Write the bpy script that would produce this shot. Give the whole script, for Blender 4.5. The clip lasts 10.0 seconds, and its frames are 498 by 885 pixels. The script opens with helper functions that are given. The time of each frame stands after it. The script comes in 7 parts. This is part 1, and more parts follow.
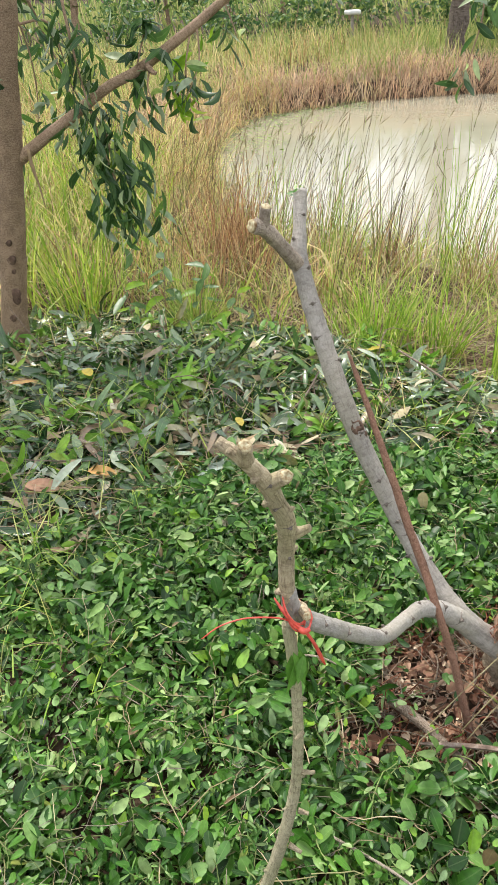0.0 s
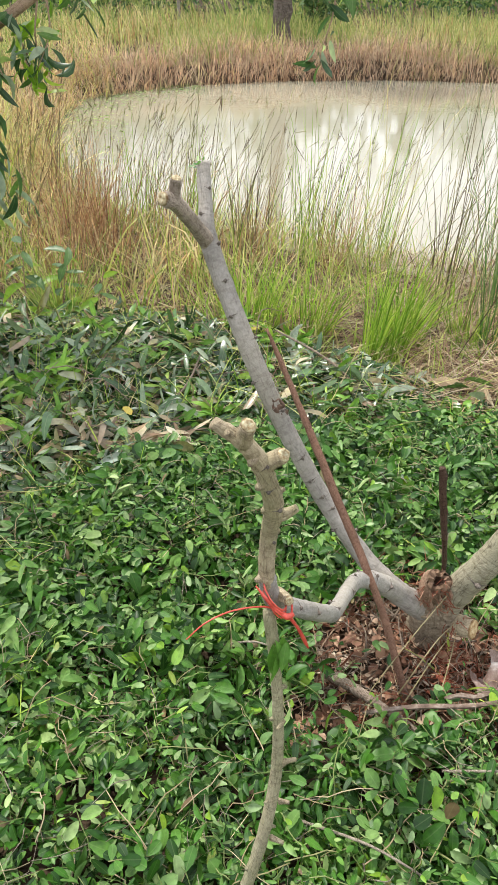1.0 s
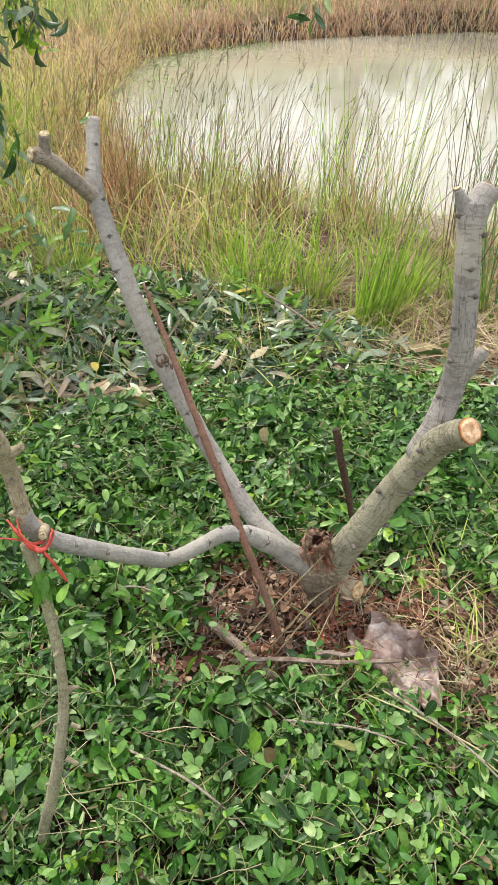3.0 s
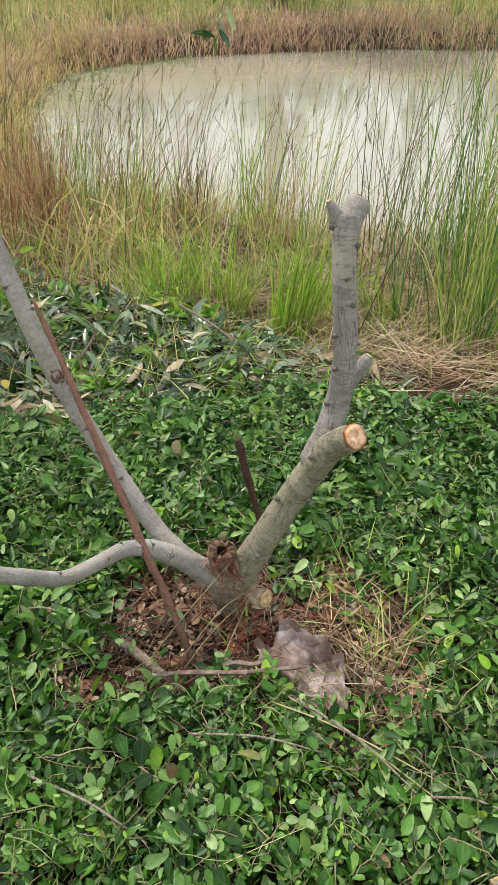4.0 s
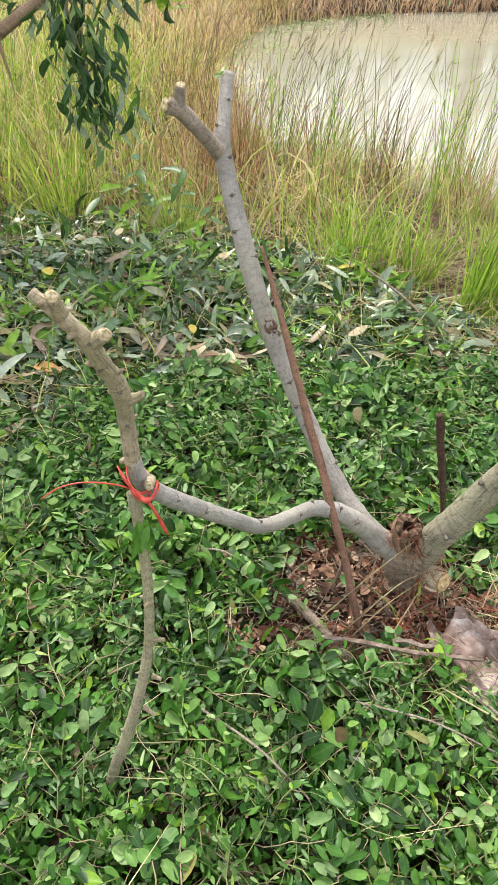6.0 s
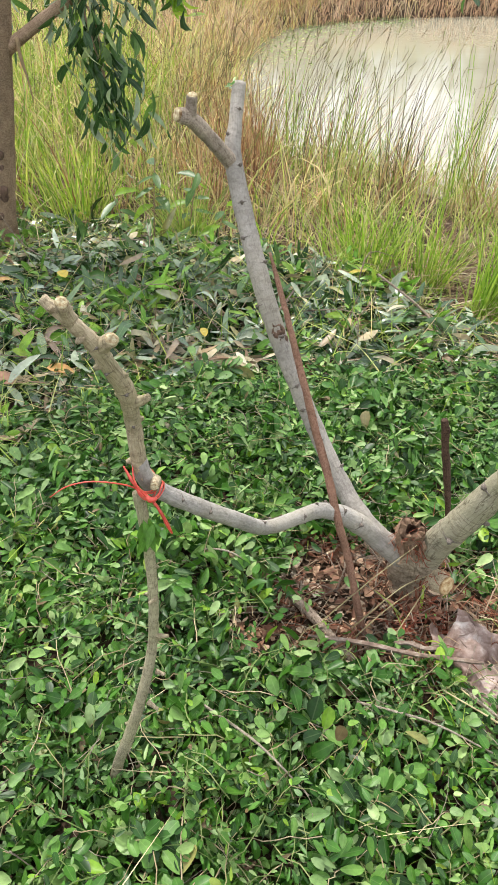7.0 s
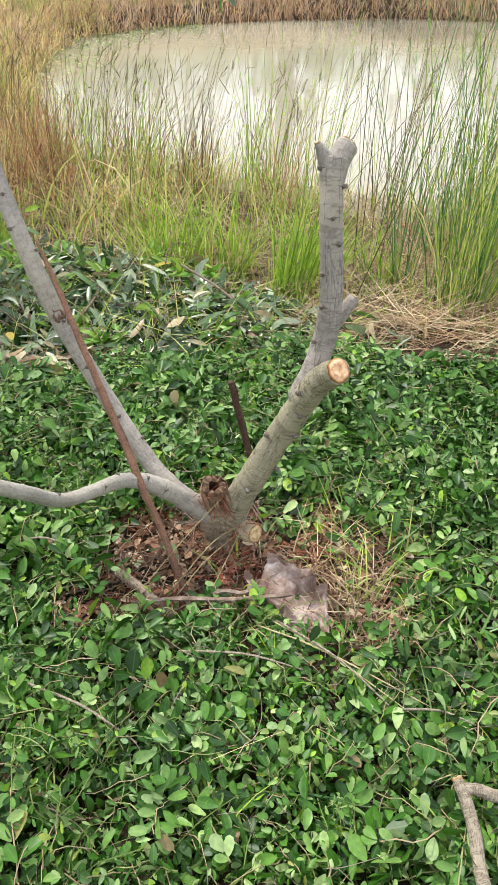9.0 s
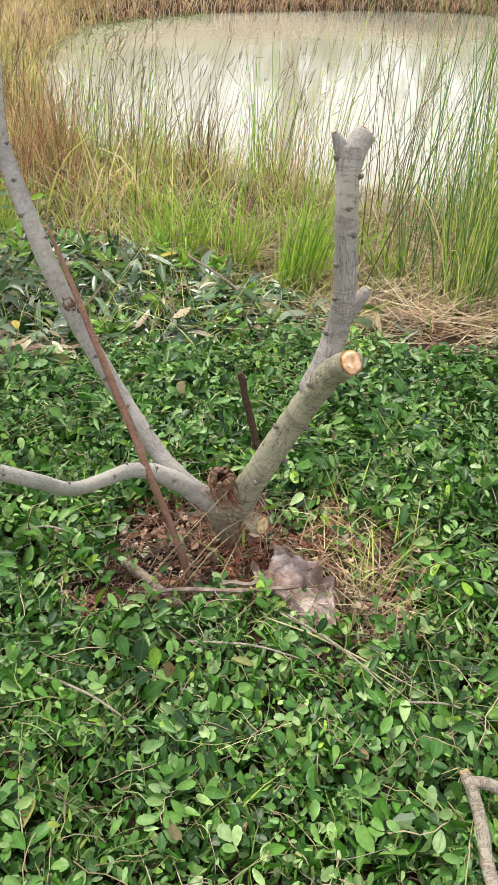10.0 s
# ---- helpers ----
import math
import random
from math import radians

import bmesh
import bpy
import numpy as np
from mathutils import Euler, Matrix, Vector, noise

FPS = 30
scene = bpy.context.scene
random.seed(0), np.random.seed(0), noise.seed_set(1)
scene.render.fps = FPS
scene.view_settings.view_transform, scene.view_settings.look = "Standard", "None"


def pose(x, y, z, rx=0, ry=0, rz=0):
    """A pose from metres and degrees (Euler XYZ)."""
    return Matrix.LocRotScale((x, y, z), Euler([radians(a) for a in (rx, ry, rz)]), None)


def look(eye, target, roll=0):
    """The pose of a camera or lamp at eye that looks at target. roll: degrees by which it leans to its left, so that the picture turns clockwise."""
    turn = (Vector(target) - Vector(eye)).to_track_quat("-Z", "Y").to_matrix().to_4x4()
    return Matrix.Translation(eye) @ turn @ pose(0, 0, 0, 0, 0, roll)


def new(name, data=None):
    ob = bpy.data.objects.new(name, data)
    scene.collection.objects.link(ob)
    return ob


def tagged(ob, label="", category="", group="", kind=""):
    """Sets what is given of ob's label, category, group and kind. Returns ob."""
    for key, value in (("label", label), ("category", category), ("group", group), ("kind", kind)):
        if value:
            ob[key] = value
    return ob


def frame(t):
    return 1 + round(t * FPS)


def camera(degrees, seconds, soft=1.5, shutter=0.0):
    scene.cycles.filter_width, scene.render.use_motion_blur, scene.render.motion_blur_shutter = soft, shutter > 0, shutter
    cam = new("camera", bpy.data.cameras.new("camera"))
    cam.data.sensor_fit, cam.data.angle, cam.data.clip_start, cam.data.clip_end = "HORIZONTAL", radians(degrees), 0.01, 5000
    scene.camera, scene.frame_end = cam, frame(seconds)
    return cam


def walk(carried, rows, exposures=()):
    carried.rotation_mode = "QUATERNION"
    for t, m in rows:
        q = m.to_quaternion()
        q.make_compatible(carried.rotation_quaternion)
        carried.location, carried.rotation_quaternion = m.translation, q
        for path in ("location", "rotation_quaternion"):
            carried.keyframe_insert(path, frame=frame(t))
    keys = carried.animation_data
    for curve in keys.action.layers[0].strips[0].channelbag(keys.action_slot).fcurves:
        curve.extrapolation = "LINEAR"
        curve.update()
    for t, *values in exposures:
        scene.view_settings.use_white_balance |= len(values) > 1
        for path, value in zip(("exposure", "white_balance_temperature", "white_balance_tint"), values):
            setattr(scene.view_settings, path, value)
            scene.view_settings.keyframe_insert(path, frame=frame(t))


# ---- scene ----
cam = camera(39.8, 10.0, soft=1.4)
PATH = [
    (0, (-0.683, -1.307, 1.685), (-0.689, 0.34, 0.55), -2.7),
    (0.5, (-0.746, -1.273, 1.693), (-0.707, 0.365, 0.546), -1.9),
    (1, (-0.863, -1.234, 1.64), (-0.443, 0.335, 0.473), 1.8),
    (1.5, (-0.933, -1.187, 1.613), (-0.451, 0.341, 0.417), 1.9),
    (2, (-0.903, -1.184, 1.623), (-0.436, 0.328, 0.399), 3.1),
    (2.5, (-0.675, -1.266, 1.613), (-0.45, 0.288, 0.375), 0.7),
    (3, (-0.352, -1.385, 1.643), (-0.172, 0.17, 0.398), -0.9),
    (3.2, (-0.3, -1.386, 1.646), (-0.092, 0.164, 0.399), -1.0),
    (4.3, (-0.235, -1.421, 1.645), (0.131, 0.127, 0.433), 1.2),
    (4.5, (-0.241, -1.429, 1.635), (0.126, 0.117, 0.42), 1.4),
    (5, (-0.252, -1.434, 1.608), (0.092, 0.098, 0.369), 0.9),
    (5.5, (-0.329, -1.401, 1.586), (-0.157, 0.128, 0.307), 1.0),
    (6, (-0.423, -1.371, 1.612), (-0.451, 0.154, 0.317), 0.5),
    (6.2, (-0.425, -1.38, 1.612), (-0.482, 0.145, 0.319), -0.0),
    (7.3, (-0.389, -1.404, 1.638), (-0.457, 0.127, 0.353), 0.3),
    (7.5, (-0.377, -1.417, 1.636), (-0.41, 0.121, 0.357), 0.7),
    (8, (-0.329, -1.464, 1.623), (-0.229, 0.08, 0.356), 2.0),
    (8.5, (-0.271, -1.519, 1.612), (-0.075, 0.017, 0.346), 1.2),
    (9, (-0.228, -1.55, 1.618), (0.095, -0.038, 0.349), 1.3),
    (9.5, (-0.239, -1.551, 1.613), (0.093, -0.049, 0.336), 1.2),
    (10, (-0.256, -1.543, 1.61), (0.069, -0.045, 0.326), 2.2),
]
walk(cam, [(t, look(e, g, r)) for t, e, g, r in PATH], [(0.0, 0.06), (0.5, 0.08), (1.0, 0.0), (2.5, -0.05), (3.0, -0.01), (3.7, -0.25), (4.3, -0.38), (4.7, -0.2), (5.0, -0.03), (5.5, 0.02), (6.0, 0.1), (8.0, 0.1), (9.0, 0.04), (10.0, 0.04)])

# ---- daylight ----
SUN_EL, SUN_AZ = radians(57), radians(335)          # azimuth from north (+y), clockwise
world = bpy.data.worlds.new("sky")
scene.world = world
world.use_nodes = True
wn, wl = world.node_tree.nodes, world.node_tree.links
bg = wn["Background"]
sky = wn.new("ShaderNodeTexSky")
sky.sky_type = "NISHITA"
sky.sun_disc = False
sky.sun_elevation, sky.sun_rotation = SUN_EL, SUN_AZ
sky.air_density, sky.dust_density, sky.ozone_density = 1.0, 4.0, 1.0
veil = wn.new("ShaderNodeMix")
veil.data_type = "RGBA"
veil.inputs[0].default_value = 0.7
veil.inputs[7].default_value = (18.5, 19.0, 19.8, 1)  # thin white cloud over the whole sky
wl.new(sky.outputs[0], veil.inputs[6])
wl.new(veil.outputs[2], bg.inputs[0])
bg.inputs[1].default_value = 0.12
sun = new("sun", bpy.data.lights.new("sun", "SUN"))
sun.data.energy, sun.data.angle, sun.data.color = 4.75, radians(2.5), (1.0, 0.96, 0.87)
sun.matrix_world = look((math.sin(SUN_AZ) * math.cos(SUN_EL) * 30, math.cos(SUN_AZ) * math.cos(SUN_EL) * 30, math.sin(SUN_EL) * 30), (0, 0, 0))

# ---- tools ----
rng = np.random.default_rng(7)


def shift(geo, base):
    v, f, uv = geo
    return np.asarray(v, float) - np.asarray(base, float), f, uv


def mesh_of(name, geo, material, smooth=True):
    """A mesh from vertices, faces (n x 3 and n x 4 arrays, or a list) and one uv per vertex."""
    v, f, uv = geo
    me = bpy.data.meshes.new(name)
    v = np.asarray(v, np.float32)
    groups = [np.asarray(g, np.int32) for g in f if len(g)]
    loops = np.concatenate([g.ravel() for g in groups])
    sizes = np.concatenate([np.full(len(g), g.shape[1]) for g in groups])
    starts = np.r_[0, np.cumsum(sizes)[:-1]].astype(np.int32)
    me.vertices.add(len(v))
    me.vertices.foreach_set("co", v.ravel())
    me.loops.add(len(loops))
    me.loops.foreach_set("vertex_index", loops)
    me.polygons.add(len(sizes))
    me.polygons.foreach_set("loop_start", starts)
    me.polygons.foreach_set("use_smooth", np.full(len(sizes), smooth))
    if uv is not None:
        layer = me.uv_layers.new(name="UVMap")
        layer.data.foreach_set("uv", np.asarray(uv, np.float32)[loops].ravel())
    me.update(calc_edges=True)
    me.validate()
    me.materials.append(material)
    return me


def thing(name, base, label, category, group="", kind=""):
    ob = new(name)
    ob.empty_display_size = 0.05
    ob.location = base
    return tagged(ob, label, category, group, kind)


def origin(ob):
    p = Vector(ob.location)
    while ob.parent:
        ob = ob.parent
        p += Vector(ob.location)
    return p


def part(name, geo, material, parent, label="", smooth=True):
    """One mesh, given in world places, as a part of a thing or of a part."""
    ob = new(name, mesh_of(name, shift(geo, origin(parent)), material, smooth))
    ob.parent = parent
    return tagged(ob, label)


def solid(name, geo, material, base, label, category, group="", kind="", smooth=True):
    """A thing that is one mesh, given in world places."""
    ob = new(name, mesh_of(name, shift(geo, base), material, smooth))
    ob.location = base
    return tagged(ob, label, category, group, kind)


def join(*geos):
    vs, uvs, tri, quad, n = [], [], [], [], 0
    for v, f, uv in geos:
        vs.append(np.asarray(v, float)), uvs.append(np.asarray(uv, float))
        for g in f:
            if len(g):
                g = np.asarray(g)
                (tri if g.shape[1] == 3 else quad).append(g + n)
        n += len(v)
    return np.concatenate(vs), [np.concatenate(g) for g in (tri, quad) if g], np.concatenate(uvs)


def spline(pts, per=8):
    """Smooth line through rows of x, y, z, radius."""
    p = np.asarray(pts, float)
    p = np.vstack([2 * p[0] - p[1], p, 2 * p[-1] - p[-2]])
    out = []
    for i in range(1, len(p) - 2):
        for s in np.arange(per) / per:
            a, b, c, d = p[i - 1], p[i], p[i + 1], p[i + 2]
            out.append(0.5 * (2 * b + (c - a) * s + (2 * a - 5 * b + 4 * c - d) * s**2 + (3 * b - 3 * c + d - a) * s**3))
    out.append(p[-2])
    return np.array(out)


def frames(line):
    """Tangents and two normals carried along a line."""
    t = np.gradient(line[:, :3], axis=0)
    t /= np.linalg.norm(t, axis=1)[:, None]
    ref = np.array([0.0, 1, 0]) if abs(t[0][1]) < 0.8 else np.array([1.0, 0, 0])
    n = []
    for d in t:
        ref = ref - d * (ref @ d)
        ref /= np.linalg.norm(ref)
        n.append(ref.copy())
    n = np.array(n)
    return t, n, np.cross(t, n)


def tube(pts, sides=14, per=8, rough=0.06, seed=0, rings=0.0, caps=True):
    """A bark-rough limb along rows of x, y, z, radius; rings: spacing of raised growth rings in metres."""
    r_ = np.random.default_rng(seed)
    line = spline(pts, per)
    t, n, b = frames(line)
    m = len(line)
    length = np.r_[0, np.cumsum(np.linalg.norm(np.diff(line[:, :3], axis=0), axis=1))]
    a = np.arange(sides) * 2 * np.pi / sides
    ph = r_.random(6) * 6.28
    wob = 1 + rough * (0.5 * np.sin(2 * a[None] + ph[0] + length[:, None] * 9) + 0.5 * np.sin(3 * a[None] + ph[1] - length[:, None] * 14)
                       + 0.5 * r_.normal(size=(m, sides)) * 0.6)
    if rings:
        wob += 0.05 * np.exp(-(((length / rings + 0.1 * np.sin(length * 31)) % 1 - 0.5) / 0.1) ** 2)[:, None]
    rad = line[:, 3:4] * wob
    v = line[:, None, :3] + rad[..., None] * (np.cos(a)[None, :, None] * n[:, None] + np.sin(a)[None, :, None] * b[:, None])
    uv = np.stack([np.tile(a / 6.2832, (m, 1)), np.tile(length[:, None], (1, sides))], -1).reshape(-1, 2)
    i, j = np.meshgrid(np.arange(m - 1), np.arange(sides), indexing="ij")
    k = (j + 1) % sides
    quads = np.stack([i * sides + j, i * sides + k, (i + 1) * sides + k, (i + 1) * sides + j], -1).reshape(-1, 4)
    v = v.reshape(-1, 3)
    tris = []
    if caps:
        v = np.vstack([v, line[0, :3], line[-1, :3]])
        uv = np.vstack([uv, [0.5, 0], [0.5, length[-1]]])
        c0, c1 = m * sides, m * sides + 1
        tris = [(c0, (q + 1) % sides, q) for q in range(sides)] + [(c1, (m - 1) * sides + q, (m - 1) * sides + (q + 1) % sides) for q in range(sides)]
    return v, [np.array(tris).reshape(-1, 3), quads], uv


def cut_disc(centre, normal, radius, seed=0):
    """The sawn end of a limb: a slightly uneven, slightly domed disc with thickness."""
    r_ = np.random.default_rng(seed)
    d = Vector(normal).normalized()
    u = d.orthogonal().normalized()
    w = d.cross(u)
    c, d, u, w = (np.array(q) for q in (centre, d, u, w))
    a = np.arange(18) * 2 * np.pi / 18
    edge = 1 + 0.05 * np.sin(2 * a + r_.random() * 6) + 0.03 * r_.normal(size=18)
    rows, uv = [], []
    for f, h in ((1.0, -0.004), (0.97, 0.002), (0.6, 0.0035), (0.25, 0.0025)):
        rows.append(c + d * h + radius * f * edge[:, None] * (np.cos(a)[:, None] * u + np.sin(a)[:, None] * w) + d * 0.0008 * r_.normal(size=(18, 1)))
        uv.append(np.stack([0.5 + 0.5 * f * np.cos(a), 0.5 + 0.5 * f * np.sin(a)], -1))
    v = np.vstack(rows + [c[None] + d * 0.002])
    uv = np.vstack(uv + [[[0.5, 0.5]]])
    quads = [(i * 18 + j, i * 18 + (j + 1) % 18, (i + 1) * 18 + (j + 1) % 18, (i + 1) * 18 + j) for i in range(3) for j in range(18)]
    tris = [(54 + j, 54 + (j + 1) % 18, 72) for j in range(18)]
    return v, [np.array(tris), np.array(quads)], uv


def unit(v):
    return v / np.maximum(np.linalg.norm(v, axis=-1, keepdims=True), 1e-9)


def leaf_geo(P, D, N, L, W, profile, fold=0.25, curl=0.15, bend=0.0):
    """Many leaves: base places, directions, normals, lengths, widths; profile rows (t, width)."""
    D = unit(D)
    S = unit(np.cross(D, N))
    N = np.cross(S, D)
    n, k = len(P), len(profile)
    L, W = (np.broadcast_to(q, (n,))[:, None] for q in (L, W))
    fold, curl, bend = (np.broadcast_to(q, (n,))[:, None] for q in (fold, curl, bend))

    def mid(t):
        return P + D * L * t - N * curl * L * t * t + S * bend * L * (t * t - t)

    cols, uv = [P + 0 * D], [(0.5, 0)]
    for t, w in profile:
        m = mid(t)
        h = W * 0.5 * w
        cols += [m - S * h + N * fold * h, m, m + S * h + N * fold * h]
        uv += [(0.5 - 0.5 * w, t), (0.5, t), (0.5 + 0.5 * w, t)]
    cols.append(mid(1.0))
    uv.append((0.5, 1))
    c = 2 + 3 * k
    v = np.stack(cols, 1).reshape(-1, 3)
    off = (np.arange(n) * c)[:, None, None]
    e = 1 + 3 * (k - 1)
    tri = np.array([(0, 2, 1), (0, 3, 2), (e, e + 1, c - 1), (e + 1, e + 2, c - 1)])
    quad = np.array([q for r in range(k - 1) for b in [1 + 3 * r] for q in ((b, b + 1, b + 4, b + 3), (b + 1, b + 2, b + 5, b + 4))]).reshape(-1, 4)
    return v, [(tri[None] + off).reshape(-1, 3), (quad[None] + off).reshape(-1, 4)], np.tile(np.array(uv, float), (n, 1))


OVAL = [(0.07, 0.4), (0.24, 0.83), (0.45, 1.0), (0.7, 0.86), (0.9, 0.44)]
OBOVATE = [(0.1, 0.36), (0.38, 0.82), (0.66, 1.0), (0.9, 0.7)]
OBOVATE_FAR = [(0.2, 0.55), (0.62, 1.0), (0.9, 0.66)]
OVAL_FAR = [(0.15, 0.6), (0.45, 1.0), (0.82, 0.58)]
SICKLE = [(0.1, 0.4), (0.3, 0.92), (0.55, 1.0), (0.8, 0.62)]
FLOPPY = [(0.08, 0.42), (0.28, 0.9), (0.55, 1.0), (0.8, 0.78), (0.94, 0.4)]
LANCE = [(0.15, 0.5), (0.4, 1.0), (0.7, 0.7)]


def blade_geo(P, az, L, W, lean, curve, segs=4, r_=rng):
    """Many grass blades: roots, bearings, lengths, widths, first lean and bending (radians)."""
    n = len(P)
    t = np.linspace(0, 1, segs + 1)
    th = lean[:, None] + curve[:, None] * ((t[:-1] + t[1:]) / 2)[None] ** 1.5
    step = L[:, None] / segs
    hor = np.concatenate([np.zeros((n, 1)), np.cumsum(np.sin(th) * step, 1)], 1)
    up = np.concatenate([np.zeros((n, 1)), np.cumsum(np.cos(th) * step, 1)], 1)
    d = np.stack([np.cos(az), np.sin(az), 0 * az], -1)
    pos = P[:, None] + hor[..., None] * d[:, None] + up[..., None] * np.array([0, 0, 1.0])
    tw = az + np.pi / 2 + r_.normal(size=n) * 0.7
    side = np.stack([np.cos(tw), np.sin(tw), 0 * tw], -1)
    wid = W[:, None] * (np.array([0.75] + [1 - 0.75 * q**1.6 for q in t[1:-1]]))[None] * 0.5
    left = pos[:, :-1] - side[:, None] * wid[..., None]
    right = pos[:, :-1] + side[:, None] * wid[..., None]
    v = np.concatenate([np.stack([left, right], 2).reshape(n, -1, 3), pos[:, -1:]], 1)
    c = 2 * segs + 1
    uv = np.array([(u, q) for q in t[:-1] for u in (0, 1)] + [(0.5, 1)])
    off = (np.arange(n) * c)[:, None, None]
    quad = np.array([(2 * i, 2 * i + 1, 2 * i + 3, 2 * i + 2) for i in range(segs - 1)])
    tri = np.array([(2 * segs - 2, 2 * segs - 1, 2 * segs)])
    return v.reshape(-1, 3), [(tri[None] + off).reshape(-1, 3), (quad[None] + off).reshape(-1, 4)], np.tile(uv, (n, 1))


# ---- the lie of the land ----
POND = np.array([(20, 2.2), (6, 2.6), (3.4, 3.0), (2.2, 3.4), (1.6, 3.75), (1.0, 4.3), (0.4, 4.75), (-0.2, 5.1), (-0.75, 5.7), (-1.1, 6.9), (-1.15, 8.6), (-0.9, 10.6),
                 (-0.5, 11.8), (0.3, 12.5), (1.6, 13.1), (3.4, 13.5), (6.0, 13.5), (8.2, 12.9), (14, 11.6), (20, 9.6)])
WATER = -0.5


def shore(x, y):
    """Distance from the pond's edge: over land above 0, over water below 0."""
    x, y = np.asarray(x, float), np.asarray(y, float)
    best = np.full(x.shape, 1e9)
    inside = np.zeros(x.shape, bool)
    for (ax, ay), (bx, by) in zip(POND, np.roll(POND, -1, 0)):
        dx, dy = bx - ax, by - ay
        s = np.clip(((x - ax) * dx + (y - ay) * dy) / (dx * dx + dy * dy), 0, 1)
        best = np.minimum(best, np.hypot(x - ax - s * dx, y - ay - s * dy))
        with np.errstate(divide="ignore", invalid="ignore"):
            cross = ((ay > y) != (by > y)) & (x < (bx - ax) * (y - ay) / (by - ay + 1e-12) + ax)
        inside ^= cross
    return np.where(inside, -best, best)


def wave(x, y, k, seed):
    r_ = np.random.default_rng(seed)
    out = 0
    for _ in range(5):
        a, q, f = r_.random() * 6.28, r_.random() * 6.28, k * (0.6 + 0.9 * r_.random())
        out = out + np.sin(f * (np.cos(a) * x + np.sin(a) * y) + q)
    return out / 3.0


def height(x, y):
    x, y = np.asarray(x, float), np.asarray(y, float)
    base = np.interp(y, [-40, -4, -1, -0.3, 0.4, 0.8, 1.2, 1.6, 2.4, 3.2, 10, 13.5, 16, 60], [0.9, 0.15, 0.02, -0.03, -0.05, -0.08, -0.15, -0.25, -0.33, -0.37, -0.33, -0.25, -0.12, 0.1])
    left = np.clip((-x - 0.6) / 1.2, 0, 1) * np.clip((y - 0.8) / 0.8, 0, 1) * np.clip((6 - y) / 3, 0, 1)
    base = base + 0.04 * left + 0.018 * wave(x, y, 3.2, 1) + 0.008 * wave(x, y, 11, 2)
    base = base + 0.032 * np.exp(-(((x - 0.02) / 0.15) ** 2 + ((y + 0.08) / 0.13) ** 2))
    s = shore(x, y)
    edge = WATER + np.where(s > 0, np.where(y > 9, 0.6, 0.4) * s, 0.5 * s)
    return np.maximum(np.minimum(base, edge), -1.3)


def scatter(n, box, chance, seed):
    """About n places in a box (x0, x1, y0, y1), kept with a chance given by the place."""
    r_ = np.random.default_rng(seed)
    x, y = r_.uniform(box[0], box[1], n), r_.uniform(box[2], box[3], n)
    keep = r_.random(n) < chance(x, y)
    return x[keep], y[keep]


def cover_edge(x):
    """How far towards the water the leafy prunings reach."""
    return np.interp(x, [-2.6, -1.65, -1.15, -0.68, 0.0, 0.5, 0.95, 1.3, 2.2, 3.5], [0.0, 0.55, 0.85, 1.2, 1.25, 1.2, 0.95, 0.78, 0.6, 0.5])


def litter(x, y):
    """1 on the bare patch of dead leaves round the stump, 0 elsewhere."""
    a = np.hypot((x + 0.1) / 0.30, (y + 0.08) / 0.21)
    b = np.hypot((x + 0.45) / 0.08, (y + 0.28) / 0.07)
    c = np.hypot((x - 0.2) / 0.15, (y + 0.3) / 0.18)
    e = np.hypot((x + 0.14) / 0.24, (y + 0.3) / 0.09)
    d = np.minimum(np.minimum(np.minimum(a, b), c), e) + 0.13 * wave(x, y, 17, 5)
    return np.clip((1.12 - d) / 0.25, 0, 1)


def straw_patch(x, y):
    d = np.hypot((x - 0.36) / 0.21, (y + 0.28) / 0.31) + 0.2 * wave(x, y, 13, 6)
    return np.clip((1.1 - d) / 0.4, 0, 1)


# ---- materials ----
def material(name, rough=0.7, spec=0.3):
    m = bpy.data.materials.new(name)
    m.use_nodes = True
    n, l = m.node_tree.nodes, m.node_tree.links
    p = n["Principled BSDF"]
    p.inputs["Roughness"].default_value = rough
    p.inputs["Specular IOR Level"].default_value = spec
    return m, n, l, p


def ramp_node(n, stops):
    r = n.new("ShaderNodeValToRGB")
    e = r.color_ramp.elements
    while len(e) < len(stops):
        e.new(0.5)
    for q, (pos, col) in zip(e, stops):
        q.position, q.color = pos, (*col, 1)
    return r


def noise_node(n, l, scale, detail=4.0, coord=None, rough=0.6):
    t = n.new("ShaderNodeTexNoise")
    t.inputs["Scale"].default_value, t.inputs["Detail"].default_value, t.inputs["Roughness"].default_value = scale, detail, rough
    if coord is not None:
        l.new(coord, t.inputs["Vector"])
    return t


def mix_node(n, l, a, b, fac, mode="MIX"):
    x = n.new("ShaderNodeMix")
    x.data_type, x.blend_type = "RGBA", mode
    for sock, val in ((x.inputs[6], a), (x.inputs[7], b), (x.inputs[0], fac)):
        if isinstance(val, bpy.types.NodeSocket):
            l.new(val, sock)
        elif isinstance(val, tuple):
            sock.default_value = (*val, 1)
        else:
            sock.default_value = val
    return x.outputs[2]


def bump_node(n, l, p, height_socket, strength, distance):
    b = n.new("ShaderNodeBump")
    b.inputs["Strength"].default_value, b.inputs["Distance"].default_value = strength, distance
    l.new(height_socket, b.inputs["Height"])
    l.new(b.outputs[0], p.inputs["Normal"])


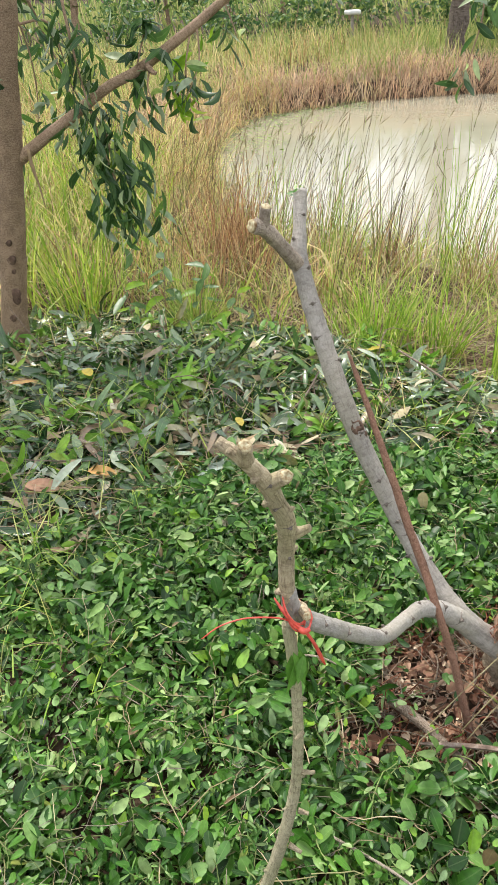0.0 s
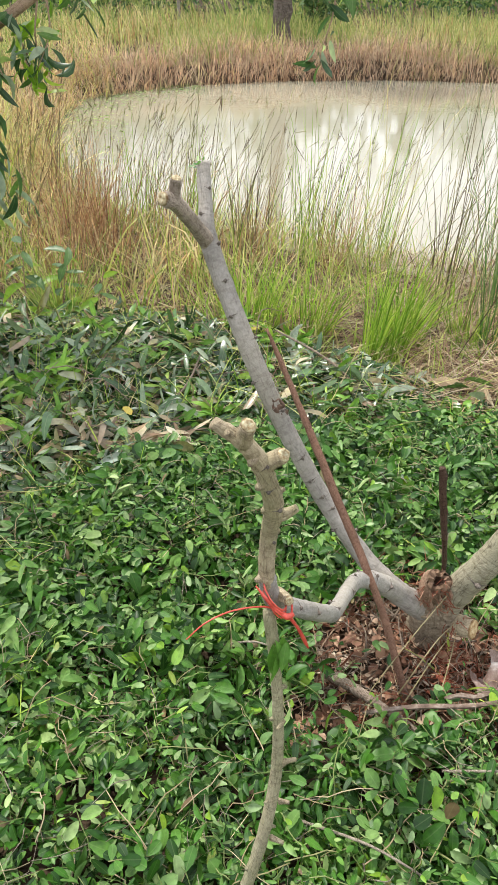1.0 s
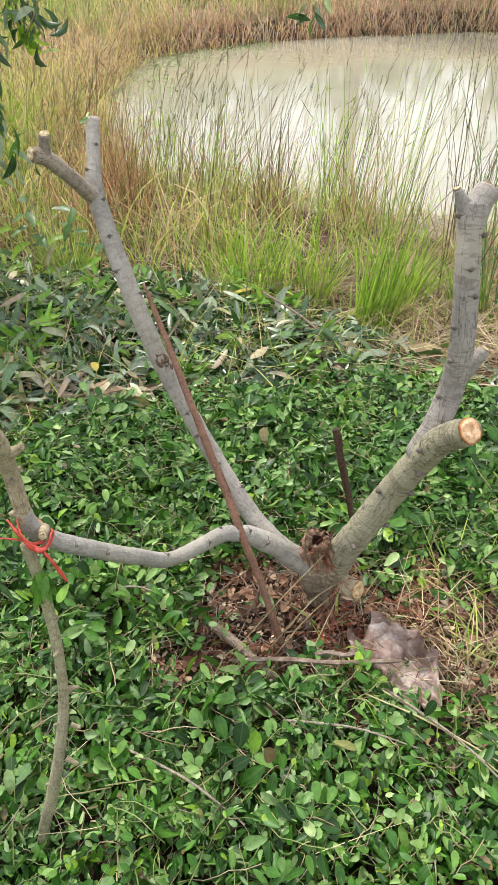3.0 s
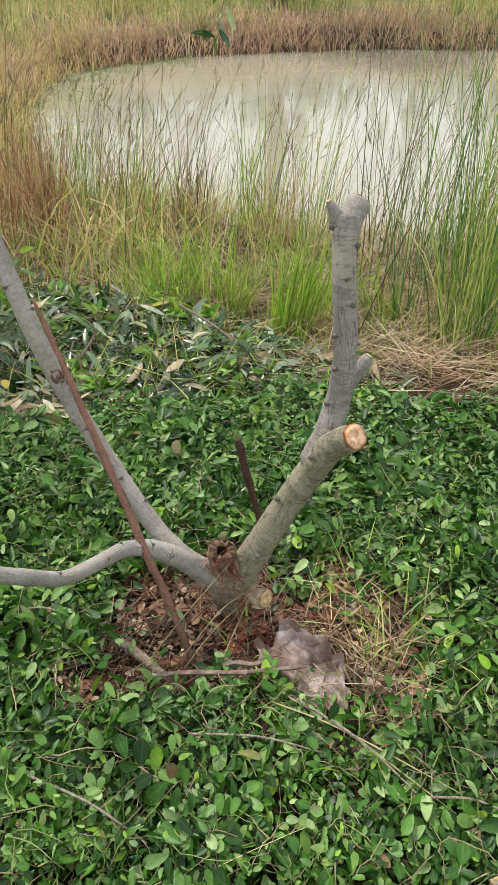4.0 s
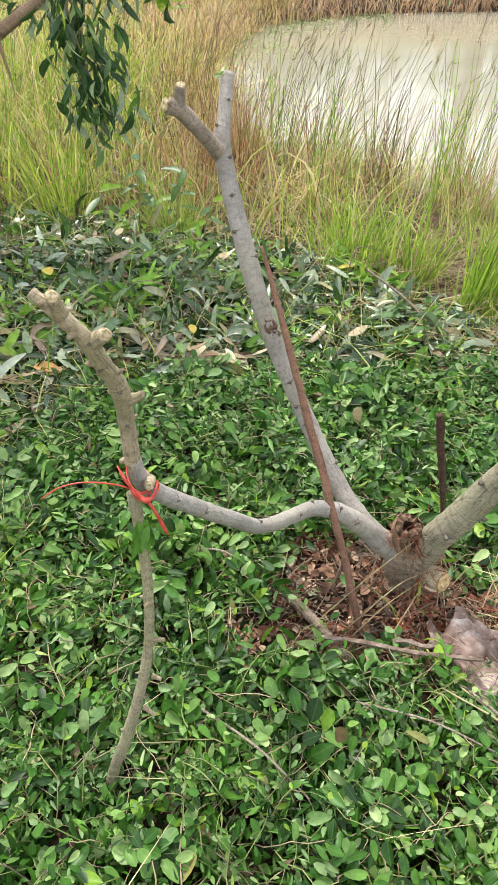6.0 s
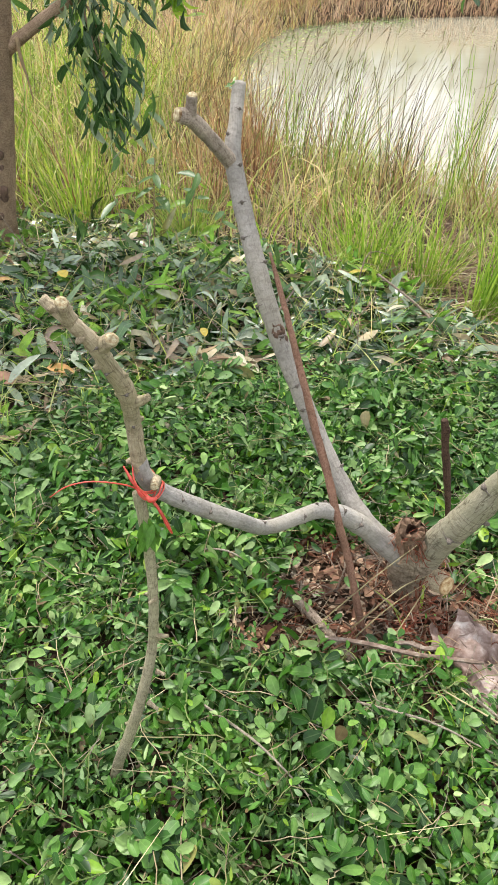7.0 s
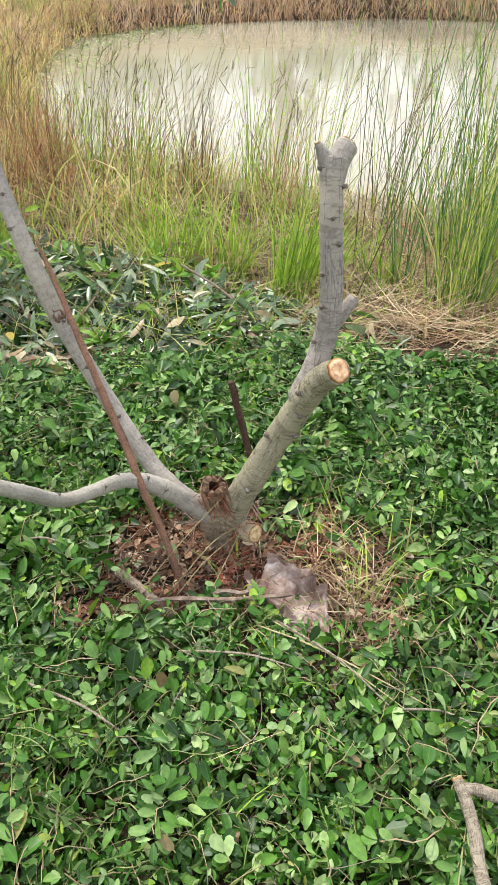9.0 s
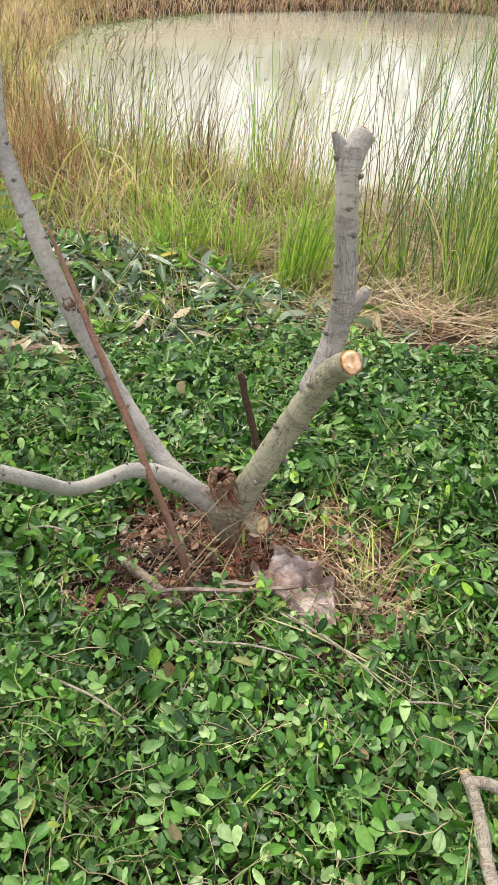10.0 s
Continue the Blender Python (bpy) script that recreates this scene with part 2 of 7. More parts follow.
def leaf_material(name, stops, rough=0.45, spec=0.4, through_light=0.25, vein=0.35, grain=60, single=False, patchy=((0.78, 0.85, 0.9), (1.2, 1.15, 1.06))):
    """Leaf or blade: its colour differs from piece to piece, with a paler midrib, blotches and some light passing through."""
    m, n, l, p = material(name, rough, spec)
    r = ramp_node(n, stops)
    if single:
        l.new(n.new("ShaderNodeObjectInfo").outputs["Random"], r.inputs[0])
    else:
        l.new(n.new("ShaderNodeNewGeometry").outputs["Random Per Island"], r.inputs[0])
    tc = n.new("ShaderNodeTexCoord")
    spots = noise_node(n, l, grain, 3, tc.outputs["Object"])
    v = ramp_node(n, [(0.3, (0.72, 0.72, 0.72)), (0.7, (1.2, 1.2, 1.2))])
    l.new(spots.outputs[0], v.inputs[0])
    col = mix_node(n, l, r.outputs[0], v.outputs[0], 1.0, "MULTIPLY")
    drift = ramp_node(n, [(0.34, patchy[0]), (0.66, patchy[1])])
    l.new(noise_node(n, l, 4.5, 2, tc.outputs["Object"]).outputs[0], drift.inputs[0])
    col = mix_node(n, l, col, drift.outputs[0], 1.0, "MULTIPLY")
    if vein:
        uv = n.new("ShaderNodeUVMap")
        sep = n.new("ShaderNodeSeparateXYZ")
        l.new(uv.outputs[0], sep.inputs[0])
        d = n.new("ShaderNodeMath")
        d.operation = "COMPARE"
        l.new(sep.outputs[0], d.inputs[0])
        d.inputs[1].default_value, d.inputs[2].default_value = 0.5, 0.035
        f = n.new("ShaderNodeMath")
        f.operation = "MULTIPLY"
        l.new(d.outputs[0], f.inputs[0])
        f.inputs[1].default_value = vein
        col = mix_node(n, l, col, (0.3, 0.36, 0.16), f.outputs[0])
    l.new(col, p.inputs["Base Color"])
    tr = n.new("ShaderNodeBsdfTranslucent")
    l.new(col, tr.inputs[0])
    ms = n.new("ShaderNodeMixShader")
    ms.inputs[0].default_value = through_light
    l.new(p.outputs[0], ms.inputs[1])
    l.new(tr.outputs[0], ms.inputs[2])
    l.new(ms.outputs[0], n["Material Output"].inputs[0])
    return m


def bark_material(name, base, dark, light, moss=None, scale=1.0, rough=0.85, fissure=1.0, cracks=0.8):
    m, n, l, p = material(name, rough, 0.2)
    uv = n.new("ShaderNodeUVMap")
    tc = n.new("ShaderNodeTexCoord")
    mp = n.new("ShaderNodeMapping")
    mp.inputs["Scale"].default_value = (9 * scale, 26 * scale, 1)
    l.new(uv.outputs[0], mp.inputs[0])
    fine = noise_node(n, l, 3.0, 8, mp.outputs[0], 0.7)
    big = noise_node(n, l, 9.0 * scale, 4, tc.outputs["Object"])
    pits = noise_node(n, l, 120 * scale, 3, tc.outputs["Object"])
    r = ramp_node(n, [(0.3, dark), (0.5, base), (0.75, light)])
    l.new(fine.outputs[0], r.inputs[0])
    v = ramp_node(n, [(0.3, (0.7, 0.7, 0.7)), (0.7, (1.15, 1.15, 1.15))])
    l.new(big.outputs[0], v.inputs[0])
    col = mix_node(n, l, r.outputs[0], v.outputs[0], 1.0, "MULTIPLY")
    if moss:
        k = ramp_node(n, [(0.48, (0, 0, 0)), (0.66, (0.6, 0.6, 0.6))])
        l.new(noise_node(n, l, 5.0, 5, tc.outputs["Object"]).outputs[0], k.inputs[0])
        col = mix_node(n, l, col, moss, k.outputs[0])
    mr = n.new("ShaderNodeMapping")
    mr.inputs["Scale"].default_value = (1.6, 42 * scale, 1)
    l.new(uv.outputs[0], mr.inputs[0])
    crack = noise_node(n, l, 1.0, 3, mr.outputs[0], 0.55)
    cr = ramp_node(n, [(0.40, (1, 1, 1)), (0.445, (0.5, 0.47, 0.44)), (0.46, (0.55, 0.52, 0.5)), (0.5, (1, 1, 1))])
    l.new(crack.outputs[0], cr.inputs[0])
    col = mix_node(n, l, col, cr.outputs[0], cracks, "MULTIPLY")
    mv = n.new("ShaderNodeMapping")
    mv.inputs["Scale"].default_value = (4.5, 3.2 * scale, 1)
    l.new(uv.outputs[0], mv.inputs[0])
    split = noise_node(n, l, 1.0, 4, mv.outputs[0], 0.6)
    sr = ramp_node(n, [(0.488, (1, 1, 1)), (0.498, (0.45, 0.42, 0.4)), (0.502, (0.45, 0.42, 0.4)), (0.512, (1, 1, 1))])
    l.new(split.outputs[0], sr.inputs[0])
    col = mix_node(n, l, col, sr.outputs[0], min(1.0, cracks * 1.4), "MULTIPLY")
    l.new(col, p.inputs["Base Color"])
    add = n.new("ShaderNodeMath")
    add.operation = "ADD"
    l.new(fine.outputs[0], add.inputs[0])
    l.new(pits.outputs[0], add.inputs[1])
    bump_node(n, l, p, add.outputs[0], 0.8 * fissure, 0.005)
    return m


def wood_end_material(name, pale, ring, edge):
    m, n, l, p = material(name, 0.8, 0.2)
    uv = n.new("ShaderNodeUVMap")
    sub = n.new("ShaderNodeVectorMath")
    sub.operation = "SUBTRACT"
    sub.inputs[1].default_value = (0.5, 0.5, 0)
    l.new(uv.outputs[0], sub.inputs[0])
    ln = n.new("ShaderNodeVectorMath")
    ln.operation = "LENGTH"
    l.new(sub.outputs[0], ln.inputs[0])
    ns = noise_node(n, l, 3.5, 6, uv.outputs[0])
    r = ramp_node(n, [(0.0, ring), (0.12, pale), (0.4, pale), (0.46, ring), (0.5, edge)])
    l.new(ln.outputs["Value"], r.inputs[0])
    # orange-brown blotches of the wood; the whitish end is sheen painted as colour
    v = ramp_node(n, [(0.38, (0.62, 0.46, 0.34)), (0.52, (1.0, 0.94, 0.86)), (0.62, (1.15, 1.18, 1.2))])
    l.new(ns.outputs[0], v.inputs[0])
    l.new(mix_node(n, l, r.outputs[0], v.outputs[0], 1.0, "MULTIPLY"), p.inputs["Base Color"])
    bump_node(n, l, p, ns.outputs[0], 0.5, 0.002)
    return m


def plain_material(name, stops, scale=40, rough=0.8, spec=0.25, bump=0.4, dist=0.003, island=False):
    m, n, l, p = material(name, rough, spec)
    tc = n.new("ShaderNodeTexCoord")
    a = noise_node(n, l, scale, 6, tc.outputs["Object"], 0.65)
    r = ramp_node(n, stops)
    if island:
        geo = n.new("ShaderNodeNewGeometry")
        l.new(geo.outputs["Random Per Island"], r.inputs[0])
        v = ramp_node(n, [(0.3, (0.7, 0.7, 0.7)), (0.7, (1.15, 1.15, 1.15))])
        l.new(a.outputs[0], v.inputs[0])
        l.new(mix_node(n, l, r.outputs[0], v.outputs[0], 1.0, "MULTIPLY"), p.inputs["Base Color"])
    else:
        b = noise_node(n, l, scale * 0.13, 3, tc.outputs["Object"])
        v = ramp_node(n, [(0.3, (0.7, 0.7, 0.7)), (0.7, (1.2, 1.2, 1.2))])
        l.new(a.outputs[0], r.inputs[0])
        l.new(b.outputs[0], v.inputs[0])
        l.new(mix_node(n, l, r.outputs[0], v.outputs[0], 1.0, "MULTIPLY"), p.inputs["Base Color"])
    bump_node(n, l, p, a.outputs[0], bump, dist)
    return m


M_SOIL = plain_material("soil", [(0.25, (0.022, 0.015, 0.01)), (0.5, (0.055, 0.037, 0.025)), (0.8, (0.12, 0.085, 0.056))], 22, 0.95, 0.1, 0.9, 0.012)
M_BARK = bark_material("grey_bark", (0.345, 0.315, 0.282), (0.26, 0.235, 0.208), (0.43, 0.395, 0.362), (0.31, 0.28, 0.225), 1.0, 0.8, 0.9, 0.32)
# grey bark made paler for the low stem: light from above is painted in
M_BARK_LOW = bark_material("toplit_grey_bark", (0.365, 0.34, 0.312), (0.27, 0.245, 0.215), (0.46, 0.43, 0.4), (0.33, 0.3, 0.24), 1.0, 0.8, 1.0, 0.25)
M_BARK_UP = bark_material("cracked_grey_bark", (0.32, 0.29, 0.265), (0.24, 0.215, 0.19), (0.4, 0.365, 0.335), (0.32, 0.29, 0.22), 1.0, 0.8, 0.8, 0.6)
M_BARK_GREEN = bark_material("mossy_grey_bark", (0.32, 0.292, 0.21), (0.24, 0.215, 0.15), (0.4, 0.37, 0.28), (0.26, 0.25, 0.145), 1.0, 0.85, 1.1, 0.6)
M_BARK_TAN = bark_material("tan_bark", (0.48, 0.395, 0.27), (0.3, 0.235, 0.15), (0.64, 0.55, 0.4), (0.33, 0.31, 0.17), 1.2, 0.85, 1.2, 0.5)
M_BARK_PROP = bark_material("olive_grey_stick_bark", (0.39, 0.35, 0.235), (0.24, 0.205, 0.13), (0.52, 0.48, 0.34), (0.3, 0.31, 0.15), 1.3, 0.85, 1.2, 0.5)
M_BARK_ARM = bark_material("weathered_brown_bark", (0.36, 0.295, 0.235), (0.21, 0.165, 0.125), (0.47, 0.4, 0.33), None, 1.4, 0.85, 1.0, 0.5)
M_BARK_KNOB = bark_material("red_brown_dead_wood", (0.31, 0.2, 0.135), (0.16, 0.09, 0.06), (0.46, 0.34, 0.25), None, 1.6, 0.9, 0.8, 0.4)
M_BARK_BASE = bark_material("rough_brown_stump_bark", (0.3, 0.24, 0.17), (0.17, 0.125, 0.085), (0.42, 0.35, 0.26), (0.3, 0.2, 0.14), 1.3, 0.9, 1.2, 0.5)
M_BARK_TREE = bark_material("brown_tree_bark", (0.36, 0.25, 0.165), (0.15, 0.092, 0.058), (0.58, 0.45, 0.33), None, 1.9, 0.9, 2.2, 0.2)
M_TRUNK_FAR = bark_material("dark_grey_trunk", (0.14, 0.115, 0.095), (0.07, 0.055, 0.045), (0.24, 0.2, 0.17), None, 0.4)
M_BARK_LIMB = bark_material("grey_brown_limb", (0.36, 0.25, 0.17), (0.2, 0.13, 0.085), (0.48, 0.36, 0.27), None, 1.0, 0.85, 1.0, 0.4)
M_SCAR = plain_material("leaf_scar", [(0.36, (0.065, 0.05, 0.041)), (0.55, (0.18, 0.15, 0.128)), (0.72, (0.36, 0.325, 0.29))], 140)
# brown of the healed knot; also the painted shade of the tree's bark holes
M_KNOT = plain_material("knot", [(0.3, (0.05, 0.03, 0.02)), (0.7, (0.17, 0.11, 0.08))], 90, 0.9, 0.2, 0.8, 0.006)
# near-black brown that paints the shade inside the stub's hollow
M_HOLE = plain_material("hollow_shade", [(0.3, (0.025, 0.014, 0.009)), (0.7, (0.08, 0.045, 0.03))], 90, 0.95, 0.1)
M_CUT_PINK = wood_end_material("fresh_cut_wood", (0.62, 0.44, 0.3), (0.5, 0.24, 0.09), (0.09, 0.045, 0.03))
M_CUT_PALE = wood_end_material("pale_cut_wood", (0.48, 0.38, 0.23), (0.4, 0.29, 0.15), (0.22, 0.15, 0.09))
M_CUT_OLD = wood_end_material("weathered_cut_wood", (0.42, 0.38, 0.26), (0.36, 0.31, 0.2), (0.17, 0.12, 0.08))
M_STAKE = bark_material("reddish_brown_stake_wood", (0.26, 0.14, 0.095), (0.12, 0.06, 0.04), (0.38, 0.24, 0.18), None, 1.6, 0.85, 1.0, 0.4)
M_STAKE_DARK = bark_material("dark_brown_stake_wood", (0.10, 0.06, 0.042), (0.05, 0.03, 0.02), (0.18, 0.11, 0.08), None, 1.6)
M_STICK = bark_material("dead_stick_wood", (0.27, 0.21, 0.16), (0.13, 0.09, 0.07), (0.4, 0.33, 0.27), None, 1.5)
M_STICK_PALE = bark_material("pale_stick_wood", (0.36, 0.31, 0.24), (0.2, 0.16, 0.12), (0.5, 0.44, 0.36), None, 1.5)
M_SLAT = plain_material("split_bamboo", [(0.35, (0.07, 0.045, 0.034)), (0.52, (0.15, 0.105, 0.08)), (0.68, (0.3, 0.25, 0.21))], 34, 0.7, 0.3, 0.6, 0.003)
M_ROOT = plain_material("red_brown_fibres", [(0.2, (0.13, 0.045, 0.025)), (0.5, (0.26, 0.1, 0.06)), (0.75, (0.27, 0.17, 0.11)), (1.0, (0.36, 0.26, 0.18))], 80, 0.9, 0.1, 0.3, 0.002, True)
M_ROOT_RED = plain_material("red_root_fibres", [(0.3, (0.2, 0.06, 0.035)), (0.6, (0.36, 0.12, 0.075)), (0.8, (0.42, 0.24, 0.16))], 40, 0.9, 0.15, 0.3, 0.002, True)
M_STRING = plain_material("red_plastic_string", [(0.3, (0.42, 0.035, 0.025)), (0.7, (0.66, 0.1, 0.07))], 120, 0.4, 0.5, 0.3, 0.001)
M_TWIG = plain_material("thin_stems", [(0.1, (0.1, 0.15, 0.04)), (0.45, (0.22, 0.26, 0.1)), (0.75, (0.27, 0.21, 0.12)), (1.0, (0.42, 0.34, 0.22))], 60, 0.8, 0.2, 0.2, 0.001, True)
COVER_STOPS = [(0.0, (0.01, 0.04, 0.004)), (0.2, (0.018, 0.072, 0.005)), (0.44, (0.045, 0.145, 0.0105)), (0.62, (0.086, 0.203, 0.028)), (0.8, (0.158, 0.272, 0.072)), (0.945, (0.285, 0.385, 0.165)), (0.96, (0.15, 0.3, 0.02)), (0.986, (0.22, 0.35, 0.032)), (0.993, (0.2, 0.15, 0.075)), (1.0, (0.16, 0.1, 0.055))]
PATCHY = ((0.76, 0.82, 0.9), (1.2, 1.18, 1.0))     # fresher and duller stretches of the carpet
M_COVER = leaf_material("small_green_leaves", COVER_STOPS, 0.45, 0.38, 0.2, 0.12, 70, False, PATCHY)
# pale stops: grey-green undersides, with silvery sky sheen put into the colour
LANCE_STOPS = [(0.0, (0.014, 0.044, 0.011)), (0.28, (0.036, 0.095, 0.02)), (0.54, (0.085, 0.175, 0.04)), (0.66, (0.19, 0.25, 0.14)), (0.87, (0.4, 0.455, 0.35)), (0.9, (0.2, 0.19, 0.06)), (0.95, (0.33, 0.29, 0.17)), (1.0, (0.22, 0.13, 0.08))]
M_LANCE = leaf_material("long_dark_green_leaves", LANCE_STOPS, 0.27, 0.7, 0.13, 0.12, 30)
M_COVER_ONE = leaf_material("small_green_leaf", COVER_STOPS, 0.45, 0.38, 0.2, 0.12, 70, True)
M_LANCE_ONE = leaf_material("long_dark_green_leaf", LANCE_STOPS, 0.27, 0.7, 0.13, 0.12, 30, True)
M_DRY_LANCE = leaf_material("dry_long_leaves", [(0.0, (0.17, 0.1, 0.06)), (0.4, (0.33, 0.24, 0.14)), (0.75, (0.48, 0.4, 0.26)), (1.0, (0.6, 0.55, 0.42))], 0.6, 0.3, 0.12, 0.2, 30)
# brighter copy of the tree leaves: sun from behind put into the colour
M_LEAF_LIT = leaf_material("backlit_leaves", [(0.0, (0.12, 0.27, 0.025)), (0.6, (0.28, 0.46, 0.03)), (1.0, (0.45, 0.6, 0.06))], 0.4, 0.4, 0.6, 0.25, 30)
M_LANCE_BRIGHT = leaf_material("bright_green_leaves", [(0.0, (0.09, 0.22, 0.02)), (0.6, (0.16, 0.34, 0.03)), (1.0, (0.3, 0.42, 0.06))], 0.4, 0.4, 0.3, 0.25, 30)
# pale grey-green stops paint sky glints into the colour of some leaves
M_TREE_LEAF = leaf_material("hanging_tree_leaves", [(0.0, (0.025, 0.065, 0.022)), (0.5, (0.05, 0.12, 0.03)), (0.66, (0.1, 0.2, 0.035)), (0.74, (0.3, 0.36, 0.27)), (0.9, (0.34, 0.42, 0.2)), (1.0, (0.36, 0.52, 0.06))], 0.4, 0.5, 0.4, 0.2, 30)
M_GRASS = leaf_material("green_grass", [(0.0, (0.13, 0.26, 0.02)), (0.5, (0.31, 0.46, 0.05)), (0.85, (0.52, 0.58, 0.14)), (1.0, (0.62, 0.55, 0.28))], 0.5, 0.3, 0.42, 0, 12)
# sunlit version of the green grass: the sun's yellow is in its colour
M_GRASS_SUNNY = leaf_material("sunlit_green_grass", [(0.0, (0.13, 0.25, 0.025)), (0.5, (0.36, 0.47, 0.05)), (0.8, (0.56, 0.53, 0.2)), (1.0, (0.52, 0.4, 0.2))], 0.5, 0.3, 0.45, 0, 12)
M_GRASS_CUT = leaf_material("cut_green_blades", [(0.0, (0.055, 0.145, 0.035)), (0.6, (0.12, 0.24, 0.06)), (1.0, (0.28, 0.33, 0.13))], 0.45, 0.35, 0.3, 0, 20)
M_GRASS_MID = leaf_material("olive_grass", [(0.0, (0.17, 0.3, 0.04)), (0.4, (0.35, 0.46, 0.085)), (0.75, (0.6, 0.58, 0.22)), (1.0, (0.55, 0.42, 0.22))], 0.6, 0.25, 0.4, 0, 12)
M_GRASS_DRY = leaf_material("dry_grass", [(0.0, (0.24, 0.13, 0.06)), (0.3, (0.5, 0.34, 0.16)), (0.65, (0.75, 0.61, 0.34)), (1.0, (0.47, 0.52, 0.13))], 0.7, 0.2, 0.38, 0, 12)
M_RUST = leaf_material("rust_brown_grass", [(0.0, (0.16, 0.07, 0.035)), (0.45, (0.41, 0.22, 0.115)), (0.8, (0.58, 0.4, 0.22)), (1.0, (0.45, 0.46, 0.16))], 0.7, 0.2, 0.35, 0, 12)
M_GRASS_RED = leaf_material("reddish_dry_grass", [(0.0, (0.3, 0.18, 0.12)), (0.45, (0.56, 0.38, 0.26)), (0.85, (0.74, 0.56, 0.4)), (1.0, (0.58, 0.5, 0.24))], 0.7, 0.2, 0.38, 0, 12)
M_GRASS_FAR = leaf_material("yellow_olive_grass", [(0.0, (0.17, 0.26, 0.06)), (0.5, (0.34, 0.4, 0.12)), (1.0, (0.55, 0.48, 0.23))], 0.7, 0.2, 0.4, 0, 6)
M_STRAW = leaf_material("straw", [(0.0, (0.1, 0.05, 0.03)), (0.35, (0.22, 0.135, 0.085)), (0.7, (0.37, 0.27, 0.17)), (1.0, (0.58, 0.49, 0.34))], 0.7, 0.2, 0.15, 0, 20)
M_STRAW_PALE = leaf_material("pale_straw", [(0.0, (0.27, 0.17, 0.09)), (0.5, (0.46, 0.35, 0.2)), (1.0, (0.62, 0.52, 0.34))], 0.65, 0.25, 0.15, 0, 20)
M_STRAW_ONE = plain_material("pale_dry_stalk", [(0.3, (0.24, 0.2, 0.09)), (0.7, (0.44, 0.38, 0.22))], 30, 0.6, 0.3, 0.2, 0.001)
M_SEED = leaf_material("seed_stalks", [(0.0, (0.09, 0.065, 0.045)), (0.5, (0.19, 0.14, 0.08)), (0.8, (0.2, 0.25, 0.07)), (1.0, (0.3, 0.21, 0.12))], 0.7, 0.2, 0.15, 0, 20)
M_DEAD = leaf_material("dead_brown_leaves", [(0.0, (0.1, 0.045, 0.03)), (0.35, (0.24, 0.12, 0.078)), (0.7, (0.4, 0.24, 0.16)), (0.9, (0.54, 0.39, 0.28)), (1.0, (0.62, 0.5, 0.38))], 0.75, 0.2, 0.1, 0.2, 35)
M_DEAD_BIG = plain_material("large_dead_leaf", [(0.34, (0.09, 0.052, 0.04)), (0.46, (0.19, 0.122, 0.098)), (0.56, (0.29, 0.21, 0.18)), (0.68, (0.48, 0.42, 0.39))], 16, 0.5, 0.4, 0.9, 0.01)
M_DEAD_RIB = plain_material("dead_leaf_ribs", [(0.3, (0.14, 0.09, 0.075)), (0.7, (0.26, 0.2, 0.17))], 40, 0.7, 0.25, 0.2, 0.001)
M_YELLOW = leaf_material("yellow_leaf", [(0.0, (0.5, 0.36, 0.04)), (1.0, (0.56, 0.42, 0.07))], 0.5, 0.3, 0.2, 0.2, 40)
M_ORANGE = leaf_material("orange_brown_leaf", [(0.0, (0.5, 0.26, 0.09)), (1.0, (0.5, 0.28, 0.1))], 0.6, 0.3, 0.15, 0.3, 40)
M_BUSH = leaf_material("bush_leaves", [(0.0, (0.035, 0.085, 0.03)), (0.5, (0.08, 0.16, 0.045)), (1.0, (0.2, 0.28, 0.07))], 0.5, 0.3, 0.3, 0, 8)
M_WEED = leaf_material("water_weed", [(0.0, (0.08, 0.16, 0.03)), (0.6, (0.2, 0.28, 0.07)), (1.0, (0.33, 0.33, 0.14))], 0.5, 0.3, 0.2, 0, 12)
M_WHITE = plain_material("white_paint", [(0.3, (0.74, 0.74, 0.72)), (0.7, (0.82, 0.82, 0.8))], 12, 0.5, 0.4, 0.1, 0.002)
M_POST = plain_material("grey_post", [(0.3, (0.22, 0.19, 0.17)), (0.7, (0.34, 0.31, 0.28))], 30)

M_WATER, wn_, wl_, wp = material("murky_water", 0.035, 1.0)
wp.inputs["IOR"].default_value = 1.33
wtc = wn_.new("ShaderNodeTexCoord")
wmap = wn_.new("ShaderNodeMapping")
wmap.inputs["Scale"].default_value = (1.0, 2.2, 1)
wl_.new(wtc.outputs["Object"], wmap.inputs[0])
silt = ramp_node(wn_, [(0.3, (0.268, 0.247, 0.182)), (0.7, (0.298, 0.277, 0.207))])
wl_.new(noise_node(wn_, wl_, 0.6, 3, wmap.outputs[0]).outputs[0], silt.inputs[0])
wl_.new(silt.outputs[0], wp.inputs["Base Color"])
bump_node(wn_, wl_, wp, noise_node(wn_, wl_, 3.5, 3, wmap.outputs[0]).outputs[0], 0.05, 0.03)

# ---- ground and water ----
xs = np.unique(np.round(np.concatenate([np.linspace(-3, 3.5, 110), -3 - np.geomspace(0.06, 300, 45), 3.5 + np.geomspace(0.06, 300, 45)]), 4))
ys = np.unique(np.round(np.concatenate([np.linspace(-2.5, 5, 126), 5 + np.linspace(0.08, 14, 84), 19 + np.geomspace(0.15, 400, 40), -2.5 - np.geomspace(0.06, 200, 40)]), 4))
gx, gy = np.meshgrid(xs, ys)
gz = height(gx, gy)
gv = np.stack([gx, gy, gz], -1).reshape(-1, 3)
gi, gj = np.meshgrid(np.arange(len(ys) - 1), np.arange(len(xs) - 1), indexing="ij")
a_ = gi * len(xs) + gj
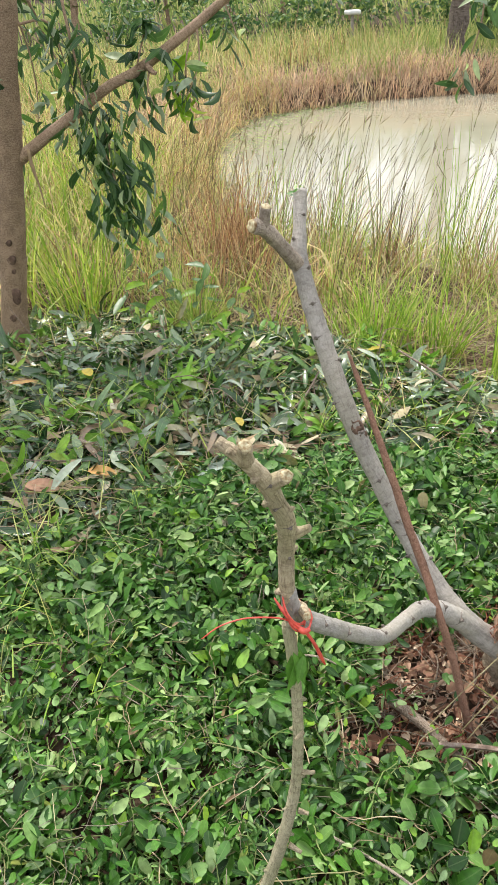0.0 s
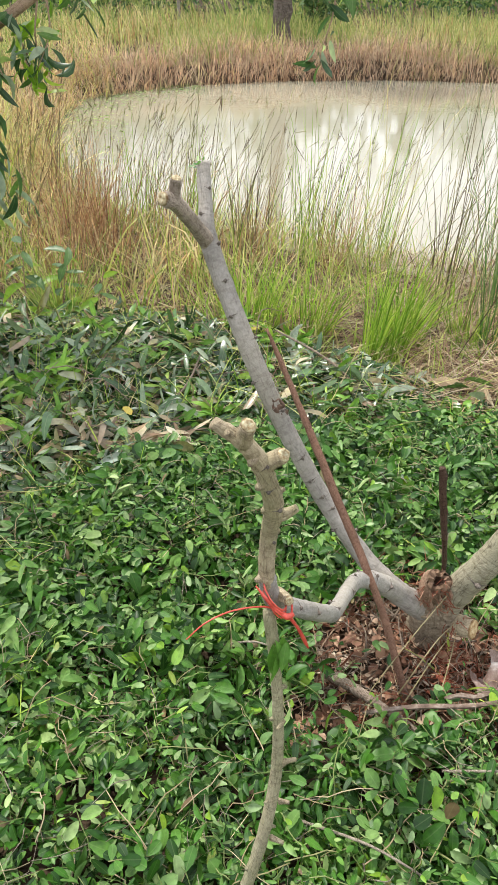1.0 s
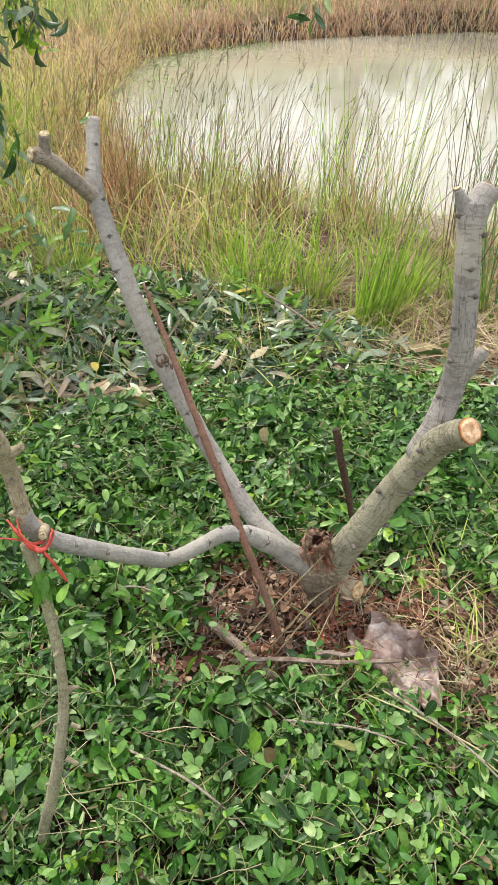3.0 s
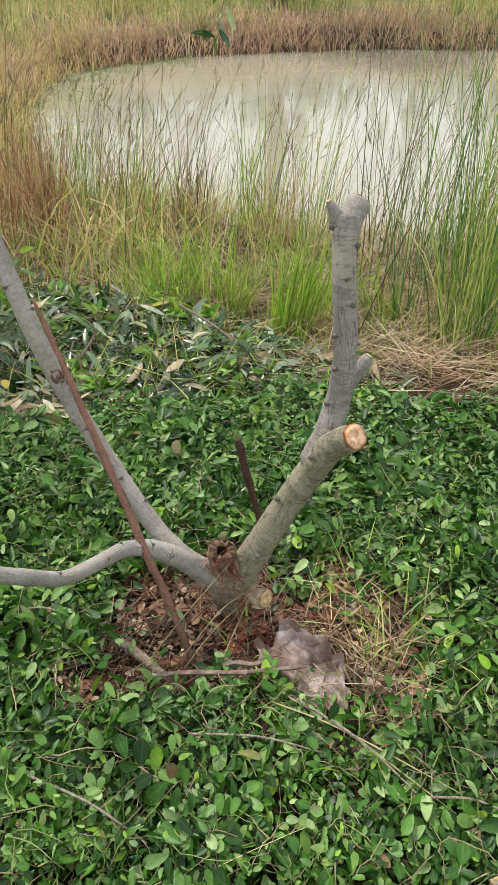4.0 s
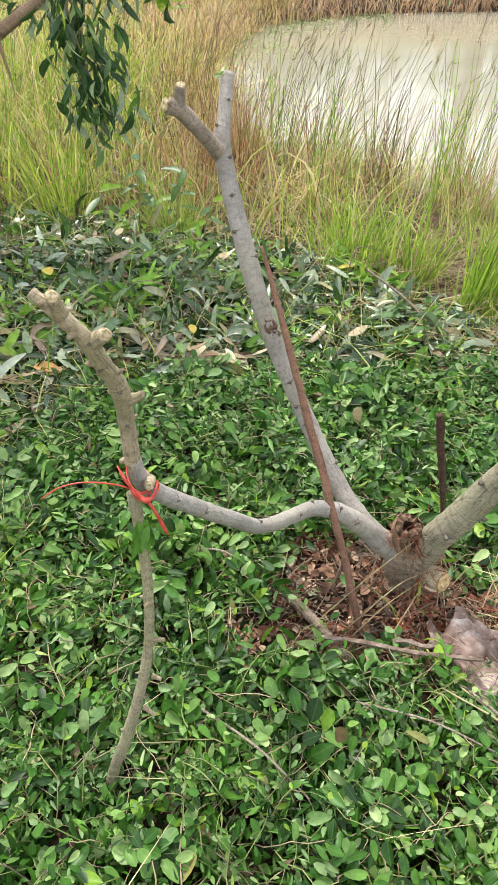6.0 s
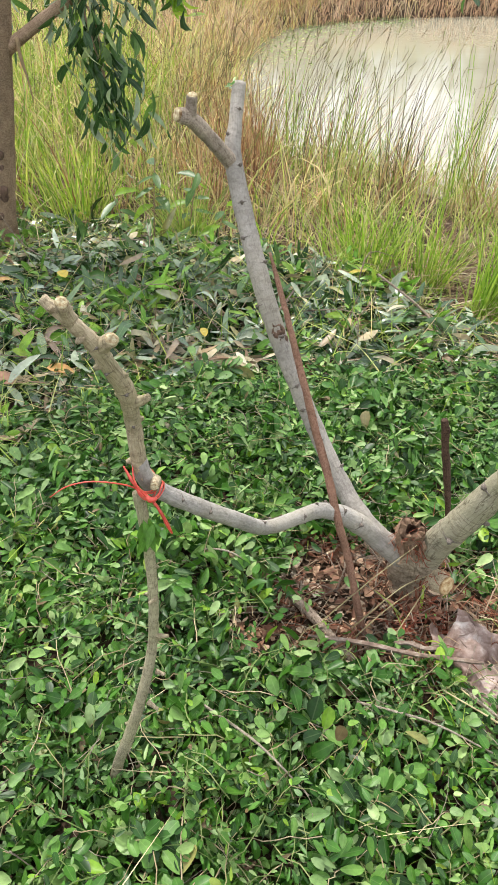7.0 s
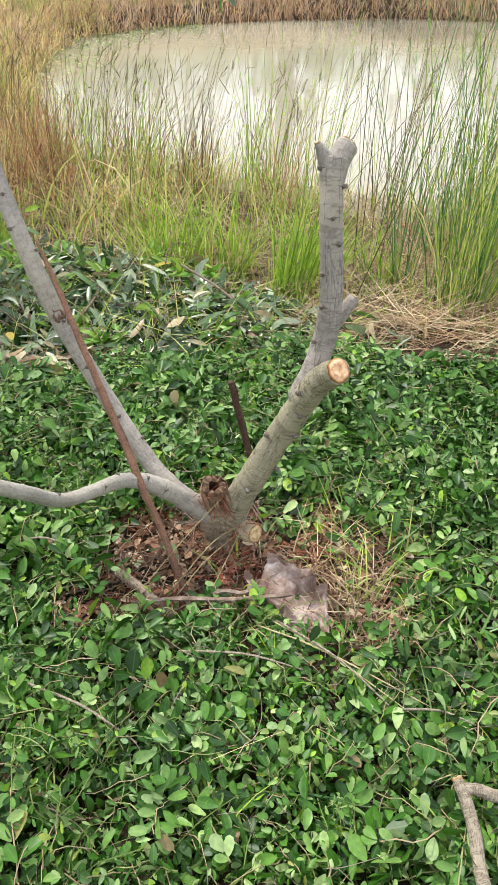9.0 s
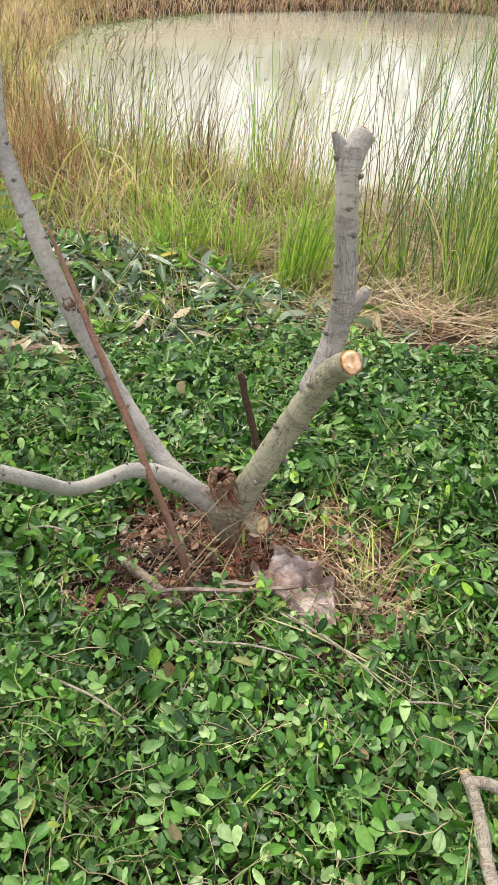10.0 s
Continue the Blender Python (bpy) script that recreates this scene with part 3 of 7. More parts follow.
gq = np.stack([a_, a_ + 1, a_ + len(xs) + 1, a_ + len(xs)], -1).reshape(-1, 4)
ground = solid("ground", (gv, [gq], gv[:, :2] * 0.1), M_SOIL, (0, 0, 0), "brown soil bank that slopes down to a pond", "ground", kind="structure")
wr = np.array([(x, y, WATER) for x, y in POND])
wc = np.array([[6.0, 8.5, WATER]])
wv = np.vstack([wr * [1, 1, 1] + unit(wr - wc) * [0.5, 0.5, 0], wc])
water = solid("water", (wv, [np.array([((i + 1) % len(wr), len(wr), i) for i in range(len(wr))])], wv[:, :2]), M_WATER, (0, 0, 0),
              "still murky beige pond water mirroring a bright sky", "pond", kind="structure", smooth=False)

# ---- the pollarded tree stump ----
stump = thing("tree_stump", (0.02, -0.06, -0.04), "pollarded grey tree stump with three sawn-off stems", "tree stump")


def scar_mesh(seed):
    """A leaf scar: a thin raised ring part of the way round the limb, with a bud bump; for a limb of radius 1 facing +z."""
    r_ = np.random.default_rng(seed)
    a = np.linspace(-0.75, 0.75, 13)
    dip = 0.14 * r_.normal()
    ring = tube([(0.99 * math.sin(q), 0.12 * abs(q) ** 1.5 + dip * q + 0.03 * math.sin(q * 5 + seed), 0.99 * math.cos(q), 0.02 + 0.085 * math.exp(-(q / 0.36) ** 2)) for q in a], 6, 1, 0.15, seed)
    bump = tube([(0.0, -0.16, 0.92, 0.1), (0.0, -0.02, 1.08, 0.2), (0.0, 0.12, 1.2, 0.18), (0.0, 0.2, 1.2, 0.06)], 8, 3, 0.2, seed)
    return mesh_of("bud_scar", join(ring, bump), M_SCAR)


SCARS = [scar_mesh(q) for q in range(6)]


def scars(parent, pts, places, up=0.1):
    """Leaf scars along a limb: rows of how far along (0 to 1) and the bearing towards which each one faces (degrees, 270 is towards -y)."""
    line = spline(pts, 10)
    t, n, b = frames(line)
    for k, (f, az) in enumerate(places):
        i = min(int(f * (len(line) - 1)), len(line) - 1)
        az = az + 48 * math.sin(k * 2.3)
        d = np.array([math.cos(radians(az)), math.sin(radians(az)), up])
        d = unit(d - t[i] * (d @ t[i]))
        x = np.cross(t[i], d)
        m = Matrix((x, t[i], d)).transposed().to_4x4()
        ob = new("bud_scar", SCARS[k % 6])
        ob.parent = parent
        ob.matrix_local = Matrix.Translation(Vector(line[i, :3]) - origin(parent)) @ m @ Matrix.Scale(line[i, 3] * 1.01, 4)


TRUNK = [(0.025, -0.055, -0.09, 0.078), (0.02, -0.068, -0.02, 0.062), (0.015, -0.08, 0.05, 0.055), (0.008, -0.083, 0.11, 0.054), (0.005, -0.08, 0.16, 0.046), (0.0, -0.08, 0.19, 0.03)]
part("trunk", tube(TRUNK, 24, 8, 0.26, 1), M_BARK_BASE, stump)
LIMB_L = [(0.0, -0.065, 0.095, 0.0440), (-0.06, -0.075, 0.15, 0.0355), (-0.115, -0.068, 0.2, 0.0315), (-0.175, -0.015, 0.258, 0.0265), (-0.232, 0.06, 0.33, 0.0246), (-0.282, 0.122, 0.41, 0.0246), (-0.328, 0.168, 0.495, 0.025),
          (-0.405, 0.24, 0.66, 0.0252), (-0.482, 0.365, 0.865, 0.0245), (-0.53, 0.465, 1.03, 0.0240), (-0.528, 0.52, 1.11, 0.0187), (-0.521, 0.583, 1.192, 0.0178)]
limb_l = part("stem", tube(LIMB_L, 16, 8, 0.045, 2, 0.09), M_BARK, stump, "tall leaning grey stem with a sawn side stub")
scars(limb_l, LIMB_L, [(0.43, 285), (0.47, 230), (0.52, 300), (0.57, 250), (0.63, 290), (0.665, 235), (0.7, 285), (0.735, 255), (0.77, 300), (0.81, 265), (0.88, 270), (0.94, 285), (0.36, 300), (0.39, 235)])
r_ = np.random.default_rng(15)
n_ = 6
a_ = np.linspace(0, 5, n_)
part("sprout", leaf_geo(np.array([[-0.534, 0.572, 1.188]]) + 0.006 * r_.normal(size=(n_, 3)), np.stack([np.cos(a_) - 0.4, np.sin(a_) - 0.3, 0.5 + 0.3 * r_.normal(size=n_)], -1), np.array([[0, -0.4, 1.0]]) + 0.3 * r_.normal(size=(n_, 3)), r_.uniform(0.016, 0.028, n_), r_.uniform(0.006, 0.01, n_), OBOVATE, 0.2, 0.2), M_COVER, limb_l, "tiny green sprout at the sawn top")
ARM = [(-0.53, 0.465, 1.02, 0.023), (-0.575, 0.43, 1.085, 0.0195), (-0.625, 0.39, 1.15, 0.0195), (-0.655, 0.367, 1.168, 0.0175)]
part("side_stub", tube(ARM, 14, 7, 0.12, 3), M_BARK_ARM, limb_l, "short forked side stub, freshly sawn")
part("side_stub", tube([(-0.632, 0.388, 1.15, 0.018), (-0.626, 0.386, 1.18, 0.014), (-0.622, 0.384, 1.207, 0.013)], 12, 5, 0.12, 4), M_BARK_ARM, limb_l)
part("cut_face", cut_disc((-0.6215, 0.384, 1.208), (0.15, -0.5, 0.9), 0.0115, 1), M_CUT_OLD, limb_l)
part("cut_face", cut_disc((-0.658, 0.3645, 1.17), (-0.75, -0.55, 0.35), 0.0158, 2), M_CUT_OLD, limb_l)
part("cut_face", cut_disc((-0.521, 0.5835, 1.193), (0.05, 0.35, 0.9), 0.017, 3), M_CUT_OLD, limb_l)
knot_n = unit(np.array([0.28, -0.86, 0.42]))
knot_a = unit(np.array([0.077, -0.072, -0.165]))
knot_s = np.cross(knot_a, knot_n)
knot_c = np.array([-0.403, 0.238, 0.656]) + 0.021 * knot_n
lip = [(*(knot_c + 0.013 * math.cos(q) * knot_s + 0.016 * math.sin(q) * knot_a + 0.002 * math.sin(3 * q) * knot_n), 0.0045 + 0.0018 * math.sin(2 * q + 1)) for q in np.linspace(0, 6.283, 13)]
knot = part("knot", tube(lip, 8, 3, 0.4, 5, caps=False), M_KNOT, limb_l, "ragged brown healed knot with torn bark below")
part("knot_core", tube([(*(knot_c - 0.01 * knot_n), 0.013), (*(knot_c + 0.001 * knot_n), 0.011), (*(knot_c + 0.006 * knot_n - 0.003 * knot_a), 0.005)], 10, 4, 0.35, 6), M_KNOT, knot)
for j_, (along, side, w_) in enumerate(((0.026, -0.003, 0.0125), (0.043, 0.003, 0.011), (0.06, -0.003, 0.008), (-0.018, 0.003, 0.009))):
    q_ = knot_c + along * knot_a + side * knot_s - 0.0065 * knot_n
    part("bark_tear", tube([(*(q_ - 0.016 * knot_a - 0.004 * knot_n), w_ * 0.4), (*q_, w_), (*(q_ + 0.018 * knot_a - 0.005 * knot_n), w_ * 0.35)], 8, 5, 0.4, 320 + j_), M_KNOT, knot)

LIMB_R = [(0.03, -0.075, 0.08, 0.05), (0.055, -0.10, 0.19, 0.043), (0.095, -0.125, 0.3, 0.0385), (0.155, -0.145, 0.45, 0.0365), (0.205, -0.175, 0.58, 0.0365), (0.228, -0.225, 0.675, 0.034), (0.245, -0.295, 0.748, 0.031)]
limb_r = part("stem", tube(LIMB_R, 18, 9, 0.045, 6, 0.075), M_BARK_GREEN, stump, "thick grey-green stem ending in a fresh round cut")
part("cut_face", cut_disc((0.2455, -0.2975, 0.7505), (0.25, -0.66, 0.62), 0.0285, 4), M_CUT_PINK, limb_r, "fresh pinkish sawn wood")
scars(limb_r, LIMB_R, [(0.3, 250), (0.4, 290), (0.5, 235), (0.55, 275), (0.65, 250), (0.75, 240), (0.8, 290)])
UP = [(0.195, -0.165, 0.58, 0.031), (0.232, -0.16, 0.665, 0.0305), (0.257, -0.145, 0.745, 0.029), (0.263, -0.145, 0.83, 0.0275), (0.259, -0.14, 0.92, 0.027), (0.252, -0.125, 1.03, 0.0265), (0.256, -0.09, 1.11, 0.0265), (0.262, -0.07, 1.15, 0.03)]
up_stem = part("stem", tube(UP, 16, 8, 0.045, 7, 0.1), M_BARK_UP, stump, "upright grey stem with a notched sawn top")
scars(up_stem, UP, [(0.28, 200), (0.36, 330), (0.45, 255), (0.52, 345), (0.58, 195), (0.66, 330), (0.74, 215), (0.84, 340), (0.92, 210)])
part("side_stub", tube([(0.262, -0.088, 1.1, 0.021), (0.247, -0.078, 1.14, 0.0195), (0.233, -0.074, 1.166, 0.0135), (0.222, -0.073, 1.184, 0.007)], 14, 6, 0.05, 8), M_BARK, up_stem)
part("side_stub", tube([(0.258, -0.09, 1.09, 0.024), (0.268, -0.072, 1.13, 0.0262), (0.282, -0.056, 1.152, 0.0262), (0.299, -0.044, 1.168, 0.0262)], 16, 6, 0.04, 9), M_BARK, up_stem)
part("cut_face", cut_disc((0.3, -0.0433, 1.169), (0.65, 0.45, 0.6), 0.0245, 5), M_CUT_OLD, up_stem)
part("cut_face", cut_disc((0.2215, -0.073, 1.1848), (-0.5, 0.05, 0.85), 0.0064, 6), M_CUT_OLD, up_stem)
part("side_stub", tube([(0.262, -0.14, 0.755, 0.018), (0.295, -0.13, 0.79, 0.016), (0.322, -0.122, 0.826, 0.0155), (0.33, -0.12, 0.838, 0.0125)], 12, 5, 0.06, 10), M_BARK, up_stem)
part("cut_face", cut_disc((0.3305, -0.12, 0.8385), (0.6, 0.1, 0.8), 0.011, 7), M_CUT_OLD, up_stem)

LIMB_H = [(-0.10, -0.072, 0.185, 0.0300), (-0.155, -0.082, 0.243, 0.0285), (-0.205, -0.092, 0.288, 0.0255), (-0.245, -0.112, 0.322, 0.0212), (-0.285, -0.14, 0.35, 0.0203), (-0.345, -0.215, 0.395, 0.0184), (-0.412, -0.31, 0.463, 0.0176), (-0.472, -0.407, 0.588, 0.0172),
          (-0.545, -0.468, 0.686, 0.0166), (-0.604, -0.5, 0.755, 0.016), (-0.627, -0.512, 0.8, 0.0155), (-0.634, -0.514, 0.84, 0.014)]
limb_h = part("stem", tube(LIMB_H, 16, 8, 0.05, 11, 0.06), M_BARK_LOW, stump, "low winding grey stem")
scars(limb_h, LIMB_H, [(0.12, 270), (0.22, 300), (0.3, 240), (0.38, 200), (0.44, 290), (0.52, 250), (0.58, 320), (0.64, 240), (0.71, 300), (0.78, 250)], 0.9)
LIMB_T = [(-0.614, -0.505, 0.772, 0.0158), (-0.633, -0.513, 0.825, 0.0142), (-0.635, -0.514, 0.92, 0.0133), (-0.635, -0.53, 1.0, 0.0142), (-0.65, -0.546, 1.055, 0.0127), (-0.668, -0.556, 1.105, 0.0124), (-0.695, -0.566, 1.148, 0.0106), (-0.728, -0.557, 1.173, 0.0083)]
limb_t = part("stem", tube(LIMB_T, 16, 9, 0.1, 12, 0.045), M_BARK_TAN, stump, "upright tan end of the winding stem with sawn stubs")
scars(limb_t, LIMB_T, [(0.3, 285), (0.45, 250), (0.58, 300), (0.7, 270)])


def nodes(parent, pts, places, mat):
    """Small swollen buds and broken spurs along a stem: how far along, bearing, length, radius."""
    line = spline(pts, 10)
    t, _, _ = frames(line)
    for k, (f, az, ln, r) in enumerate(places):
        i = min(int(f * (len(line) - 1)), len(line) - 1)
        d = np.array([math.cos(radians(az)), math.sin(radians(az)), 0.35])
        d = unit(d - t[i] * (d @ t[i]) * 0.8)
        a, b = line[i, :3] + d * line[i, 3] * 0.5, line[i, :3] + d * (line[i, 3] + ln)
        part("bud", tube([(*a, r * 1.3), (*((a + b) / 2), r), (*b, r * 0.55)], 8, 3, 0.2, 300 + k), mat, parent)


nodes(limb_t, LIMB_T, [(0.18, 200, 0.008, 0.006), (0.3, 20, 0.006, 0.006), (0.42, 190, 0.005, 0.007), (0.52, 350, 0.006, 0.005), (0.6, 215, 0.009, 0.006), (0.68, 30, 0.006, 0.006), (0.76, 230, 0.007, 0.006), (0.88, 60, 0.008, 0.005), (0.93, 250, 0.006, 0.005)], M_BARK_TAN)
part("side_stub", tube([(-0.66, -0.55, 1.09, 0.014), (-0.65, -0.556, 1.102, 0.012), (-0.638, -0.562, 1.113, 0.0115)], 12, 4, 0.05, 12), M_BARK_TAN, limb_t)
part("cut_face", cut_disc((-0.6375, -0.5622, 1.1135), (0.5, -0.6, 0.62), 0.0108, 8), M_CUT_OLD, limb_t, "pale weathered sawn wood")
part("side_stub", tube([(-0.692, -0.565, 1.145, 0.013), (-0.692, -0.577, 1.165, 0.0105), (-0.691, -0.586, 1.182, 0.01)], 12, 4, 0.05, 13), M_BARK_TAN, limb_t)
part("cut_face", cut_disc((-0.691, -0.5865, 1.183), (0.1, -0.65, 0.75), 0.0095, 9), M_CUT_OLD, limb_t)
part("side_stub", tube([(-0.63, -0.525, 0.975, 0.012), (-0.615, -0.527, 0.98, 0.0085), (-0.6, -0.53, 0.99, 0.006)], 10, 4, 0.1, 14), M_BARK_TAN, limb_t)
part("side_stub", tube([(-0.611, -0.505, 0.785, 0.012), (-0.607, -0.527, 0.8, 0.0092), (-0.605, -0.541, 0.807, 0.0084)], 10, 4, 0.06, 15), M_BARK_TAN, limb_t)
part("cut_face", cut_disc((-0.6048, -0.542, 0.8075), (0.2, -0.85, 0.45), 0.0078, 10), M_CUT_OLD, limb_t)


def ragged_stub(pts, sides, seed):
    """A broken-off stub with a torn rim, and the hollow inside it, coloured dark for its shade."""
    r_ = np.random.default_rng(seed)
    v, f, uv = tube(pts, sides, 7, 0.13, seed, caps=False)
    rim = v[-sides:]
    centre = rim.mean(0)
    axis = unit(np.array(pts[-1][:3]) - np.array(pts[-2][:3]))
    v[-sides:] += axis * (0.012 * r_.normal(size=(sides, 1)))
    rim, out = v[-sides:], []
    for k, deep in ((0.97, 0.001), (0.7, -0.006), (0.42, 0.0), (0.33, 0.014), (0.2, 0.025)):
        out.append(centre + (rim - centre) * k - axis * (deep + 0.006 * r_.normal(size=(sides, 1))))
    hv = np.vstack(out + [(centre - axis * 0.036)[None]])
    quads = [(i * sides + j, i * sides + (j + 1) % sides, (i + 1) * sides + (j + 1) % sides, (i + 1) * sides + j) for i in range(4) for j in range(sides)]
    tris = [(4 * sides + j, 4 * sides + (j + 1) % sides, 5 * sides) for j in range(sides)]
    wood = (hv[:3 * sides], [np.array([q for q in quads if max(q) < 3 * sides])], np.zeros((3 * sides, 2)))
    hole = (hv[2 * sides:], [np.array(tris) - 2 * sides, np.array([q for q in quads if min(q) >= 2 * sides]) - 2 * sides], np.zeros((3 * sides + 1, 2)))
    return (v, f, uv), wood, hole


stub_, torn_, hole_ = ragged_stub([(0.0, -0.07, 0.11, 0.036), (-0.01, -0.08, 0.165, 0.035), (-0.017, -0.088, 0.21, 0.037), (-0.021, -0.1, 0.245, 0.037), (-0.022, -0.116, 0.268, 0.034)], 22, 16)
knob = part("side_stub", stub_, M_BARK_KNOB, stump, "torn brown dead stub with a hollow end")
part("torn_wood", torn_, M_BARK_KNOB, knob, "", False)
part("knot_hole", hole_, M_HOLE, knob, "hollow end with its shade put into a dark colour")
for j_, (x_, z_, w_) in enumerate(((-0.046, 0.225, 0.006), (-0.04, 0.19, 0.007), (0.016, 0.215, 0.006), (0.012, 0.185, 0.006), (-0.012, 0.2, 0.005))):
    part("bark_flake", tube([(x_ - 0.004, -0.128, z_ + 0.022, w_ * 0.4), (x_, -0.134, z_, w_), (x_ + 0.003, -0.128, z_ - 0.025, w_ * 0.5)], 8, 5, 0.35, 60 + j_), M_BARK_KNOB, stump)
part("side_stub", tube([(0.02, -0.07, 0.05, 0.027), (0.055, -0.118, 0.078, 0.03), (0.091, -0.163, 0.097, 0.028)], 14, 6, 0.1, 17), M_BARK_TAN, stump)
part("cut_face", cut_disc((0.0935, -0.166, 0.0985), (0.55, -0.75, 0.36), 0.0262, 12), M_CUT_PALE, stump, "pale yellow sawn wood")


def fibres(n, seed, centre, spread, low, high, r0, r1, long=1.0):
    """Thin dry rootlets and fibres hanging round a place."""
    r_ = np.random.default_rng(seed)
    out = []
    for _ in range(n):
        a = r_.uniform(0, 6.28)
        rr = r_.uniform(0.5, 1.0) * spread
        p = np.array(centre) + [rr * math.cos(a), rr * math.sin(a), r_.uniform(low, high)]
        d = np.array([math.cos(a + r_.normal() * 0.8), math.sin(a + r_.normal() * 0.8), r_.normal() * 0.5 - 0.5]) * r_.uniform(0.03, 0.09) * long
        k = r_.normal(size=3) * 0.018 * long
        out.append(tube([(*p, r1), (*(p + d * 0.5 + k), r1), (*(p + d), r0)], 4, 3, 0, seed, caps=False))
    return join(*out)


tagged(part("fibre_tuft", fibres(34, 24, (0.055, -0.125, 0.0), 0.036, 0.07, 0.13, 0.0006, 0.0012, 0.5), M_ROOT_RED, stump, "reddish fibres over the low sawn stub"), kind="stuff")
tagged(part("root_mat", fibres(50, 21, (0.01, -0.08, 0), 0.09, 0.0, 0.05, 0.0006, 0.0014), M_ROOT, stump, "dry red-brown rootlets"), kind="stuff")
tagged(part("fibre_tuft", fibres(60, 22, (-0.018, -0.1, 0.0), 0.038, 0.17, 0.26, 0.0006, 0.0012, 0.5), M_ROOT_RED, stump, "frayed reddish fibres on the dead knob"), kind="stuff")

# ---- stakes and the tied support stick ----
stake = thing("stake", (-0.135, -0.255, -0.04), "reddish-brown wooden stake leaning against the grey stem", "stake")
part("pole", tube([(-0.128, -0.262, -0.06, 0.0109), (-0.139, -0.248, 0.004, 0.0109), (-0.188, -0.17, 0.2, 0.0109), (-0.222, -0.135, 0.303, 0.0104), (-0.262, -0.05, 0.42, 0.0100), (-0.34, 0.1, 0.635, 0.0098), (-0.392, 0.2, 0.78, 0.0078), (-0.426, 0.262, 0.872, 0.0034)], 9, 8, 0.2, 31), M_STAKE, stake)
short = thing("stake", (0.10, 0.10, -0.05), "short dark brown wooden stake driven into the ground", "stake")
part("pole", tube([(0.165, 0.10, -0.1, 0.008), (0.142, 0.105, 0.1, 0.0085), (0.108, 0.115, 0.28, 0.0105), (0.088, 0.12, 0.37, 0.0095), (0.08, 0.123, 0.42, 0.011), (0.07, 0.125, 0.456, 0.009)], 9, 8, 0.2, 32), M_STAKE_DARK, short)

PROP = [(-0.745, -0.712, -0.03, 0.0125), (-0.722, -0.7, 0.1, 0.012), (-0.69, -0.683, 0.2, 0.0118), (-0.655, -0.655, 0.32, 0.0112), (-0.63, -0.62, 0.43, 0.0106), (-0.622, -0.588, 0.55, 0.0102), (-0.626, -0.558, 0.68, 0.0102), (-0.636, -0.54, 0.79, 0.01)]
prop = thing("support_stick", (-0.745, -0.712, 0.0), "crooked grey-brown stick propping up the winding stem", "stick")
prop_pole = part("pole", tube(PROP, 12, 8, 0.1, 33, 0.05), M_BARK_PROP, prop)
nodes(prop_pole, PROP, [(0.2, 20, 0.006, 0.004), (0.33, 190, 0.006, 0.004), (0.45, 350, 0.007, 0.004), (0.52, 200, 0.008, 0.003), (0.6, 10, 0.006, 0.004), (0.74, 185, 0.006, 0.004), (0.8, 340, 0.008, 0.004)], M_BARK_PROP)
for a, b in (((-0.618, -0.615, 0.47), (-0.594, -0.62, 0.478)), ((-0.625, -0.632, 0.37), (-0.606, -0.64, 0.372)), ((-0.645, -0.66, 0.3), (-0.622, -0.672, 0.292)), ((-0.614, -0.59, 0.56), (-0.628, -0.603, 0.556))):
    part("twig_stub", tube([(*a, 0.006), (*((np.array(a) + b) / 2), 0.0045), (*b, 0.0035)], 7, 3, 0.1, 34), M_BARK_TAN, prop)
r_ = np.random.default_rng(35)
for i in range(7):
    p = np.array([[-0.622 + 0.006 * r_.normal(), -0.56, 0.735 + 0.008 * r_.normal()]])
    d = np.array([[0.35 * math.cos(i * 0.9), -0.35 + 0.3 * math.sin(i * 1.3), -1.0]])
    part("leaf", leaf_geo(p, d, np.array([[math.cos(i * 2.1) * 0.6, -1, 0.2]]), 0.055 + 0.02 * r_.random(), 0.018, LANCE, 0.3, 0.1), M_COVER, prop)

string = thing("string", (-0.632, -0.515, 0.79), "red plastic string tied round stem and stick with loose ends", "string")
for i in range(4):
    a = np.linspace(0, 2 * np.pi, 15)
    c = np.array([-0.624, -0.525, 0.798 + 0.004 * i])
    loop = [(*(c + [0.0185 * math.cos(q), 0.032 * math.sin(q), (-0.012 - 0.005 * i) * math.cos(q + 0.5 * math.sin(i * 2.1)) + 0.005 * math.sin(q * 2 + i)]), 0.0011 + 0.0004 * math.sin(3 * q + i)) for q in a]
    part("loop", tube(loop, 6, 3, 0.2, 40 + i, caps=False), M_STRING, string)
part("loop", tube([(-0.609, -0.556, 0.789, 0.0018), (-0.6, -0.548, 0.79, 0.0016), (-0.597, -0.526, 0.79, 0.0022), (-0.598, -0.504, 0.781, 0.002), (-0.612, -0.486, 0.775, 0.0016)], 6, 5, 0.2, 50), M_STRING, string)
part("loop", tube([(-0.612, -0.555, 0.786, 0.0015), (-0.602, -0.549, 0.783, 0.0013), (-0.594, -0.524, 0.782, 0.0016), (-0.597, -0.5, 0.777, 0.0014)], 6, 5, 0.2, 51), M_STRING, string)
part("loose_end", tube([(-0.657, -0.532, 0.843, 0.0014), (-0.643, -0.545, 0.824, 0.0034), (-0.63, -0.551, 0.807, 0.003), (-0.61, -0.557, 0.79, 0.0034)], 7, 6, 0.2, 48), M_STRING, string)
part("knot", tube([(-0.622, -0.553, 0.796, 0.003), (-0.611, -0.558, 0.79, 0.0058), (-0.6, -0.557, 0.792, 0.003)], 8, 4, 0.2, 45), M_STRING, string)
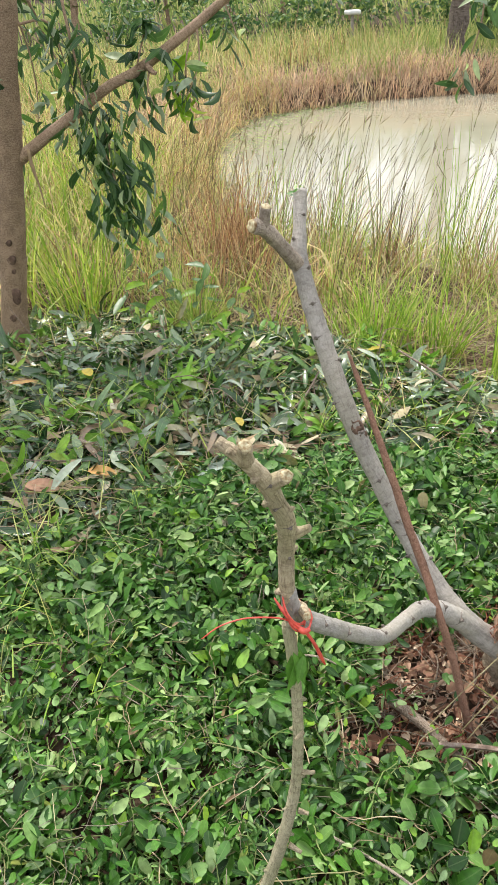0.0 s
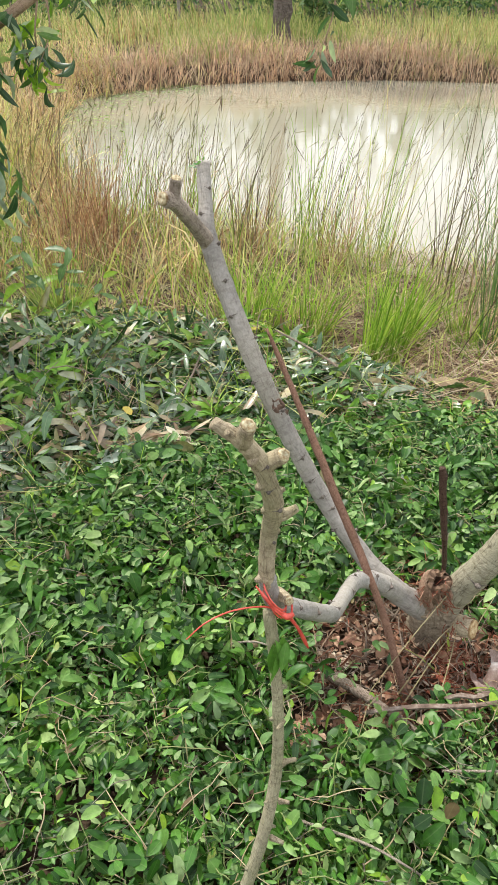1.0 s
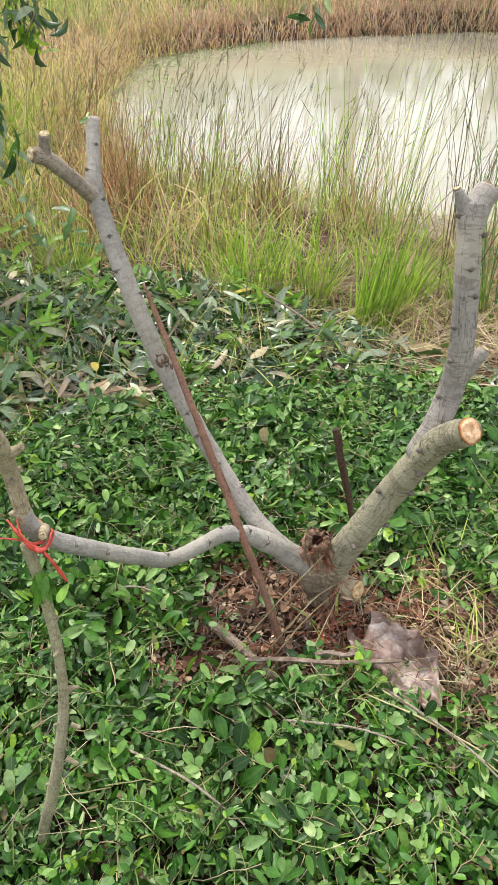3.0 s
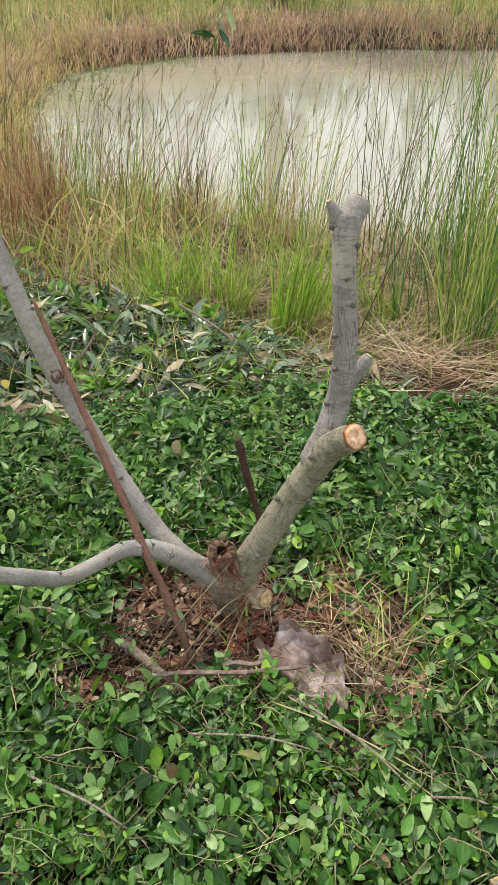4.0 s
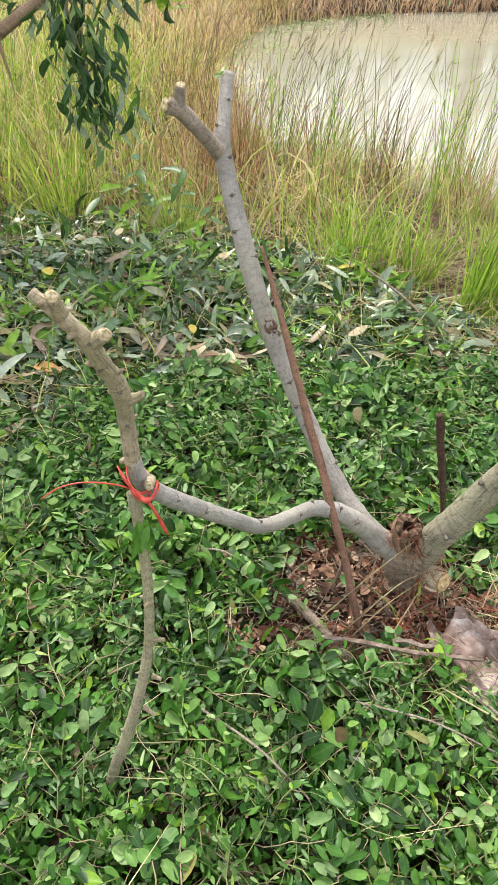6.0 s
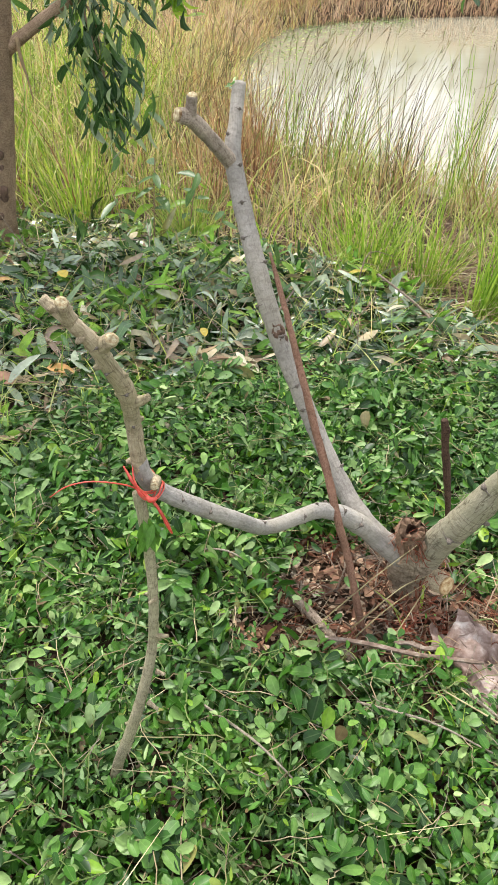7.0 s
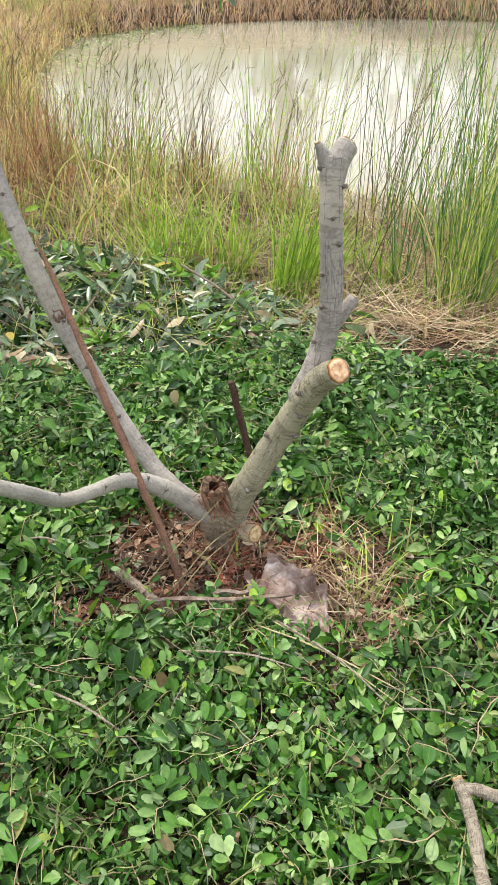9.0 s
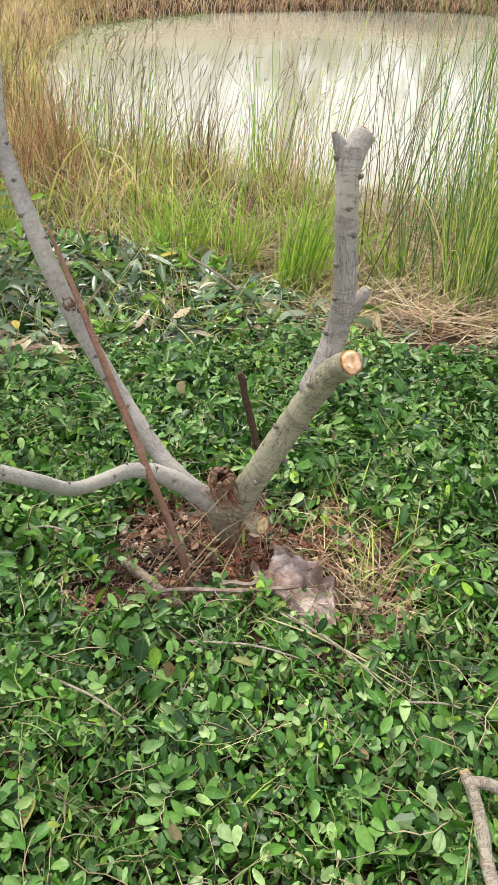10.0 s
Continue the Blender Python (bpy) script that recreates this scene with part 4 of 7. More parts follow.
part("loose_end", tube([(-0.632, -0.548, 0.804, 0.0018), (-0.652, -0.553, 0.818, 0.0016), (-0.684, -0.562, 0.832, 0.0015), (-0.715, -0.57, 0.838, 0.0014), (-0.748, -0.578, 0.832, 0.0012), (-0.775, -0.585, 0.814, 0.001)], 6, 6, 0.1, 46), M_STRING, string)
part("loose_end", tube([(-0.609, -0.557, 0.79, 0.0028), (-0.594, -0.565, 0.766, 0.0028), (-0.584, -0.57, 0.742, 0.0034), (-0.576, -0.573, 0.722, 0.0016)], 6, 5, 0.12, 47), M_STRING, string)

# ---- sticks and single leaves lying on the ground ----
def gz_at(x, y, up=0.0):
    return float(height(x, y)) + up


def lying(name, pts, mat, label, category, sides=9, rough=0.08, seed=0):
    line = [(x, y, gz_at(x, y, up), r) for x, y, up, r in pts]
    base = line[0][:3]
    return solid(name, tube(line, sides, 6, rough, seed), mat, base, label, category)


lying("stick", [(-0.335, -0.165, 0.06, 0.013), (-0.285, -0.225, 0.07, 0.0145), (-0.235, -0.285, 0.065, 0.012), (-0.15, -0.385, 0.04, 0.009)], M_STICK, "short grey-brown dead stick lying on dead leaves", "stick", seed=51)


def slat(a, b, width, thick, seed):
    """A split slat: a thin flat strip, uneven along its edges."""
    r_ = np.random.default_rng(seed)
    a, b = np.array(a), np.array(b)
    n = 16
    t = np.linspace(0, 1, n)[:, None]
    d = unit(b - a)
    side = unit(np.cross(d, [0, 0, 1.0]))
    up = np.cross(side, d)
    c = a + (b - a) * t + up * 0.004 * np.sin(t * 7) + side * 0.002 * np.sin(t * 11 + 1)
    w = width * 0.5 * (1 + 0.12 * r_.normal(size=(n, 1))) * np.clip(0.45 + 6 * t, 0, 1) * np.clip(0.3 + 9 * (1 - t), 0, 1)
    h = thick * 0.5
    rows = [c - side * w - up * h, c - side * w * 0.9 + up * h, c + up * h * 1.5, c + side * w * 0.9 + up * h, c + side * w - up * h]
    v = np.stack(rows, 1).reshape(-1, 3)
    q = [(i * 5 + k, (i + 1) * 5 + k, (i + 1) * 5 + (k + 1) % 5, i * 5 + (k + 1) % 5) for i in range(n - 1) for k in range(5)]
    q += [(0, 1, 3, 4), (n * 5 - 5, n * 5 - 1, n * 5 - 2, n * 5 - 4)]
    uv = np.stack([np.tile([0, 0.2, 0.5, 0.8, 1.0], n), np.repeat(t[:, 0], 5) * 0.4], -1)
    return v, [np.array(q)], uv


for name_, a, b, w_, sd in (("straight split bamboo slat lying over dead leaves", (-0.29, -0.308, 0.045), (0.15, -0.4, 0.085), 0.0125, 52), ("short brown slat beside the stump", (-0.06, -0.315, 0.04), (0.06, -0.35, 0.066), 0.012, 53)):
    solid("slat", slat(a, b, w_, 0.006, sd), M_SLAT, a, name_, "slat", smooth=False)
br = thing("cut_branch", (0.37, -1.02, 0.05), "forked pale grey cut branch lying in the leaves", "branch")
part("limb", tube([(0.362, -0.985, 0.15, 0.0125), (0.36, -1.03, 0.15, 0.013), (0.352, -1.085, 0.145, 0.0135), (0.332, -1.17, 0.135, 0.014), (0.322, -1.34, 0.125, 0.015)], 12, 7, 0.09, 54), M_STICK_PALE, br)
part("limb", tube([(0.362, -1.0, 0.148, 0.012), (0.395, -1.012, 0.155, 0.0125), (0.44, -1.03, 0.145, 0.013), (0.58, -1.06, 0.14, 0.013)], 12, 7, 0.09, 55), M_STICK_PALE, br)
part("cut_face", cut_disc((0.361, -0.979, 0.151), (-0.1, 0.9, 0.3), 0.0115, 13), M_CUT_PALE, br)
lying("stick", [(0.62, 0.1, 0.07, 0.006), (0.69, 0.105, 0.075, 0.006), (0.75, 0.12, 0.07, 0.005)], M_STICK_PALE, "short pale twig lying on green leaves", "stick", seed=56)
lying("stick", [(-0.47, -0.42, 0.05, 0.006), (-0.42, -0.44, 0.06, 0.006), (-0.36, -0.43, 0.05, 0.004)], M_STICK, "small broken brown twig", "stick", seed=57)
lying("stick", [(-0.6, 1.4, 0.1, 0.006), (-0.42, 1.62, 0.17, 0.006), (-0.3, 1.85, 0.25, 0.004)], M_STICK, "bare brown twig in the pile of long leaves", "stick", seed=58)
lying("stick", [(0.12, 1.95, 0.28, 0.006), (0.3, 1.7, 0.2, 0.006), (0.42, 1.5, 0.1, 0.004)], M_STICK, "bare brown twig in the pile of long leaves", "stick", seed=59)
for i, (x0, y0, x1, y1) in enumerate(((-0.18, -0.52, 0.12, -0.63), (0.1, -0.48, 0.3, -0.78), (0.3, -0.78, 0.47, -0.86), (-0.62, -0.05, -0.45, -0.1), (-0.55, -0.55, -0.3, -0.75))):
    lying("stem", [(x0, y0, 0.105, 0.0035), ((x0 + x1) / 2 + 0.01, (y0 + y1) / 2, 0.13, 0.003), (x1, y1, 0.105, 0.0022)], M_STICK_PALE, "thin pale dry stem lying on the leaves", "stem", 6, seed=60 + i)


for i, (x0, y0, x1, y1) in enumerate(((0.04, -0.47, 0.4, -0.8), (0.075, -0.455, 0.36, -0.83))):
    lying("dry_stalk", [(x0, y0, 0.095, 0.0018), (x0 * 0.6 + x1 * 0.4, y0 * 0.6 + y1 * 0.4 + 0.01, 0.118, 0.0026), (x1, y1, 0.1, 0.001)], M_STRAW_ONE, "long pale dry grass stalk lying over the leaves", "straw", 6, seed=70 + i)


for i, pts in enumerate((((-0.27, -0.265, 0.02), (-0.129, -0.2, 0.147), (-0.008, -0.147, 0.241)), ((-0.17, -0.3, 0.02), (-0.07, -0.235, 0.085), (0.03, -0.165, 0.1)),
                        ((-0.075, -0.315, 0.02), (-0.01, -0.235, 0.07), (0.042, -0.165, 0.1)), ((-0.17, -0.27, 0.03), (-0.044, -0.2, 0.12), (0.036, -0.155, 0.125)), ((0.13, -0.13, 0.03), (0.175, -0.1, 0.075), (0.24, -0.045, 0.06)))):
    solid("dry_stalk", tube([(*q, r) for q, r in zip(pts, (0.0017, 0.0015, 0.0008))], 6, 6, 0.1, 90 + i), M_STRAW_ONE, pts[0], "thin dry tan stalk leaning against the stump", "straw")


def single_leaf(x, y, up, az, L, W, mat, label, tilt=0.15, profile=OVAL, fold=0.25, curl=0.2, name="fallen_leaf"):
    z = gz_at(x, y, up)
    d = np.array([[math.cos(radians(az)), math.sin(radians(az)), tilt]])
    g = leaf_geo(np.array([[x, y, z]]), d, np.array([[0.1, -0.25, 1.0]]), L, W, profile, fold, curl)
    return solid(name, g, mat, (x, y, z), label, "leaf")


single_leaf(-0.72, 1.27, 0.17, 105, 0.085, 0.036, M_YELLOW, "yellow fallen leaf on brown litter")
single_leaf(-1.47, 1.74, 0.26, 120, 0.1, 0.055, M_YELLOW, "spotted yellow leaf on the dark leaf pile")
single_leaf(-0.02, 2.1, 0.22, 15, 0.11, 0.026, M_YELLOW, "long yellow leaf on the dark leaf pile", profile=LANCE)
single_leaf(-1.36, 0.98, 0.11, 340, 0.13, 0.055, M_ORANGE, "orange-brown curled fallen leaf", 0.2)
single_leaf(-1.62, 0.9, 0.07, 20, 0.17, 0.07, M_DEAD, "large dull red-brown fallen leaf", 0.1)
single_leaf(-1.45, 0.85, 0.1, 160, 0.17, 0.07, M_DEAD, "large dull red-brown fallen leaf", 0.1)
single_leaf(-1.9, 1.78, 0.22, 10, 0.14, 0.04, M_ORANGE, "rust-brown long fallen leaf", profile=LANCE)
single_leaf(0.6, 0.27, 0.09, 30, 0.04, 0.025, M_DEAD, "small red-brown leaf on green leaves")


LEAF_C, LEAF_AXIS = np.array([0.152, -0.372]), radians(-63)


def dead_leaf_point(s, t):
    """A place on the large dead leaf: s across (-1 to 1), t along from its stalk end (0) to its tip (1)."""
    half = 0.108 * (math.sin(math.pi * (0.1 + 0.88 * t ** 0.8)) ** 0.85) * (1 + 0.11 * math.sin(t * 19 + (0.8 if s > 0 else 2.4)) + 0.06 * math.sin(t * 41)) * (1.0 if s > 0 else 0.85)
    along = (t - 0.5) * 0.31 + 0.035 * (1 - s * s) * (1 - t)
    c, n = math.cos(LEAF_AXIS), math.sin(LEAF_AXIS)
    x = LEAF_C[0] + along * c - s * half * n
    y = LEAF_C[1] + along * n + s * half * c
    rib = 1 - abs(math.sin((t * 4.6 - abs(s) * 1.1) * math.pi)) ** 0.7
    z = 0.012 * abs(s) ** 1.5 + 0.02 * rib * min(1, 0.15 + abs(s) * 2) + 0.018 * max(0.0, math.sin(s * 2.2 + 0.6)) * (1 - t) + 0.006 * math.sin(s * 9 + t * 13 + 2 * math.sin(t * 7)) + 0.006 * math.sin(t * 23 - s * 11 + 3 * math.sin(s * 4)) + 0.012 * math.sin(s * 4.5 + t * 5) + 0.012 * math.sin(t * 8 + 2 * s) - 0.015 * max(0, t - 0.75) * 4
    return x, y, gz_at(LEAF_C[0], LEAF_C[1]) + 0.062 + z


def big_dead_leaf():
    """A large dry crumpled leaf with scalloped edges and raised ribs."""
    r_ = np.random.default_rng(70)
    nu, nv = 25, 37
    v = [np.array(dead_leaf_point(2 * i / (nu - 1) - 1, j / (nv - 1))) + [0, 0, 0.0016 * r_.normal()] for j in range(nv) for i in range(nu)]
    q = np.array([(j * nu + i, j * nu + i + 1, (j + 1) * nu + i + 1, (j + 1) * nu + i) for j in range(nv - 1) for i in range(nu - 1)])
    top = np.array(v)
    k = len(top)
    uv = np.array([(i / (nu - 1), j / (nv - 1)) for j in range(nv) for i in range(nu)])
    return np.vstack([top, top - [0, 0, 0.0012]]), [np.vstack([q, q[:, ::-1] + k])], np.vstack([uv, uv])


dead = thing("dead_leaf", (0.142, -0.372, 0.0), "large crumpled pinkish-grey dead leaf beside the stump", "leaf")
part("blade", big_dead_leaf(), M_DEAD_BIG, dead)


def rib_line(a, b, r0, r1):
    pts = [dead_leaf_point(a[0] + (b[0] - a[0]) * f, a[1] + (b[1] - a[1]) * f) for f in (0, 0.25, 0.5, 0.75, 1)]
    return tube([(x, y, z + 0.0008, r0 + (r1 - r0) * f / 4) for f, (x, y, z) in enumerate(pts)], 5, 3, 0)


part("midrib", rib_line((0.0, 0.0), (0.0, 0.98), 0.0024, 0.001), M_DEAD_RIB, dead, "pale raised midrib")
for i in range(3):
    for sgn in (-1, 1):
        part("vein", rib_line((0.0, 0.12 + i * 0.27), (sgn * 0.8, 0.24 + i * 0.26), 0.0014, 0.0006), M_DEAD_RIB, dead)

# ---- the tree beside the pond ----
tree = thing("tree", (-2.15, 2.7, -0.3), "slim brown-barked tree with long drooping green leaves", "tree")
TREE = [(-2.17, 2.7, -0.42, 0.105), (-2.145, 2.7, -0.22, 0.088), (-2.09, 2.7, 0.1, 0.08), (-2, 2.7, 0.55, 0.077), (-1.935, 2.7, 0.88, 0.077), (-1.86, 2.7, 1.3, 0.068), (-1.79, 2.7, 1.62, 0.064), (-1.73, 2.75, 2.3, 0.05), (-1.67, 2.8, 3.1, 0.034), (-1.57, 2.9, 4.0, 0.015)]
trunk = part("trunk", tube(TREE, 20, 8, 0.06, 81), M_BARK_TREE, tree)
# bark holes are raised discs whose dark colour paints the shade inside
for x, y, z, s in ((-2.055, 2.622, 0.13, 0.036), (-2.05, 2.62, 0.095, 0.026), (-2.025, 2.624, 0.34, 0.026), (-2.1, 2.622, -0.02, 0.022), (-2.02, 2.623, 0.44, 0.018), (-2.03, 2.623, 0.27, 0.014)):
    part("bark_hole", tube([(x, y + 0.012, z, s * 0.8), (x + 0.002, y - 0.004, z, s), (x, y - 0.01, z, s * 0.6)], 10, 3, 0.2, 82), M_KNOT, trunk, "bark hole, its shade drawn as a dark disc")
LIMB = [(-1.93, 2.7, 0.84, 0.0400), (-1.86, 2.7, 0.885, 0.0336), (-1.7, 2.71, 0.985, 0.0296), (-1.52, 2.71, 1.095, 0.0280), (-1.34, 2.71, 1.205, 0.0264), (-1.13, 2.71, 1.3, 0.0248), (-0.73, 2.7, 1.555, 0.0224), (-0.3, 2.66, 1.88, 0.0184), (0.2, 2.6, 2.16, 0.0136), (0.65, 2.58, 2.26, 0.0080)]
limb = part("limb", tube(LIMB, 14, 7, 0.06, 83, 0.2), M_BARK_LIMB, tree)
part("limb_stub", tube([(-1.13, 2.69, 1.295, 0.018), (-1.1, 2.66, 1.27, 0.012), (-1.08, 2.65, 1.262, 0.009)], 9, 4, 0.1, 84), M_BARK_LIMB, limb)
part("limb", tube([(-1.95, 2.7, 0.86, 0.04), (-2.07, 2.7, 0.92, 0.03), (-2.27, 2.72, 1.05, 0.026), (-2.67, 2.8, 1.5, 0.02), (-3.0, 2.9, 2.1, 0.01)], 12, 6, 0.06, 85), M_BARK_LIMB, tree)
part("limb", tube([(-1.73, 2.75, 2.2, 0.03), (-1.27, 2.5, 2.7, 0.022), (-0.6, 2.2, 3.1, 0.012)], 10, 6, 0.06, 86), M_BARK_LIMB, tree)
part("limb", tube([(-1.7, 2.78, 2.6, 0.03), (-2.1, 3.1, 3.0, 0.02), (-2.6, 3.4, 3.3, 0.01)], 10, 6, 0.06, 87), M_BARK_LIMB, tree)
part("bark_strip", tube([(-1.81, 2.655, 0.93, 0.01), (-1.8, 2.64, 0.84, 0.011), (-1.78, 2.63, 0.74, 0.006), (-1.77, 2.63, 0.62, 0.002)], 6, 5, 0.2, 88), M_STRAW, tree, "pale dry strip hanging from the fork")


def twig(parent, pts, n, seed, L=(0.1, 0.16), mat=None, droop=0.9, first=0.1, wide=0.27, spray=0.05):
    """A drooping twig with long leaves of its own."""
    r_ = np.random.default_rng(seed)
    t_ob = part("twig", tube(pts, 6, 6, 0.05, seed), M_BARK_LIMB, parent)
    line = spline(pts, 12)
    i = (first * len(line) + r_.random(n) * (1 - first) * (len(line) - 1)).astype(int).clip(0, len(line) - 1)
    sub = r_.normal(size=(max(n // 6, 2), 3)) * spray * [1, 0.8, 0.7]
    P = line[i, :3] + sub[r_.integers(0, len(sub), n)] + 0.018 * r_.normal(size=(n, 3))
    az = r_.uniform(0, 6.28, n)
    D = np.stack([np.cos(az), np.sin(az), -droop + 0.6 * r_.normal(size=n)], -1)
    N = np.stack([-np.sin(az), np.cos(az), r_.normal(size=n)], -1) + 0.8 * r_.normal(size=(n, 3))
    Ls = r_.uniform(*L, n)
    part("leaves", leaf_geo(P, D, N, Ls, Ls * (wide + 0.05 * r_.normal(size=n)), SICKLE, 0.35, 0.45 * r_.random(n), 0.55 * r_.normal(size=n)), mat or M_TREE_LEAF, t_ob)
    return t_ob


twig(tree, [(-1.5, 2.72, 2.1, 0.012), (-1.5, 2.66, 1.6, 0.008), (-1.46, 2.62, 1.25, 0.006), (-1.4, 2.6, 0.95, 0.005), (-1.33, 2.6, 0.65, 0.003), (-1.27, 2.6, 0.42, 0.002)], 190, 91, (0.08, 0.14), first=0.25, droop=1.7, wide=0.24, spray=0.075)
twig(tree, [(-1.45, 2.7, 1.1, 0.007), (-1.38, 2.64, 1.0, 0.005), (-1.36, 2.62, 0.8, 0.004), (-1.35, 2.6, 0.55, 0.002)], 150, 92, droop=1.9, wide=0.23, spray=0.08)
twig(tree, [(-1.2, 2.7, 1.24, 0.006), (-1.13, 2.66, 1.42, 0.004), (-1.1, 2.62, 1.5, 0.003)], 40, 93, droop=0.5)
twig(tree, [(-1.12, 2.7, 1.27, 0.006), (-1.13, 2.64, 1.2, 0.004), (-1.1, 2.6, 1.12, 0.003)], 16, 94)
twig(tree, [(-0.9, 2.7, 1.42, 0.006), (-0.93, 2.66, 1.25, 0.004), (-0.88, 2.63, 1.1, 0.003), (-0.83, 2.62, 1.0, 0.002)], 13, 95)
twig(tree, [(-0.86, 2.7, 1.46, 0.006), (-0.86, 2.64, 1.3, 0.004), (-0.93, 2.6, 1.16, 0.003), (-0.99, 2.6, 1.06, 0.002)], 15, 104, (0.09, 0.15), M_LEAF_LIT)
twig(tree, [(-1.02, 2.7, 1.36, 0.005), (-1.0, 2.62, 1.22, 0.003), (-0.95, 2.58, 1.1, 0.002)], 12, 105, (0.08, 0.14), M_LEAF_LIT)
twig(tree, [(-0.72, 2.7, 1.56, 0.005), (-0.68, 2.66, 1.46, 0.004), (-0.66, 2.64, 1.4, 0.003)], 9, 96)
twig(tree, [(0.42, 2.6, 2.2, 0.006), (0.5, 2.6, 1.75, 0.005), (0.53, 2.58, 1.45, 0.004), (0.47, 2.56, 1.22, 0.003), (0.46, 2.55, 1.16, 0.002)], 17, 97, (0.09, 0.14), first=0.45)
twig(tree, [(0.55, 2.6, 2.23, 0.006), (0.68, 2.6, 1.8, 0.005), (0.66, 2.58, 1.5, 0.003)], 16, 98, first=0.4)
twig(tree, [(-2.05, 2.7, 0.95, 0.008), (-2.08, 2.62, 1.2, 0.006), (-2.0, 2.58, 1.4, 0.004)], 36, 99, spray=0.09)
twig(tree, [(-1.75, 2.7, 1.5, 0.008), (-1.6, 2.72, 1.5, 0.006), (-1.55, 2.74, 1.3, 0.004), (-1.52, 2.76, 1.0, 0.003)], 50, 100, (0.07, 0.13), droop=1.2, wide=0.24, spray=0.12)
twig(tree, [(-2.05, 2.75, 1.6, 0.008), (-1.95, 3.1, 1.55, 0.006), (-1.75, 3.2, 1.35, 0.004), (-1.6, 3.2, 1.1, 0.003)], 60, 103, (0.07, 0.13), wide=0.24, spray=0.16)
twig(tree, [(-1.9, 2.8, 1.75, 0.008), (-1.82, 3.0, 1.5, 0.006), (-1.8, 3.05, 1.2, 0.004), (-1.86, 3.05, 0.85, 0.003)], 70, 106, (0.07, 0.13), droop=1.3, wide=0.22, spray=0.14)
twig(tree, [(-1.7, 2.8, 1.6, 0.008), (-1.68, 3.0, 1.4, 0.006), (-1.62, 3.05, 1.15, 0.004), (-1.6, 3.05, 0.95, 0.003)], 40, 107, (0.07, 0.13), droop=1.3, wide=0.22, spray=0.12)
twig(tree, [(-1.05, 2.7, 1.36, 0.006), (-1.0, 2.66, 1.26, 0.004), (-0.96, 2.62, 1.16, 0.003)], 34, 108, (0.07, 0.12), droop=1.5, spray=0.07)
twig(tree, [(-0.2, 2.65, 1.95, 0.006), (-0.15, 2.62, 1.75, 0.004), (-0.12, 2.6, 1.6, 0.003)], 16, 101)


def crown(centre, size, n, seed, L, wide=0.3, droop=0.4, clumps=60):
    """Leaves in many small clumps, thinner towards the edge."""
    r_ = np.random.default_rng(seed)
    cc = r_.normal(size=(clumps, 3))
    cc = unit(cc) * (r_.random((clumps, 1)) ** 0.45)
    k = r_.integers(0, clumps, n)
    P = np.array(centre) + (cc[k] + r_.normal(size=(n, 3)) * 0.13) * np.array(size)
    az = r_.uniform(0, 6.28, n)
    D = np.stack([np.cos(az), np.sin(az), -droop + 0.6 * r_.normal(size=n)], -1)
    N = r_.normal(size=(n, 3)) + [0, 0, 1.2]
    Ls = L * r_.uniform(0.7, 1.3, n)
    return leaf_geo(P, D, N, Ls, Ls * wide, LANCE, 0.25, 0.15)


part("crown", crown((-2.2, 3.4, 3.5), (1.3, 1.1, 0.8), 1500, 102, 0.15), M_TREE_LEAF, tree, "crown of long green leaves")

# ---- plants on the ground ----
def cover_chance(x, y):
    edge = cover_edge(x) + 0.12 * wave(x, y, 6, 11)
    c = np.clip((edge - y) / 0.12, 0, 1)
    c = c * (1 - 0.92 * litter(x, y)) * (1 - 0.8 * straw_patch(x, y))
    round_ = np.hypot((x - 0.1) / 2.5, (y + 0.1) / 1.9) + 0.1 * wave(x, y, 3, 16)
    return c * np.where((y < -1.3) | (x > 1.55) | (x < -1.95), 0.35, 1.0) * np.clip((1.0 - round_) / 0.15, 0, 1)


